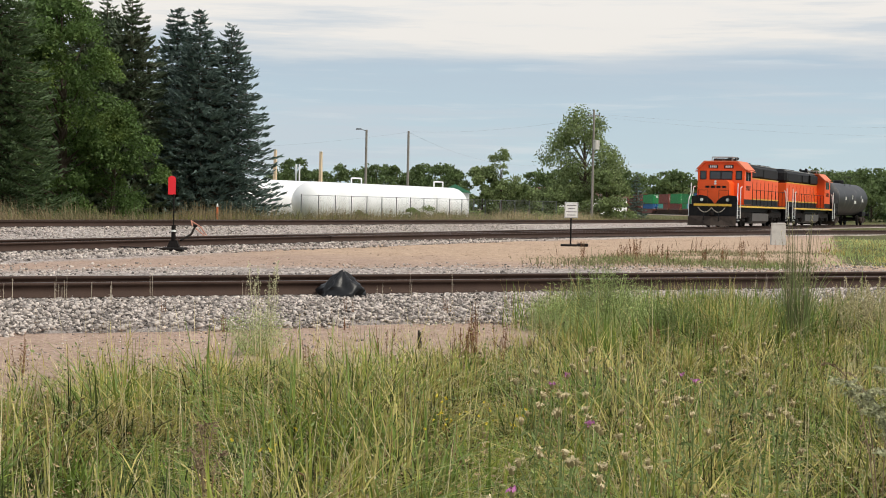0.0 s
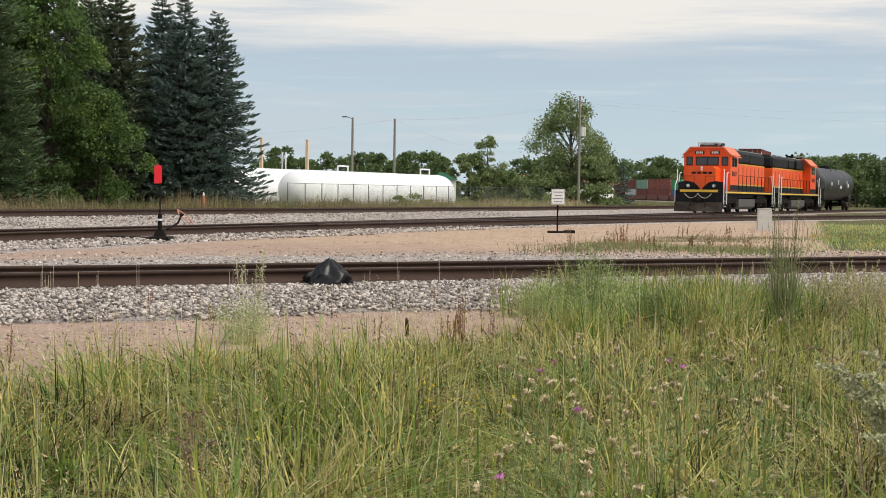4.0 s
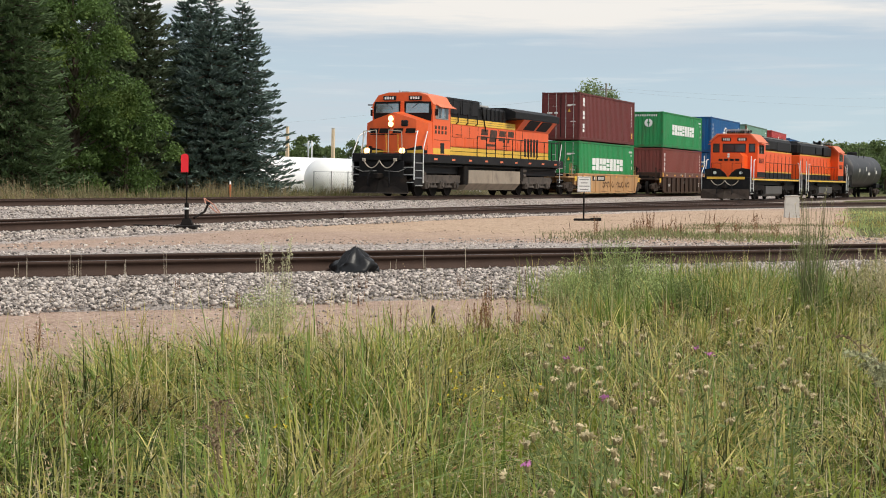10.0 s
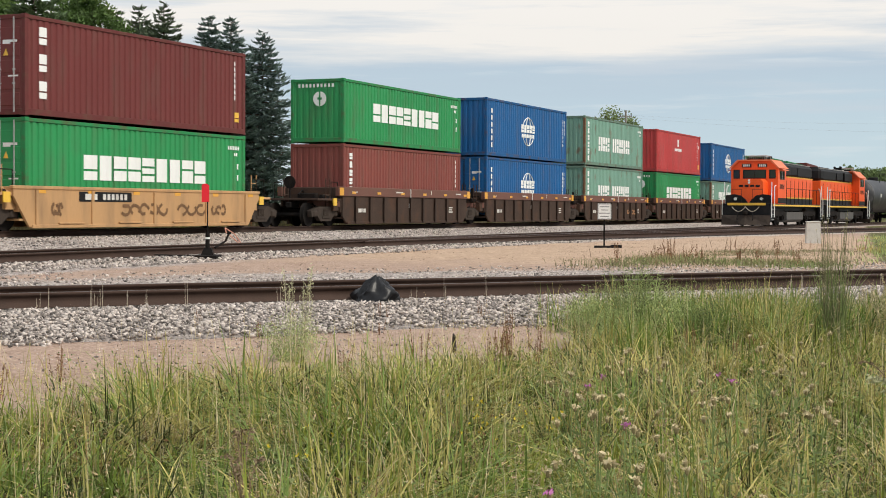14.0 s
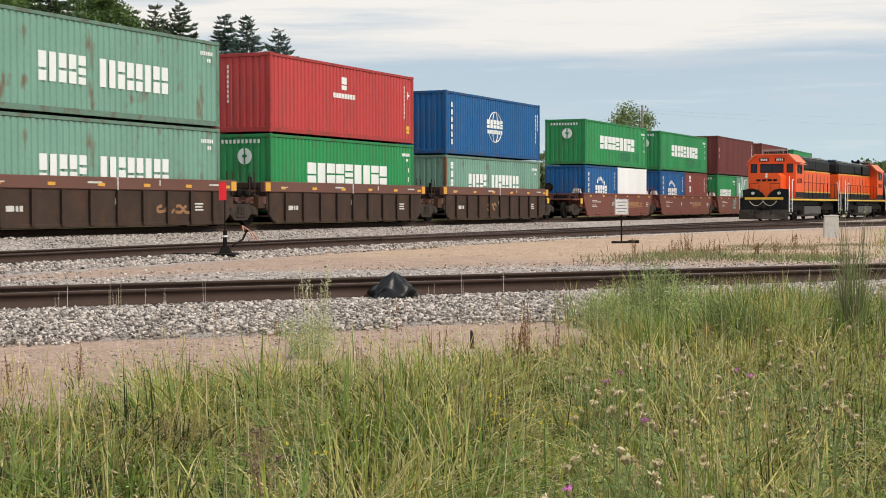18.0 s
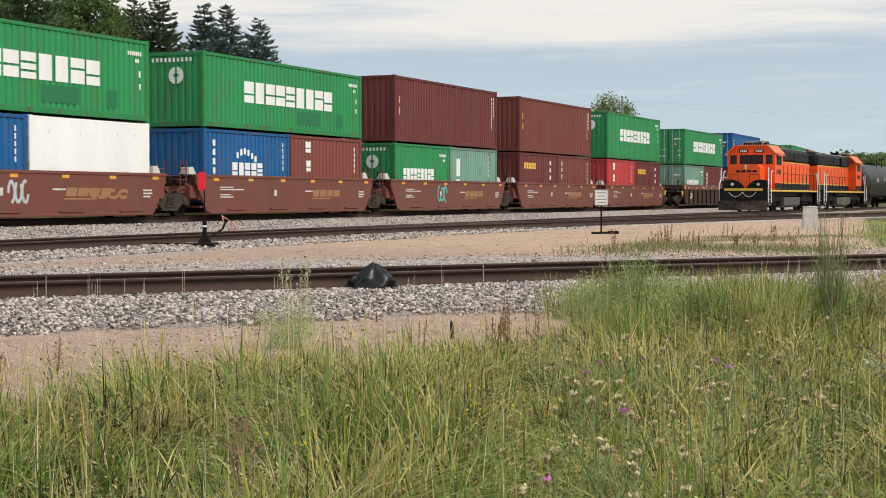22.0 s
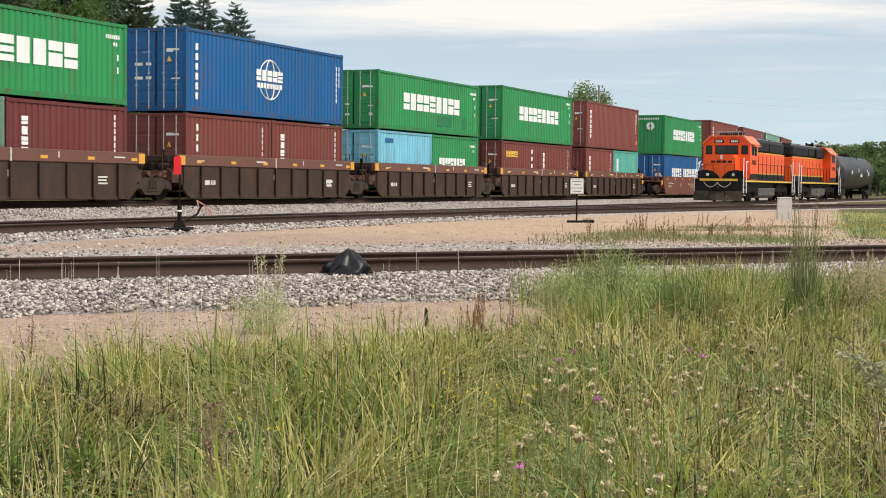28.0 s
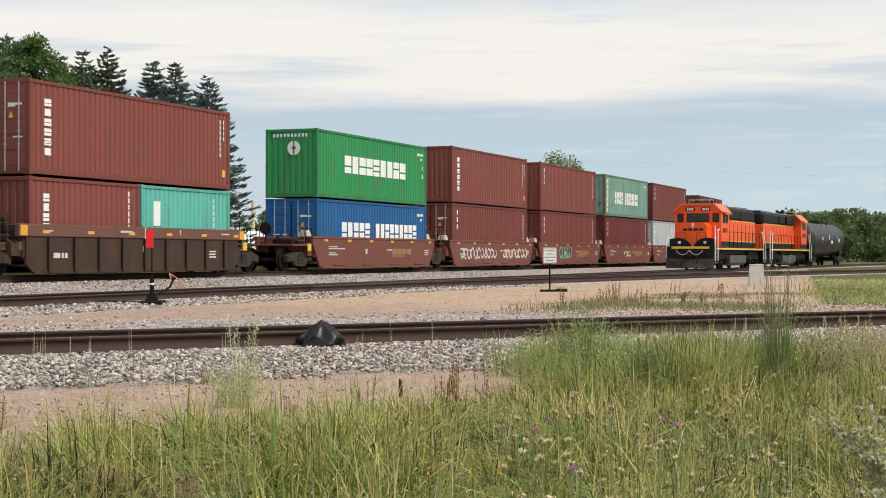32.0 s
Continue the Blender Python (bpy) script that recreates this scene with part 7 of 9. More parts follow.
def span(a, b, sag, r=0.008):
    pts = []
    for i in range(17):
        t = i / 16
        pts.append(tuple(a[k] + (b[k] - a[k]) * t - (sag * 4 * t * (1 - t) if k == 2 else 0) for k in range(3)))
    P = np.array(pts)
    ring = np.array([(0, r, 0), (r, 0, 0), (0, -r, 0), (0, 0, r)])
    v = (P[:, None] + ring[None]).reshape(-1, 3)
    f = [(i * 4 + j, i * 4 + (j + 1) % 4, i * 4 + 4 + (j + 1) % 4, i * 4 + 4 + j) for i in range(len(pts) - 1) for j in range(4)]
    th = raw("power_line", v, f, M_WIRE)
    tagged(th, "thin sagging grey overhead wire", "wire", group="overhead wires")


span((128.0, 74.0, 6.8), (137.6, 59.8, 8.75), 0.25)
span((137.6, 59.8, 8.75), (160.0, 54.2, 6.3), 0.9)
span((137.6, 59.8, 8.8), (134.1, 40.1, 10.0), 0.5)
span((134.1, 40.1, 10.0), (190.0, -8.0, 12.0), 1.4)
span((134.1, 40.1, 10.2), (190.0, -8.0, 13.2), 1.2)
for x, y, top in ((106.2, 57.4, 5.7), (107.5, 54.1, 5.6)):
    z = float(ground_z(x, y))
    th = thing("bollard_post", "tall pale ochre steel loading post", "post", pose(x, y, z))
    part("column", Mesh().hexa([(-0.15, -0.15, 0), (0.15, -0.15, 0), (0.15, 0.15, 0), (-0.15, 0.15, 0), (-0.09, -0.09, top - z), (0.09, -0.09, top - z), (0.09, 0.09, top - z), (-0.09, 0.09, top - z)]), M_YCOL, th)
    part("cap", Mesh().box(-0.11, 0.11, -0.11, 0.11, top - z, top - z + 0.08, 0.02), M_CONC, th)
z = float(ground_z(105, 54.7))
vent = thing("vent_pipe", "thin pair of white vent pipes", "pipe", pose(105.1, 54.7, z))
part("pipe", Mesh().rod((0, 0, 0), (0, 0, 4.3), 0.06, 8), M_TANKW, vent)
part("pipe", Mesh().rod((0.1, 0.35, 0), (0.1, 0.35, 4.3), 0.06, 8), M_TANKW, vent)
marker = thing("marker_post", "small orange plastic line marker in the weeds", "marker", pose(57.6, 33.9, float(ground_z(57.6, 33.9))))
part("stake", Mesh().rod((0, 0, 0), (0, 0, 0.95), 0.05, 8), mat("faded_orange_plastic", (0.62, 0.17, 0.06), 0.6), marker)
part("cap", Mesh().rod((0, 0, 0.95), (0, 0, 1.1), 0.055, 8, 0.02), M_WHITE, marker)
for i, (x, y, s) in enumerate(((118.5, 42.2, 0.5), (119.8, 41.4, 0.7), (121.0, 41.0, 0.55), (116.5, 42.6, 0.4))):
    rk = Mesh()
    rngb = np.random.default_rng(i)
    rk.lathe([(-0.2, 0.3)] + [(0.9 * math.sin(q) , 0.9 * math.cos(q) * rngb.uniform(0.85, 1.1)) for q in np.linspace(0.05, 1.45, 5)], 10, "z")
    b_ = part("boulder", rk, M_CONC, at=pose(x, y, float(ground_z(x, y)), 0, 0, 40 * i) @ Matrix.Scale(s, 4))
    tagged(b_, "pale limestone boulder beside the fence", "rock", group="pale boulders")
# ---------------------------------------------------------------- things beside the tracks
M_FLAG = mat("red_target_paint", (0.72, 0.018, 0.03), 0.45, 0, 0.04, 3, 20, 0.03)
M_BAG = mat("black_plastic_film", (0.010, 0.010, 0.011), 0.38, 0, 0.1, 3, 20, 0.1, spec=0.32)
M_INK = mat("faded_black_ink", (0.20, 0.20, 0.20), 0.8, 0, 0.2, 8, 40, 0.0)
M_PINK = mat("pinkish_cable", (0.55, 0.25, 0.17), 0.6, 0, 0.1, 5, 30, 0.0)


def switch_stand(x, y):
    z = float(ground_z(x, y)) + 0.06
    th = thing("switch_stand", "low switch stand with a tall red target on a dark rod", "switch stand", pose(x, y, z, 0, 0, 25))
    part("base_plate", Mesh().box(-0.45, 0.45, -0.25, 0.25, -0.04, 0.04, 0.015), M_STEEL, th)
    part("gear_box", Mesh().hexa([(-0.14, -0.14, 0.04), (0.2, -0.14, 0.04), (0.2, 0.14, 0.04), (-0.14, 0.14, 0.04), (-0.08, -0.08, 0.2), (0.06, -0.08, 0.2), (0.06, 0.08, 0.2), (-0.08, 0.08, 0.2)]), M_STEEL, th)
    part("throw_lever", Mesh().pipe([(0.1, -0.15, 0.2), (0.42, -0.35, 0.34), (0.56, -0.42, 0.52)], 0.025, 8).box(0.52, 0.62, -0.47, -0.37, 0.5, 0.56, 0.02), M_STEEL, th)
    part("spindle", Mesh().rod((-0.05, 0, 0.2), (-0.05, 0, 0.55), 0.05, 10).rod((-0.05, 0, 0.5), (-0.05, 0, 1.25), 0.015, 8), M_STEEL, th)
    part("collar", Mesh().rod((-0.05, 0, 0.40), (-0.05, 0, 0.44), 0.056, 10), M_WHITE, th)
    tg = part("target", Mesh().prism([(-0.14, 1.24), (0.03, 1.24), (0.03, 1.62), (-0.02, 1.66), (-0.09, 1.66), (-0.14, 1.62)], -0.006, 0.006, "y"), M_FLAG, th, "bright red target plate", at=pose(0, 0, 0, 0, 0, -84))
    part("connecting_rod", Mesh().rod((0.0, 0.2, 0.0), (0.0, 1.3, 0.02), 0.03, 8), M_STEEL, th)


switch_stand(30.12, 18.85)
cable = thing("loose_cable", "loop of loose pinkish cable rising from the ballast", "cable", pose(37.0, 22.6, float(ground_z(37.0, 22.6))))
part("loop", Mesh().pipe([(0.25, -0.45, 0.1), (0.1, -0.25, 0.45), (0.0, 0.0, 0.62), (-0.1, -0.1, 0.5), (0.2, -0.6, 0.0)], 0.018, 6), M_PINK, cable)


def sign(x, y):
    z = float(ground_z(x, y))
    th = thing("warning_sign", "small white warning sign with black lines on a dark post", "sign", pose(x, y, z, 0, 0, -68))
    part("post", Mesh().rod((0, 0.03, 0), (0, 0.03, 1.3), 0.026, 8), M_STEEL, th)
    part("base", Mesh().box(-0.3, 0.3, -0.15, 0.25, -0.02, 0.06, 0.02).box(0.2, 0.55, -0.05, 0.1, -0.02, 0.09, 0.02), M_STEEL, th)
    pl = part("plate", Mesh().box(-0.21, 0.21, -0.012, 0.004, 0.88, 1.37, 0.01), M_WHITE, th, "white sign plate")
    part("border", Mesh().box(-0.2, 0.2, -0.016, -0.011, 1.345, 1.355).box(-0.2, 0.2, -0.016, -0.011, 0.895, 0.905).box(-0.2, -0.19, -0.016, -0.011, 0.9, 1.35).box(0.19, 0.2, -0.016, -0.011, 0.9, 1.35), M_INK, pl)
    for k, w_ in enumerate((0.30, 0.22, 0.33, 0.26)):
        part("text_bar", Mesh().box(-w_ / 2, w_ / 2, -0.016, -0.011, 1.26 - k * 0.1, 1.285 - k * 0.1), M_INK, pl)


sign(46.1, 14.45)
bx = thing("junction_box", "short white concrete utility marker box, weathered", "utility box", pose(57.4, 10.0, float(ground_z(57.4, 10.0)), 0, 0, -72))
part("body", Mesh().hexa([(-0.27, -0.2, -0.05), (0.27, -0.2, -0.05), (0.27, 0.2, -0.05), (-0.27, 0.2, -0.05), (-0.24, -0.17, 0.76), (0.24, -0.17, 0.76), (0.24, 0.17, 0.76), (-0.24, 0.17, 0.76)]), M_CONC, bx)
part("lid", Mesh().box(-0.26, 0.26, -0.19, 0.19, 0.76, 0.80, 0.015), M_CONC, bx)


def bag(x, y):
    """A half-full rubbish bag slumped against the rail: creased film drawn up to a knot."""
    nu, nv = 34, 13
    v, f = [], []
    for j in range(nv):
        t = j / (nv - 1)
        for i in range(nu):
            a = 2 * math.pi * i / nu
            c, s_ = math.cos(a), math.sin(a)
            body = (0.31 * (1 - t) ** 0.82 + 0.018) * (1.0 if t > 0.12 else 0.88 + 1.0 * t)
            # pleats run from the knot down, and bulges where the contents press
            pleat = abs(math.sin(3.5 * a + 0.9 + 0.8 * t)) * 0.30 * t * (1 - t * 0.4)
            bulge = 0.44 * noise.noise((c * 1.7 + 3.1, s_ * 1.7, t * 2.3)) + 0.22 * noise.noise((c * 4.0, s_ * 5.0 + 2.0, t * 6.0))
            r = body * (1 - pleat + bulge)
            v.append((c * r * 1.02 + 0.04 * t, s_ * r * 0.72, 0.30 * t ** 0.9 + 0.05 * noise.noise((c * 2.4, s_ * 2.4 + 7.0, t * 3)) * (1 if t > 0.1 else t * 10)))
    for j in range(nv - 1):
        for i in range(nu):
            k = (i + 1) % nu
            f.append((j * nu + i, j * nu + k, (j + 1) * nu + k, (j + 1) * nu + i))
    ob = raw("rubbish_bag", v, f, M_BAG)
    ob.matrix_world = pose(x, y, 0.40, 0, 0, -64) @ Matrix.Scale(1.08, 4)
    tagged(ob, "black plastic rubbish bag slumped against the near rail", "rubbish bag")


bag(17.36, 8.44)
st = part("wooden_stub", Mesh().hexa([(-0.02, -0.02, 0), (0.02, -0.02, 0), (0.02, 0.02, 0), (-0.02, 0.02, 0), (-0.012, -0.01, 0.16), (0.014, -0.01, 0.16), (0.012, 0.012, 0.19), (-0.012, 0.012, 0.18)]), M_TIE, at=pose(13.4, 5.67, float(ground_z(13.4, 5.67)) - 0.02))
tagged(st, "short dark wooden stake at the grass edge", "stake")
pk = part("board", Mesh().box(-0.36, 0.36, -0.08, 0.08, 0, 0.035, 0.006), M_WHITE, at=pose(30.0, 21.0, ZS - 0.16, 0, 0, 8))
tagged(pk, "pale weathered board lying on the siding's ties", "board")
for i, (x, y, r_) in enumerate(((64.0, 18.6, 10), (66.5, 18.9, 60), (84.0, 17.6, 20), (88.0, 17.4, 0), (79.0, 19.4, 40), (53.5, 19.5, 15))):
    lt = part("litter", Mesh().box(-0.18, 0.18, -0.12, 0.12, 0, 0.10, 0.02), M_WHITE, at=pose(x, y, ZS - 0.19, 0, 0, r_))
    tagged(lt, "scrap of pale rubbish lying between the rails", "litter", group="scraps between the rails")


# ---------------------------------------------------------------- loose stones
def stones(name, centres, size, label, seed, material):
    rng = np.random.default_rng(seed)
    n = len(centres)
    oct_ = np.array([(1, 0, 0), (0, 1, 0), (-1, 0, 0), (0, -1, 0), (0, 0, 1), (0, 0, -1)], float) * 1.1
    v = oct_[None] + rng.uniform(-0.40, 0.40, (n, 6, 3))
    v = v * rng.uniform(0.55, 1.25, (n, 1, 3))
    q = rng.normal(size=(n, 4))
    q /= np.linalg.norm(q, axis=1, keepdims=True)
    w, x, y, z = q.T
    R = np.stack([1 - 2 * (y * y + z * z), 2 * (x * y - z * w), 2 * (x * z + y * w), 2 * (x * y + z * w), 1 - 2 * (x * x + z * z), 2 * (y * z - x * w), 2 * (x * z - y * w), 2 * (y * z + x * w), 1 - 2 * (x * x + y * y)], -1).reshape(n, 3, 3)
    v = np.einsum("nij,nkj->nki", R, v) * (size * (0.45 + 1.25 * rng.uniform(size=n) ** 1.6))[:, None, None] + np.asarray(centres)[:, None]
    v[:, :, 2] = np.asarray(centres)[:, None, 2] + (v[:, :, 2] - np.asarray(centres)[:, None, 2]) * 0.72
    face = np.array([(0, 1, 4), (1, 2, 4), (2, 3, 4), (3, 0, 4), (1, 0, 5), (2, 1, 5), (3, 2, 5), (0, 3, 5)])
    f = (face[None] + 6 * np.arange(n)[:, None, None]).reshape(-1, 3)
    ob = raw(name, v.reshape(-1, 3), f, material)
    return tagged(ob, label, "gravel", kind="stuff")


srng = np.random.default_rng(9)


def spur_xy(n, s):
    return n * 0.606 + s * math.cos(SPUR_A), n * 0.7955 + s * math.sin(SPUR_A)


def bed_z(n):
    return np.interp(n - SPUR_N, [-3.6, -3.1, -1.7, 1.6, 2.3, 5], [0.22, 0.27, ZN - 0.205, ZN - 0.205, 0.38, 0.40])


N1 = 42000
n_, s_ = srng.uniform(14.7, 17.6, N1), srng.uniform(2.6, 19.5, N1)
keep = srng.uniform(size=N1) < ss(14.75, 15.25, n_ + 0.12 * np.sin(s_ * 2.1) + 0.08 * np.sin(s_ * 5.3)) + 0.03
n_, s_ = n_[keep], s_[keep]
x_, y_ = spur_xy(n_, s_)
stones("ballast_stones", np.stack([x_, y_, bed_z(n_) + srng.uniform(0.0, 0.03, len(n_))], -1), 0.0215, "loose grey and white crushed ballast stones on the near shoulder", 3, M_STONE)
N2 = 24000
n_, s_ = srng.uniform(19.2, 27.0, N2), srng.uniform(-2.0, 34.0, N2)
keep = srng.uniform(size=N2) < (1 - ss(20.5, 27, n_)) * 0.9 + 0.12
n_, s_ = n_[keep], s_[keep]
x_, y_ = spur_xy(n_, s_)
keep = y_ < 18.8
x_, y_, n_ = x_[keep], y_[keep], n_[keep]
stones("gravel_stones", np.stack([x_, y_, np.maximum(ground_z(x_, y_), bed_z(n_)) + 0.008], -1), 0.021, "scattered gravel beyond the near spur", 4, M_STONE)
N3 = 20000
x_ = 22 + 56 * srng.uniform(size=N3) ** 1.25
y_ = srng.uniform(22.6, 28.5, N3)
zb = np.maximum(np.interp(y_ - YM, [-3.6, -2.1, 0], [0.36, ZM - 0.20, ZM - 0.20]), ground_z(x_, y_))
stones("main_line_stones", np.stack([x_, y_, zb + 0.010], -1), 0.030, "grey crushed stones on the main line's bank", 5, M_STONE)
N4 = 6000
x_ = srng.uniform(20, 60, N4)
y_ = srng.uniform(17.6, 19.8, N4)
stones("siding_stones", np.stack([x_, y_, np.interp(y_ - YS, [-3.2, -2.2, -1.7, 0], [0.42, 0.42, ZS - 0.19, ZS - 0.19]) + 0.01], -1), 0.032, "pale gravel at the siding's edge", 6, M_STONE)
N5 = 3200
n_, s_ = srng.uniform(12.6, 15.0, N5), srng.uniform(-1.0, 20.0, N5)
x_, y_ = spur_xy(n_, s_)
stones("dirt_pebbles", np.stack([x_, y_, ground_z(x_, y_) + 0.002], -1), 0.010, "small pebbles on the dirt strip", 7, M_STONE)
N6 = 4500
x_ = srng.uniform(22, 62, N6)
y_ = srng.uniform(7, 18.2, N6)
keep = spur_n(x_, y_) > 21.5
x_, y_ = x_[keep], y_[keep]
stones("sand_pebbles", np.stack([x_, y_, ground_z(x_, y_) + 0.002], -1), 0.014, "scattered pebbles on the sandy ground", 8, mat("sandy_pebble", (0.44, 0.325, 0.235), 0.9, 0, 0.15, 2, 30, 0.2, isl=0.4))
# ---------------------------------------------------------------- meadow
M_G1 = mat("green_grass", (0.255, 0.290, 0.050), 0.6, 0, 0.62, 9, 2.5, 0.0, isl=0.12, spec=0.3, trans=0.28, tint=(0.43, 0.375, 0.15), tint_amt=0.65, tint_scale=2.6)
M_G2 = mat("yellow_green_grass", (0.52, 0.445, 0.155), 0.6, 0, 0.60, 9, 2.5, 0.0, isl=0.12, spec=0.3, trans=0.28, tint=(0.26, 0.265, 0.07), tint_amt=0.7, tint_scale=1.6)
M_G3 = mat("dry_straw", (0.64, 0.545, 0.325), 0.65, 0, 0.2, 5, 25, 0.0, isl=0.35, spec=0.3, trans=0.30)
# undergrowth green taken very dark: the shade between tufts is in its colour
M_G4 = mat("gap_shade_green_grass", (0.042, 0.057, 0.016), 0.7, 0, 0.28, 5, 25, 0.0, isl=0.5, spec=0.2, trans=0.25, tint=(0.115, 0.085, 0.035), tint_amt=0.8, tint_scale=2.0)
M_G5 = mat("lush_green_grass", (0.170, 0.245, 0.048), 0.55, 0, 0.5, 9, 2.5, 0.0, isl=0.15, spec=0.35, trans=0.30)
M_G6 = mat("russet_grass", (0.30, 0.185, 0.085), 0.7, 0, 0.25, 4, 20, 0.0, isl=0.35, spec=0.2, trans=0.28)
M_SEED = mat("seed_heads", (0.46, 0.34, 0.20), 0.9, 0, 0.2, 2, 10, 0.0, isl=0.4, spec=0.1)
M_WEED = mat("feathery_weed_green", (0.385, 0.455, 0.185), 0.8, 0, 0.25, 3, 12, 0.0, isl=0.5, spec=0.2, trans=0.33)
M_WEED2 = mat("dark_willow_weed_green", (0.215, 0.270, 0.10), 0.75, 0, 0.25, 3, 12, 0.0, isl=0.45, spec=0.25, trans=0.3)
M_SAGE = mat("pale_sage", (0.56, 0.55, 0.35), 0.85, 0, 0.25, 3, 12, 0.0, isl=0.45, spec=0.2, trans=0.3)

M_TANWEED = mat("tan_feather_grass", (0.53, 0.465, 0.28), 0.85, 0, 0.25, 3, 12, 0.0, isl=0.35, spec=0.2, trans=0.3)
M_TWIG = mat("brown_dead_stalk", (0.27, 0.195, 0.125), 0.9, 0, 0.2, 3, 12, 0.0, isl=0.3, spec=0.1)
M_DOCK = mat("rusty_dock_seed", (0.20, 0.105, 0.055), 0.9, 0, 0.2, 3, 12, 0.0, isl=0.4, spec=0.1)
M_PALE = mat("bleached_stalk", (0.52, 0.45, 0.35), 0.85, 0, 0.15, 3, 12, 0.0, isl=0.3)
M_DULL = mat("dull_olive_stems", (0.22, 0.21, 0.11), 0.85, 0, 0.2, 1, 8, 0.0, isl=0.35, spec=0.2, trans=0.25)


def blades(name, x, y, h, width, lean, seed, material, label, z=None, out=None, segs=3, parent=None):
    """Bent, tapering grass blades, one strip of three faces each."""
    rng = np.random.default_rng(seed)
    n = len(x)
    z = ground_z(x, y) - 0.02 if z is None else z
    a = rng.uniform(0, 6.283, n)
    b = a + rng.normal(size=n) * 0.6 + 1.57 if out is None else out + rng.normal(size=n) * 0.5
    a = b + 1.57 + rng.normal(size=n) * 0.5
    ln = np.abs(rng.normal(size=n)) * lean
    ks = ((0, 0.8), (0.36, 1.0), (0.72, 0.7), (1.0, 0.12)) if segs == 3 else ((0, 0.9), (0.6, 0.9), (1.0, 0.15))
    q4 = 2 * len(ks)
    V = np.empty((n, q4, 3))
    for k, (t, w) in enumerate(ks):
        off = ln * h * (0.38 * t + 0.62 * t**2)
        cx, cy, cz = x + np.cos(b) * off, y + np.sin(b) * off, z + h * (t - 0.30 * np.minimum(ln, 1.4) * t**2.2)
        dx, dy = np.cos(a) * width * w / 2, np.sin(a) * width * w / 2
        V[:, 2 * k] = np.stack([cx - dx, cy - dy, cz], -1)
        V[:, 2 * k + 1] = np.stack([cx + dx, cy + dy, cz], -1)
    q = np.array([(2 * k, 2 * k + 1, 2 * k + 3, 2 * k + 2) for k in range(segs)])
    F = (q[None] + q4 * np.arange(n)[:, None, None]).reshape(-1, 4)
    me = bpy.data.meshes.new(name)
    me.vertices.add(q4 * n)
    me.vertices.foreach_set("co", V.astype(np.float32).ravel())
    me.loops.add(F.size)
    me.loops.foreach_set("vertex_index", F.astype(np.int32).ravel())
    me.polygons.add(len(F))
    me.polygons.foreach_set("loop_start", np.arange(0, F.size, 4, dtype=np.int32))
    me.update(calc_edges=True)
    me.materials.append(material)
    ob = new(name, me)
    if parent:
        ob.parent = parent
        ob["kind"] = "stuff"
        return ob
    return tagged(ob, label, "grass", kind="stuff")


grng = np.random.default_rng(21)
FWD = np.array([math.cos(radians(22.5)), math.sin(radians(22.5))])
RGT = np.array([FWD[1], -FWD[0]])


def lump(x, y, s, seed):
    """Smooth clumping between 0 and 1 over the meadow."""
    r = np.random.default_rng(seed)
    out = 0
    for k in range(6):
        ang, ph = r.uniform(0, 6.28), r.uniform(0, 6.28)
        f = (0.7 + 0.5 * k) / s
        out = out + np.sin((x * math.cos(ang) + y * math.sin(ang)) * f * 6.28 + ph) / (1 + 0.3 * k)
    return 1 / (1 + np.exp(-out * 1.2))


def meadow(n, dmin=4.4, dmax=19.0, power=1.0, more=0.0):
    """Spots on the meadow, thicker near the camera, up to its ragged edge along the dirt strip."""
    d = dmin + (dmax - dmin) * grng.uniform(size=n) ** power
    u = grng.uniform(-0.36, 0.36, n)
    x, y = d * FWD[0] + u * d * RGT[0], d * FWD[1] + u * d * RGT[1]
    nn, al = spur_n(x, y), x * math.cos(SPUR_A) + y * math.sin(SPUR_A)
    edge = 10.55 + 1.3 * lump(x, y, 2.6, 1) + 3.9 * ss(7.1, 10.9, al) - 0.80 * (1 - ss(2.5, 4.9, al)) + more
    k = nn < edge + grng.normal(size=n) * 0.25
    return x[k], y[k], (edge - nn)[k], al[k]


def sow(name, n, hmin, hmax, width, lean, seed, material, label, where=None, power=1.0, dmax=19.0, tuft=14, wide=0.045):
    """Grass in tufts: each tuft's blades spread outwards from its foot."""
    x, y, e, al = meadow(n // tuft, dmax=dmax, power=power)
    if where is not None:
        k = grng.uniform(size=len(x)) < where(x, y, al)
        x, y, e, al = x[k], y[k], e[k], al[k]
    big = 0.45 + 1.05 * grng.uniform(size=len(x)) ** 1.2
    x, y, e, big = (np.repeat(q, tuft) for q in (x, y, e, big))
    dx, dy = grng.normal(size=len(x)) * wide * big, grng.normal(size=len(x)) * wide * big
    x, y = x + dx, y + dy
    # the sward is combed in slowly turning directions
    wind, comb = 12.0 * lump(x, y, 4.5, 51) - 2.5, 0.9 * lump(x, y, 2.0, 52)
    h = big * (hmin + (hmax - hmin) * grng.uniform(size=len(x)) ** 1.1) * (0.36 + 0.98 * lump(x, y, 1.1, 5)) * (0.55 + 0.45 * np.clip(e / 1.2, 0, 1))
    return blades(name, x, y, h, width * grng.uniform(0.6, 1.4, len(x)), lean, seed, material, label, out=np.arctan2(dy / (np.abs(dx) + np.abs(dy)) + comb * np.sin(wind), dx / (np.abs(dx) + np.abs(dy)) + comb * np.cos(wind)))


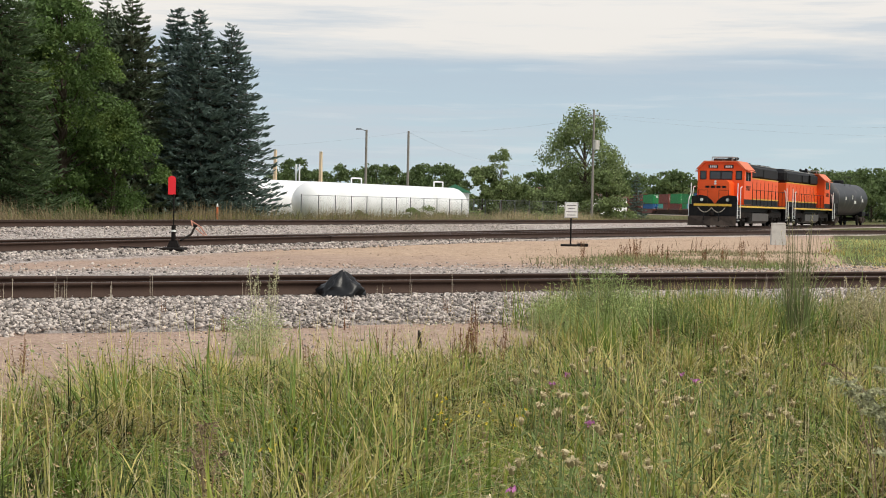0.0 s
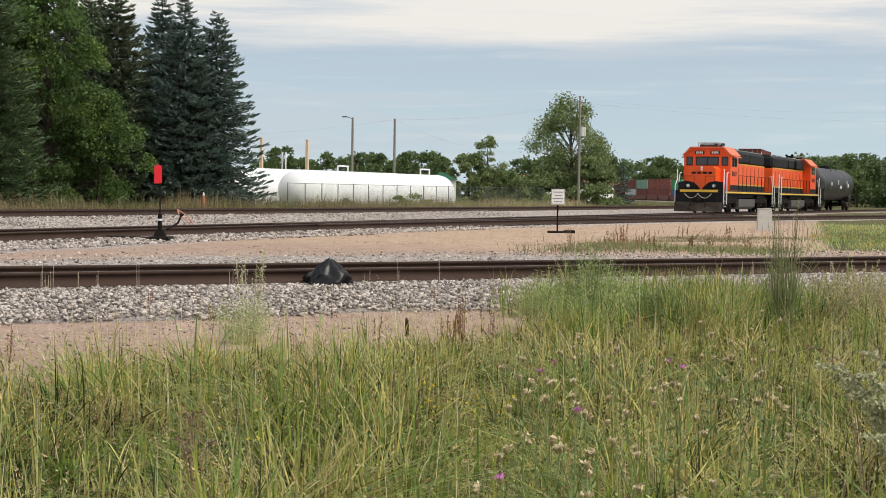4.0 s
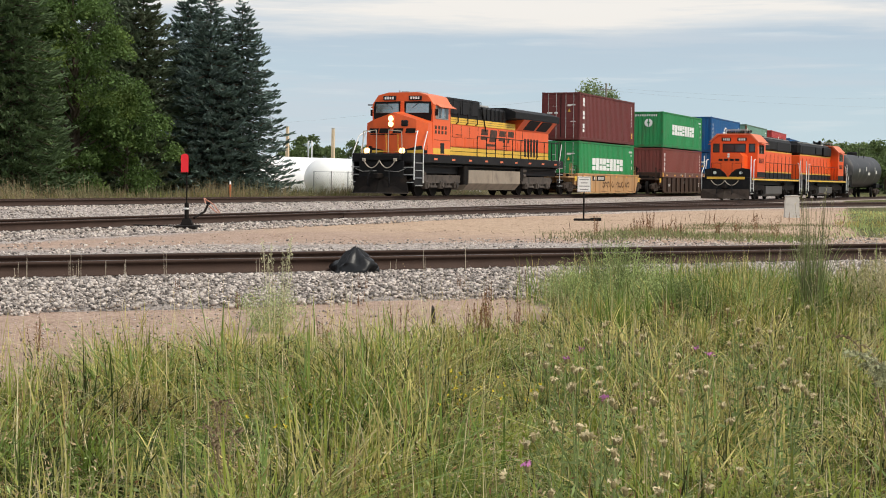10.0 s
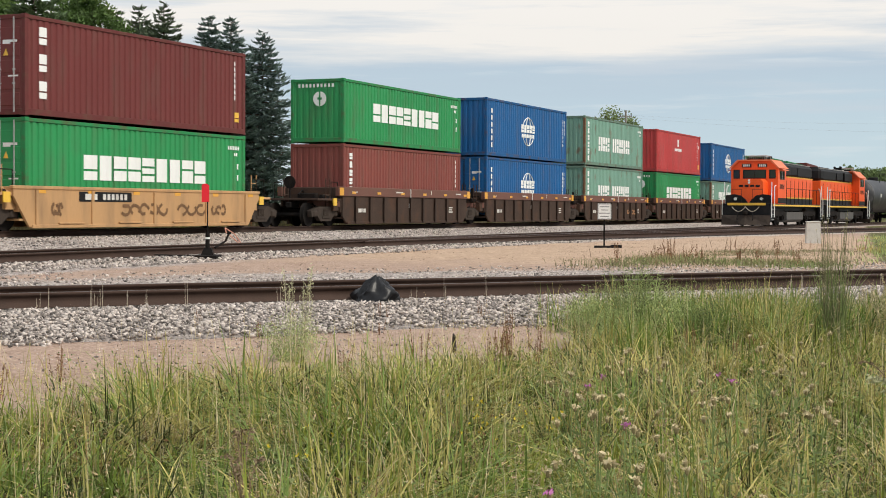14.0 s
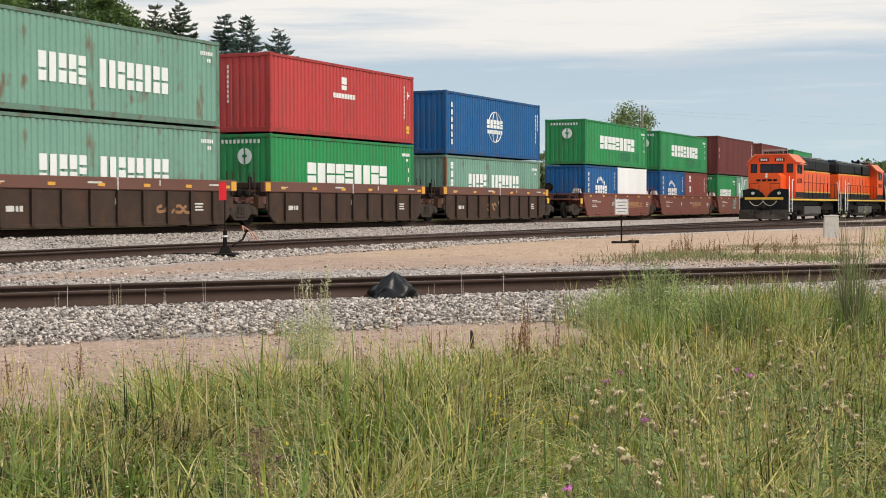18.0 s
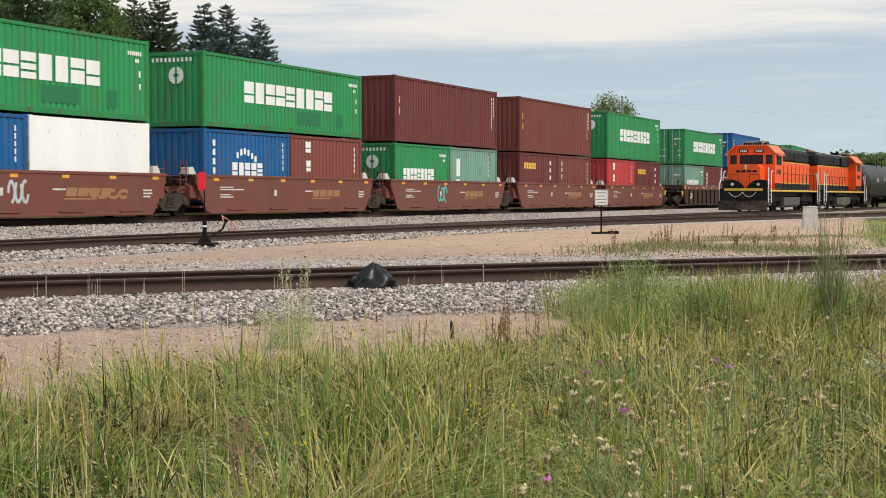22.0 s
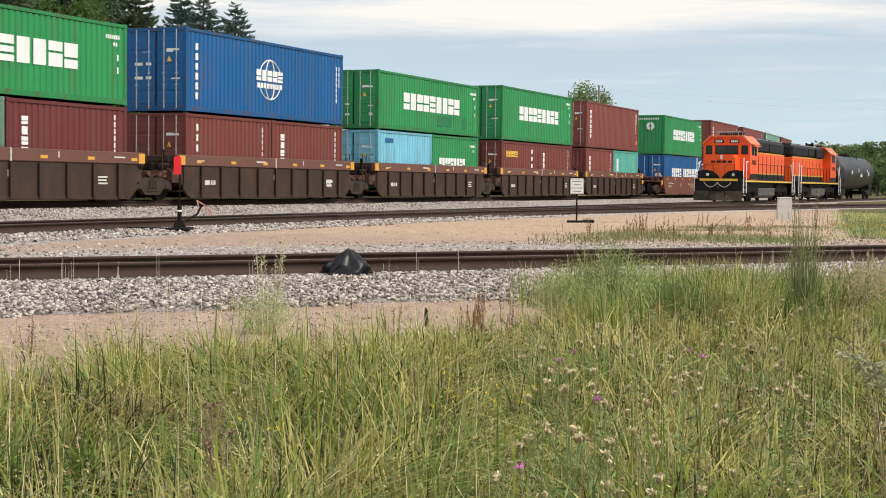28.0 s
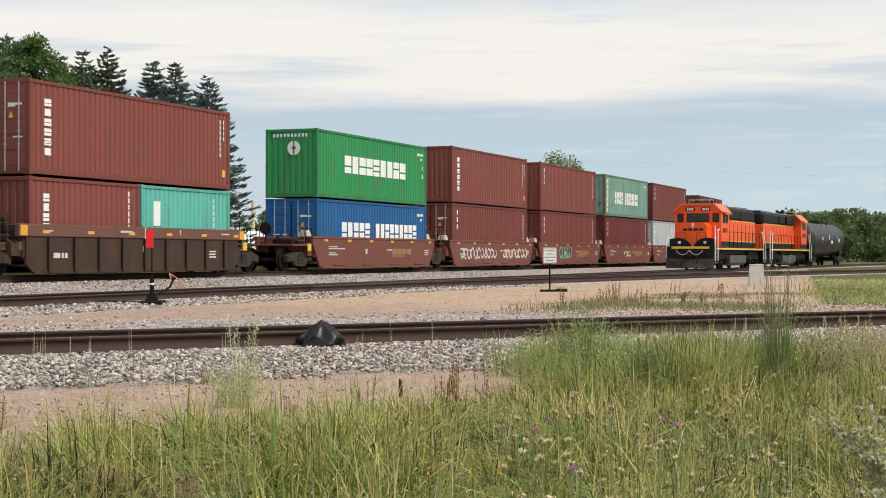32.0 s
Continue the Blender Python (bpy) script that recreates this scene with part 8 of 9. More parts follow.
# low dark layer whose colour stands in for shade in the sward's gaps
sow("grass_deep", 36000, 0.10, 0.34, 0.0095, 1.1, 4, M_G4, "green meadow undergrowth, coloured dark as the shade between tufts", None, 0.9, wide=0.07)
sow("grass_green", 76000, 0.12, 0.44, 0.0108, 1.35, 1, M_G1, "green meadow grass in front of the tracks", lambda x, y, al: (0.12 + 0.88 * ss(0.25, 0.75, lump(x, y, 1.5, 7))) * (1.1 - 0.45 * ss(6.5, 10.5, np.hypot(x, y))), 0.9, tuft=40, wide=0.085)
sow("grass_yellowing", 88000, 0.12, 0.44, 0.0092, 1.3, 2, M_G2, "yellowing meadow grass", lambda x, y, al: (0.12 + 0.88 * (1 - ss(0.25, 0.75, lump(x, y, 1.5, 7)))) * (0.36 + 0.64 * ss(6.0, 10.0, np.hypot(x, y))), 0.9, tuft=40, wide=0.085)
sow("grass_dry", 20000, 0.14, 0.48, 0.0044, 1.5, 3, M_G3, "dry straw-coloured grass stems", lambda x, y, al: 0.2 + 0.8 * lump(x, y, 1.2, 9), 0.9, tuft=7, wide=0.08)
sow("grass_lush", 46000, 0.22, 0.48, 0.0118, 1.4, 6, M_G5, "lush green grass tufts in the meadow", lambda x, y, al: np.minimum(1, (lump(x, y, 1.3, 23) > 0.62) * 1.0 + 0.05 + 0.25 * (1 - ss(5.5, 8.0, np.hypot(x, y)))), 0.9, tuft=34, wide=0.08)
sow("grass_russet", 16000, 0.12, 0.44, 0.0050, 1.2, 8, M_G6, "russet-brown dying grass in the meadow", lambda x, y, al: 1.0 * (lump(x, y, 1.2, 27) > 0.55) + 0.06, 0.9, tuft=16, wide=0.07)


x0_, y0_, e0_, al0_ = meadow(8200, dmin=8.5, dmax=16.0, more=2.4)
k0_ = grng.uniform(size=len(x0_)) < np.clip(0.8 - 0.34 * np.abs(e0_ - 2.4), 0.05, 1) * (0.25 + 0.75 * lump(x0_, y0_, 1.0, 17))
n0_ = int(k0_.sum())
blades("edge_grass", x0_[k0_], y0_[k0_], grng.uniform(0.10, 0.34, n0_), np.full(n0_, 0.007), 0.8, 12, M_G2, "thin grass straying onto the dirt strip")
k1_ = grng.uniform(size=len(x0_)) < np.clip(0.20 - 0.07 * np.abs(e0_ - 2.0), 0.01, 1)
n1_ = int(k1_.sum())
blades("edge_straw", x0_[k1_], y0_[k1_], grng.uniform(0.20, 0.55, n1_), np.full(n1_, 0.0040), 0.45, 13, M_G3, "tall pale straw stems at the meadow's ragged edge")


def seed_stems(n, seed, hmin, hmax, name, label, dmax=17.0):
    rng = np.random.default_rng(seed)
    x, y, e, al = meadow(n, dmax=dmax)
    h = rng.uniform(hmin, hmax, len(x))
    blades(name + "_stems", x, y, h, np.full(len(x), 0.0035), 0.25, seed, M_G3, "thin straw stems standing over the meadow")
    b = rng.uniform(0, 6.28, len(x))
    c = []
    for k in range(7):
        t = k / 6
        c.append(np.stack([x + rng.normal(size=len(x)) * 0.010, y + rng.normal(size=len(x)) * 0.010, ground_z(x, y) + h * (0.80 + 0.18 * t)], -1))
    v, f = cards(np.concatenate(c + c), 0.0075, rng, 0.0, 0.4)
    tagged(raw(name + "_heads", v, f, M_SEED), label, "grass", kind="stuff")


seed_stems(520, 31, 0.45, 0.72, "seed_grass", "brownish seed heads over the meadow")


def specks(name, n, lo, hi, size, slim, seed, material, label, where=None):
    """Small leaves or seed husks scattered through the sward in loose clusters."""
    rng = np.random.default_rng(seed)
    x, y, e, al = meadow(n // 9)
    if where is not None:
        k = rng.uniform(size=len(x)) < where(x, y)
        x, y = x[k], y[k]
    x, y = np.repeat(x, 9), np.repeat(y, 9)
    x, y = x + rng.normal(size=len(x)) * 0.05, y + rng.normal(size=len(x)) * 0.05
    z = ground_z(x, y) + (lo + (hi - lo) * rng.uniform(size=len(x))) * (0.6 + 0.6 * lump(x, y, 1.1, 5))
    v, f = cards(np.stack([x, y, z], -1), size, rng, 0.0, slim)
    tagged(raw(name, v, f, material), label, "grass", kind="stuff")


specks("seed_husks", 6500, 0.28, 0.50, 0.0105, 0.32, 61, M_SEED, "tan seed husks over the meadow grass", lambda x, y: 0.25 + 0.75 * lump(x, y, 1.4, 29))
specks("pale_husks", 3000, 0.26, 0.46, 0.0105, 0.30, 62, M_G3, "pale straw husks in the meadow grass", lambda x, y: 0.2 + 0.8 * lump(x, y, 1.1, 33))
specks("clover_leaves", 14000, 0.08, 0.34, 0.014, 0.5, 63, M_WEED2, "small green leaves in the undergrowth", lambda x, y: lump(x, y, 1.6, 35))
specks("herb_leaves", 11000, 0.12, 0.40, 0.017, 0.20, 64, M_WEED, "narrow pale green herb leaves in the meadow", lambda x, y: lump(x, y, 1.3, 37))
specks("withered_leaves", 8000, 0.05, 0.36, 0.015, 0.24, 65, M_DOCK, "withered brown leaves in the meadow", lambda x, y: 0.1 + 0.9 * (lump(x, y, 1.2, 39) > 0.7))


def thistle(x, y, h, seed, purple):
    rng = np.random.default_rng(seed)
    z = float(ground_z(x, y))
    th = thing("thistle", "thistle with a purple flower head" if purple else "thistle with dried cream seed heads", "wildflower", pose(x, y, z), group="thistles in the meadow")
    tips = [(rng.normal() * 0.03, rng.normal() * 0.03, h)] + [(rng.normal() * 0.09, rng.normal() * 0.09, h * rng.uniform(0.78, 0.97)) for _ in range(3)]
    stem = Mesh()
    stem.rod((0, 0, 0), (tips[0][0] * 0.5, tips[0][1] * 0.5, h * 0.6), 0.0032, 5, 0.0026)
    for t in tips:
        stem.rod((tips[0][0] * 0.5, tips[0][1] * 0.5, h * 0.6), t, 0.0024, 5, 0.0018)
    part("stem", stem, M_WEED2, th)
    pts = [(rng.normal() * 0.05, rng.normal() * 0.05, rng.uniform(0.15, 0.8) * h) for _ in range(34)]
    v, f = cards(np.array(pts), 0.024, rng, 0.2, 0.22)
    raw("leaves", v, f, M_WEED2, parent=th)
    for i, t in enumerate(tips):
        hd = part("flower_head", Mesh().lathe([(-0.008, 0.003), (0.0, 0.008), (0.010, 0.009), (0.015, 0.006)], 8, "z", t), M_HEAD, th)
        p = np.array(t) + np.array([0, 0, 0.016]) + rng.normal(size=(18, 3)) * np.array([0.0078, 0.0078, 0.0036])
        v, f = cards(p, 0.0074, rng, 0.0, 0.55)
        raw("petals", v, f, M_PURPLE if (purple and i == 0) else M_CREAM, parent=hd)["kind"] = "stuff"
    return th


M_HEAD = mat("olive_flower_cup", (0.26, 0.21, 0.10), 0.85, 0, 0.15, 5, 30, 0.0)
M_PURPLE = mat("thistle_purple", (0.50, 0.17, 0.38), 0.7, 0, 0.1, 5, 30, 0.0)
M_CREAM = mat("cream_down", (0.63, 0.52, 0.32), 0.9, 0, 0.1, 5, 30, 0.0)
M_YFLOWER = mat("yellow_petals", (0.72, 0.55, 0.04), 0.7, 0, 0.1, 5, 30, 0.0)
for i, (x, y) in enumerate(((6.33, 2.07), (6.71, 2.14), (7.0, 1.68), (6.84, 1.55), (5.22, 1.56), (3.9, 1.31))):
    thistle(x, y, 0.76, 200 + i, True)
for i, (x, y) in enumerate(((8.6, 2.55), (9.4, 1.92), (8.3, 1.71), (10.73, 1.84), (7.65, 2.06), (6.56, 2.2), (6.51, 2.04), (5.36, 1.54), (6.59, 1.22), (6.37, 1.12), (8.23, 1.54), (5.16, 1.3), (4.27, 1.13), (4.34, 1.25), (5.37, 1.69), (4.4, 0.89), (4.69, 1.49), (7.74, 2.33), (6.55, 1.92), (6.8, 1.13), (5.98, 1.43))):
    thistle(x, y, 0.70 + 0.04 * (i % 3), 230 + i, False)


def weed(x, y, h, r, seed, label, material, n=700, size=0.03, spread=0.5, stems=14, name="weed", low=0.2, slim=0.25):
    """A clump of upright stems clothed in fine leaves."""
    rng = np.random.default_rng(seed)
    z = float(ground_z(x, y))
    th = thing(name, label, "weed", pose(x, y, z - 0.02))
    m, pts = Mesh(), []
    for i in range(stems):
        a, d = rng.uniform(0, 6.28), r * math.sqrt(rng.uniform())
        hh = h * rng.uniform(0.6, 1.0)
        p0 = Vector((math.cos(a) * d * spread, math.sin(a) * d * spread, 0))
        p1 = Vector((math.cos(a) * d, math.sin(a) * d, hh))
        m.rod(p0, p1, 0.0035, 4, 0.0015)
        k = n // stems
        t = rng.uniform(low, 1.0, k)
        for q in t:
            c = p0.lerp(p1, q)
            w = 0.05 * h * (1.15 - q)
            pts.append((c.x + rng.normal() * w, c.y + rng.normal() * w, c.z + rng.normal() * 0.01))
    part("stalk", m, material, th)["kind"] = "stuff"
    v, f = cards(np.array(pts), size, rng, 0.0, slim)
    raw("leaves", v, f, material, parent=th)["kind"] = "stuff"
    return th


def dome(x, y, h, r, seed, label, material, n=6000, size=0.016, shoots=26, name="bushy_weed"):
    """A soft rounded weed: plumes of fine leaves that fan out of one foot."""
    rng = np.random.default_rng(seed)
    th = thing(name, label, "weed", pose(x, y, float(ground_z(x, y)) - 0.02))
    m, pts = Mesh(), []
    for i in range(shoots):
        a, u = rng.uniform(0, 6.283), math.sqrt(rng.uniform())
        ln = rng.uniform(0.72, 1.05)
        tip = Vector((math.cos(a) * r * u * ln, math.sin(a) * r * u * ln, h * ln * (1 - 0.45 * u * u)))
        root = Vector((tip.x * 0.25, tip.y * 0.25, 0))
        m.rod(root, tip, 0.003, 4, 0.0012)
        k = n // shoots
        q = rng.uniform(0.1, 1.0, k)[:, None]
        c = np.array(root) * (1 - q) + np.array(tip) * q
        pts.append(c + rng.normal(size=(k, 3)) * (0.035 + 0.10 * r * q * (1.25 - q)) * np.array([1, 1, 0.7]))
    part("stalk", m, material, th)["kind"] = "stuff"
    p = np.concatenate(pts)
    p[:, 2] = np.maximum(p[:, 2], 0.02)
    v, f = cards(p, size, rng, 0.0, 0.13)
    raw("leaves", v, f, material, parent=th)["kind"] = "stuff"
    return th


def willow_weed(x, y, h, r, seed, label):
    """A tall clump: upright narrow leaves below, thin brown seeding twigs above."""
    rng = np.random.default_rng(seed)
    th = thing("willow_weed", label, "weed", pose(x, y, float(ground_z(x, y)) - 0.03))
    n = 130
    a, d = rng.uniform(0, 6.283, n), r * np.sqrt(rng.uniform(size=n))
    lx, ly = np.cos(a) * d, np.sin(a) * d
    blades("leaves", lx, ly, h * rng.uniform(0.22, 0.66, n), np.full(n, 0.0075) * rng.uniform(0.6, 1.4, n), 0.26, seed, M_WEED2, "", z=rng.uniform(0, 0.18 * h, n), out=a, parent=th)
    m, pts = Mesh(), []
    for i in range(46):
        a, d = rng.uniform(0, 6.283), r * math.sqrt(rng.uniform())
        p0, p1 = Vector((math.cos(a) * d * 0.6, math.sin(a) * d * 0.6, 0)), Vector((math.cos(a) * d * 1.25 + rng.normal() * 0.03, math.sin(a) * d * 1.25 + rng.normal() * 0.03, h * rng.uniform(0.6, 1.0)))
        m.rod(p0, p1, 0.0034, 4, 0.0014)
        for q in rng.uniform(0.45, 1.0, 14):
            c = p0.lerp(p1, q)
            pts.append((c.x + rng.normal() * 0.022, c.y + rng.normal() * 0.022, c.z))
    part("twig", m, M_DULL, th)["kind"] = "stuff"
    v, f = cards(np.array(pts), 0.020, rng, -0.6, 0.11)
    raw("seed_spray", v, f, M_TANWEED, parent=th)["kind"] = "stuff"
    return th


willow_weed(15.6, 2.50, 1.42, 0.15, 301, "tall upright willow-like weed with brown seeding tops")
weed(11.95, 6.55, 0.86, 0.16, 302, "pale green flowering weed at the dirt's edge", M_SAGE, 1100, 0.012, 0.4, 9)
dome(11.85, 6.60, 0.48, 0.36, 304, "bushy foot of the pale green weed", M_WEED, 3000, 0.017, 24)
for i, (x, y, h, r) in enumerate(((14.3, 4.1, 0.92, 0.50), (14.6, 4.75, 0.60, 0.30), (14.9, 3.6, 0.58, 0.4), (14.1, 4.25, 0.5, 0.35), (15.3, 3.1, 0.46, 0.4), (14.5, 4.3, 0.98, 0.36), (15.1, 3.9, 0.66, 0.34))):
    dome(x, y, h, r, 310 + i, "bushy feathery green weed beside the spur", M_WEED2 if i in (2, 5) else M_WEED, 4200, 0.021, 60)
nl_ = 5200
al_ = grng.uniform(9.3, 12.6, nl_)
nn_ = grng.uniform(11.6, 14.5, nl_)
xl_, yl_ = nn_ * 0.606 + al_ * math.cos(SPUR_A), nn_ * 0.7955 + al_ * math.sin(SPUR_A)
kl_ = grng.uniform(size=nl_) < 0.15 + 0.85 * lump(xl_, yl_, 0.9, 61)
xl_, yl_ = xl_[kl_], yl_[kl_]
blades("verge_tufts", xl_, yl_, grng.uniform(0.25, 0.62, len(xl_)), grng.uniform(0.006, 0.013, len(xl_)), 0.75, 62, M_G5, "long lush green grass beside the spur's ballast")
kt_ = grng.uniform(size=len(xl_)) < 0.5
blades("verge_tan_tufts", xl_[kt_] + 0.1, yl_[kt_] + 0.06, grng.uniform(0.25, 0.66, int(kt_.sum())), grng.uniform(0.004, 0.008, int(kt_.sum())), 0.7, 63, M_G2, "long yellowing grass beside the spur's ballast")
for i, (x, y, h) in enumerate(((17.2, 2.2, 0.62), (17.5, 1.95, 0.72), (16.8, 2.05, 0.6), (16.4, 1.8, 0.66), (17.0, 1.6, 0.7))):
    weed(x, y, h, 0.5, 330 + i, "tan feathery grass gone to seed", M_TANWEED, 2200, 0.015, 0.3, 22, "feather_grass", 0.35)


def plume(base, tips, seed, label, material, sprigs=52, fluff=9):
    """Arching stems from one foot, hung along their upper part with short fluffy branchlets."""
    rng = np.random.default_rng(seed)
    x, y = base
    z0 = float(ground_z(x, y)) - 0.02
    th = thing("sage_weed", label, "weed", pose(x, y, z0))
    m, pts = Mesh(), []
    for tx, ty, tz in tips:
        e = np.array((tx - x, ty - y, tz - z0))
        mid = np.array((e[0] * 0.25, e[1] * 0.25, e[2] * 1.08))
        c = [((1 - q) ** 2) * np.zeros(3) + 2 * q * (1 - q) * mid + q * q * e for q in np.linspace(0, 1, 15)]
        m.pipe([tuple(p) for p in c], 0.003, 5)
        for k in range(sprigs):
            q = rng.uniform(0.35, 1.0)
            p = c[int(q * 14)]
            a, ln = rng.uniform(0, 6.283), rng.uniform(0.03, 0.10) * (1.25 - q)
            tip = p + np.array((math.cos(a) * ln + e[0] * 0.03, math.sin(a) * ln + e[1] * 0.03, rng.uniform(-0.5, 0.6) * ln))
            m.rod(tuple(p), tuple(tip), 0.0012, 3, 0.0008)
            for w in rng.uniform(0.2, 1.0, fluff):
                pts.append(p + (tip - p) * w + rng.normal(size=3) * 0.004)
    part("stalk", m, material, th)["kind"] = "stuff"
    v, f = cards(np.array(pts), 0.0085, rng, 0.0, 0.5)
    raw("plume", v, f, material, parent=th)["kind"] = "stuff"
    return th


plume((5.98, 0.42), ((6.14, 0.86, 0.90), (6.20, 0.78, 0.82), (6.08, 0.70, 0.88), (6.0, 0.62, 0.78), (6.10, 0.80, 0.86), (6.05, 0.74, 0.80)), 331, "pale sage-green weed with arching feathery plumes", M_SAGE, 70, 12)
plume((6.35, 0.45), ((6.36, 0.72, 0.94), (6.45, 0.62, 1.0), (6.30, 0.60, 0.80)), 332, "pale sage weed with drooping seed plumes", M_SAGE)
plume((5.5, 0.30), ((5.55, 0.62, 0.72), (5.60, 0.52, 0.80), (5.45, 0.44, 0.70)), 334, "short sage weed with feathery plumes", M_SAGE)
plume((7.1, 0.75), ((7.25, 1.05, 0.86), (7.3, 0.95, 0.82), (7.05, 0.7, 0.9)), 336, "withered brown weed leaning over the grass", M_TWIG, 16, 3)
plume((5.55, 3.30), ((5.5, 3.36, 0.52), (5.6, 3.24, 0.50), (5.45, 3.28, 0.46), (5.62, 3.38, 0.48)), 337, "greyish-brown dry weed in the meadow", M_TWIG, 26, 2)
plume((6.3, 3.75), ((6.3, 3.8, 0.50), (6.2, 3.7, 0.52), (6.4, 3.75, 0.5)), 338, "greyish-brown dry weed in the meadow", M_TWIG, 26, 2)
# single pale stalks that stand before the near rail
for i, (x, y) in enumerate(((13.94, 10.94), (14.04, 10.86), (14.42, 10.57), (14.48, 10.53), (14.52, 10.5), (14.75, 10.32), (14.96, 10.16), (15.34, 9.87), (16.26, 9.17), (16.35, 9.1), (17.73, 8.05), (18.08, 7.79), (18.6, 7.39), (22.69, 4.27), (22.87, 4.14), (24.16, 3.15))):
    weed(x, y, 0.30 + 0.035 * ((i * 7) % 5), 0.05, 340 + i, "dry straw-coloured weed stalks between ballast stones", M_PALE, 16, 0.009, 0.8, 2, "dry_stalk")
for i in range(9):
    x = grng.uniform(12, 20)
    nn = grng.uniform(14.0, 16.6)
    weed(x, (nn - x * 0.606) / 0.7955, grng.uniform(0.18, 0.36), 0.08, 360 + i, "thin reddish-brown dock stalk on the gravel's edge", M_DOCK, 90, 0.010, 0.6, 4, "dock_weed")
for i in range(13):
    x = grng.uniform(8.2, 14.5)
    nn = grng.uniform(10.6, 12.2)
    weed(x, (nn - x * 0.606) / 0.7955, grng.uniform(0.28, 0.5), 0.09, 380 + i, "reddish-brown dock gone to seed at the meadow's edge", M_DOCK, 150, 0.012, 0.5, 5, "dock_weed")
# yellow flowers in small patches
yp = []
for cx, cy in ((7.14, 2.87), (7.19, 2.66), (7.13, 2.55), (6.87, 2.69), (7.3, 3.0), (5.9, 3.2)):
    for k in range(7):
        yp.append((cx + grng.normal() * 0.09, cy + grng.normal() * 0.09, float(ground_z(cx, cy)) + grng.uniform(0.44, 0.58)))
v_, f_ = cards(np.repeat(np.array(yp), 4, 0) + grng.normal(size=(len(yp) * 4, 3)) * 0.004, 0.006, grng, 0.3, 0.7)
tagged(raw("yellow_flowers", v_, f_, M_YFLOWER), "small yellow wildflowers in the grass", "wildflower", kind="stuff")

# ---------------------------------------------------------------- rough grass farther off
M_STALK2 = mat("dry_brown_weeds", (0.33, 0.265, 0.15), 0.9, 0, 0.2, 2, 10, 0.0, isl=0.3, trans=0.2)
M_STALK = mat("dark_brown_stalks", (0.16, 0.10, 0.06), 0.9, 0, 0.2, 2, 10, 0.0, isl=0.3)


def strip_grass(name, n, xr, yf, h, width, seed, material, label):
    rng = np.random.default_rng(seed)
    x = rng.uniform(xr[0], xr[1], n)
    y0, y1 = yf(x)
    y = y0 + (y1 - y0) * rng.uniform(size=n)
    hh = rng.uniform(h[0], h[1], n) * (0.5 + lump(x, y, 6, seed))
    return blades(name, x, y, hh, np.full(n, width) * rng.uniform(0.6, 1.4, n), 0.7, seed, material, label, segs=2)


strip_grass("verge_grass", 20000, (28, 118), lambda x: (main_y(x) + 3.2, main_y(x) + 8.5), (0.3, 0.85), 0.024, 41, M_DULL, "rough yellow-green grass behind the main line")
strip_grass("verge_straw", 16000, (28, 118), lambda x: (main_y(x) + 3.2, main_y(x) + 6.0), (0.4, 1.0), 0.016, 49, M_STALK2, "tall dry seeding grass behind the main line")
strip_grass("verge_green", 12000, (28, 118), lambda x: (main_y(x) + 3.2, main_y(x) + 8.5), (0.2, 0.6), 0.022, 43, M_G1, "green weeds behind the main line")
strip_grass("far_verge", 7000, (118, 190), lambda x: (main_y(x) + 4, main_y(x) + 22), (0.3, 0.7), 0.045, 44, M_DULL, "rough grass at the far curve")
strip_grass("yard_grass", 5500, (36, 72), lambda x: (np.full_like(x, -2.0), 0.145 * x - 1.4 + 1.6 * lump(x, x * 0, 7, 3)), (0.05, 0.17), 0.024, 45, M_G2, "bright green grass patch beside the turnout")
strip_grass("yard_grass_pale", 8000, (36, 72), lambda x: (np.full_like(x, -2.0), 0.148 * x - 1.3 + 1.6 * lump(x, x * 0, 6, 4)), (0.06, 0.19), 0.020, 48, M_WEED, "yellow-green grass patch beside the turnout")
sc_ = np.random.default_rng(47)
SCRUB = ((33.6, 9.2), (34.8, 9.3), (33.3, 8.7), (33.8, 8.5), (32.4, 7.9), (37.4, 9.9), (33.4, 7.2), (32.8, 6.7), (34.4, 6.6), (32.3, 5.8), (31.2, 9.4))
cx_, cy_ = sc_.uniform(33, 46, 60), sc_.uniform(0, 1, 60)
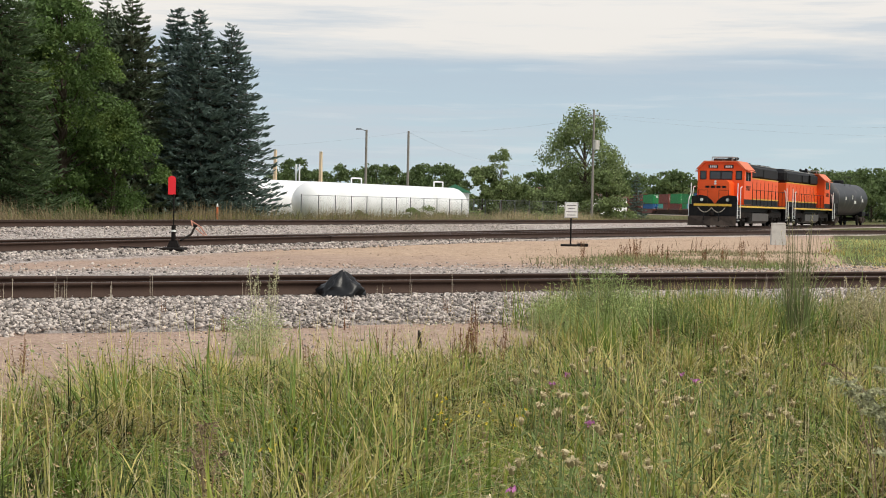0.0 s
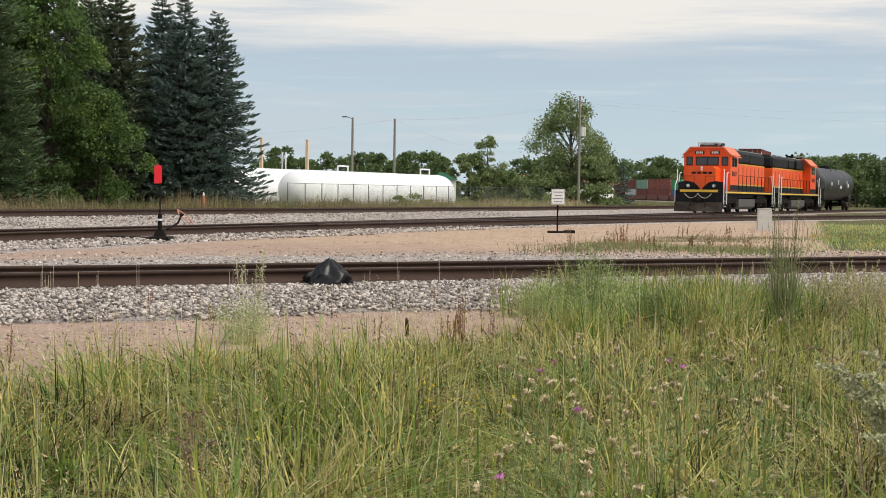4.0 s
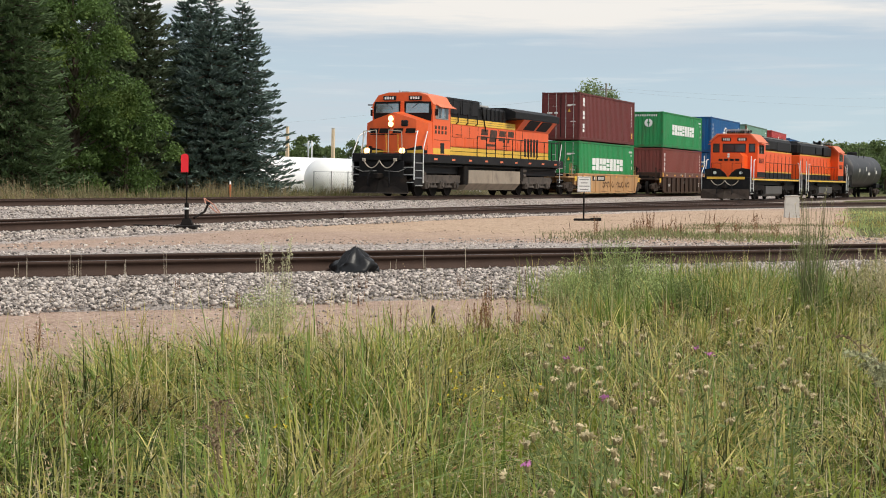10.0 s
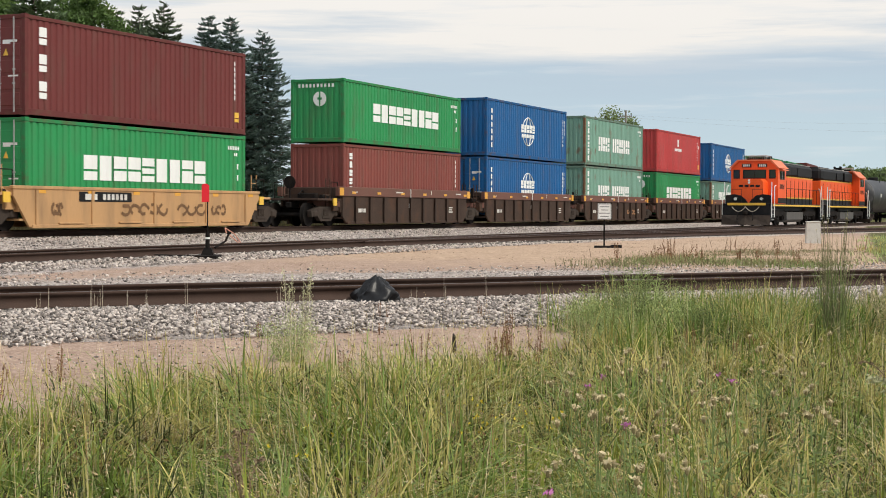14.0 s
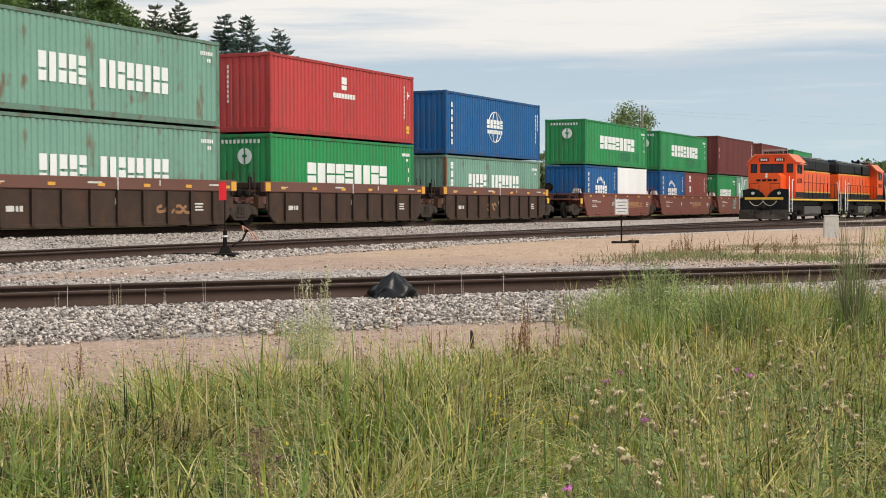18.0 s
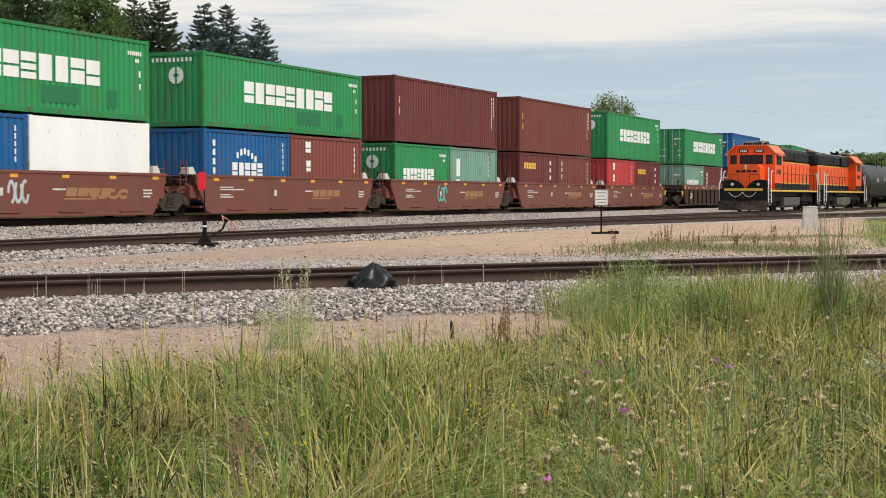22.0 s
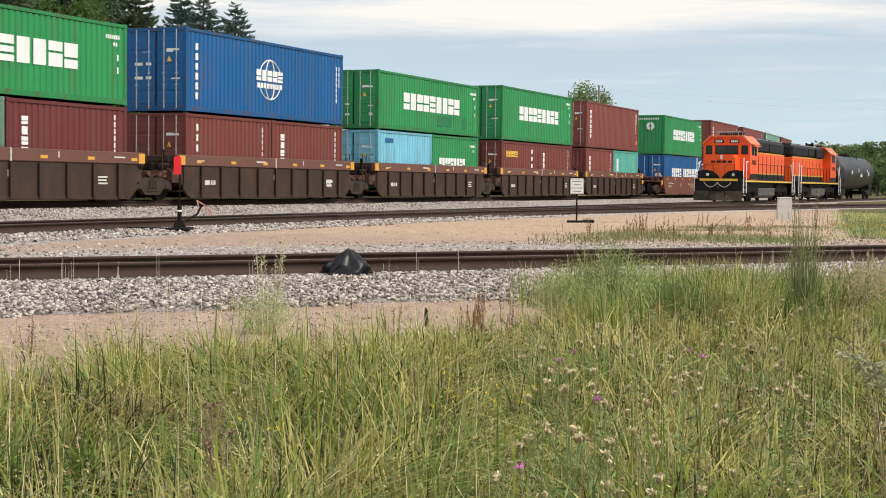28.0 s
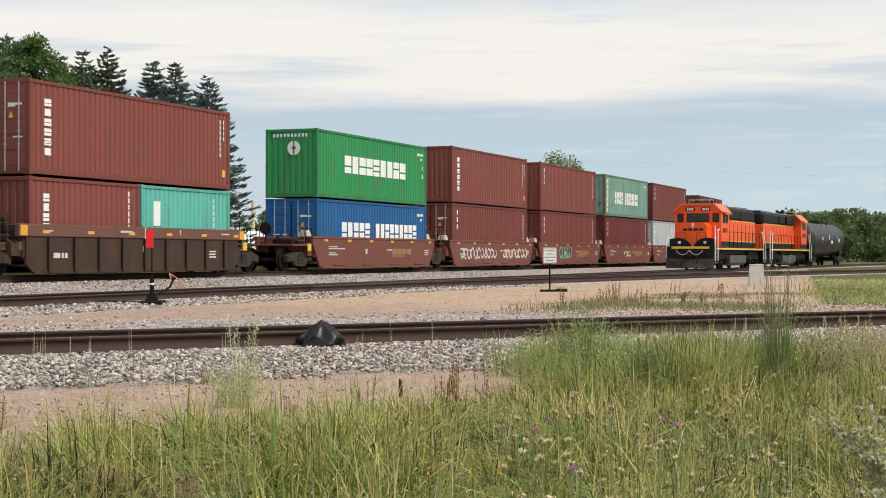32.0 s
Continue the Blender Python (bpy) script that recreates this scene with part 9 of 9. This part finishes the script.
cy_ = 0.14 * cx_ + 0.3 + cy_ * (10.6 - (cx_ - 36) * 0.12 - 0.14 * cx_)
px_, py_ = np.repeat(cx_, 90) + sc_.normal(size=5400) * 0.55, np.repeat(cy_, 90) + sc_.normal(size=5400) * 0.40
blades("yard_scrub", px_, py_, sc_.uniform(0.03, 0.11, 5400), sc_.uniform(0.008, 0.018, 5400), 1.0, 53, M_DULL, "low dull olive scrub creeping on the sandy ground", segs=2)
kq_ = sc_.uniform(size=5400) < 0.10
blades("yard_scrub_dry", px_[kq_] + 0.2, py_[kq_] - 0.1, sc_.uniform(0.05, 0.16, int(kq_.sum())), sc_.uniform(0.008, 0.016, int(kq_.sum())), 0.8, 54, M_STALK2, "low dry brown scrub on the sandy ground", segs=2)
for i, (x, y) in enumerate(SCRUB):
    n_ = 420
    px_, py_ = x + sc_.normal(size=n_) * 0.9, y + sc_.normal(size=n_) * 0.5
    blades("scrub_patch", px_, py_, sc_.uniform(0.04, 0.20, n_), sc_.uniform(0.010, 0.022, n_), 0.9, 500 + i, (M_WEED2, M_DULL, M_STALK2)[i % 3], "low olive scrub patch on the sandy ground", segs=2)
    weed(x + 0.6, y + 0.3, 0.42 + 0.07 * (i % 3), 0.16, 520 + i, "russet dock stalks over the sandy ground", M_DOCK, 120, 0.022, 0.5, 5, "dock_weed", 0.4)
strip_grass("yard_stubble", 60, (33, 52), lambda x: (0.14 * x, 12.5 - (x - 36) * 0.05), (0.14, 0.62), 0.016, 46, M_STALK, "dark brown dock stalks on the sandy ground")
strip_grass("yard_stubble_russet", 60, (33, 54), lambda x: (0.12 * x, 12.0 - (x - 36) * 0.05), (0.14, 0.55), 0.015, 56, M_DOCK, "russet dock stalks on the sandy ground")
# ---------------------------------------------------------------- what moves
def motions():
    for ob, off, length, up in MOVING:
        rows = []
        for k in range(33):
            t = float(k)
            s = train_at(t) + off + length / 2
            x, y, a = main_at(s)
            rows.append((t, pose(x - math.cos(a) * length / 2, y - math.sin(a) * length / 2, ZM + up, 0, 0, math.degrees(a))))
        walk(ob, rows)


motions()
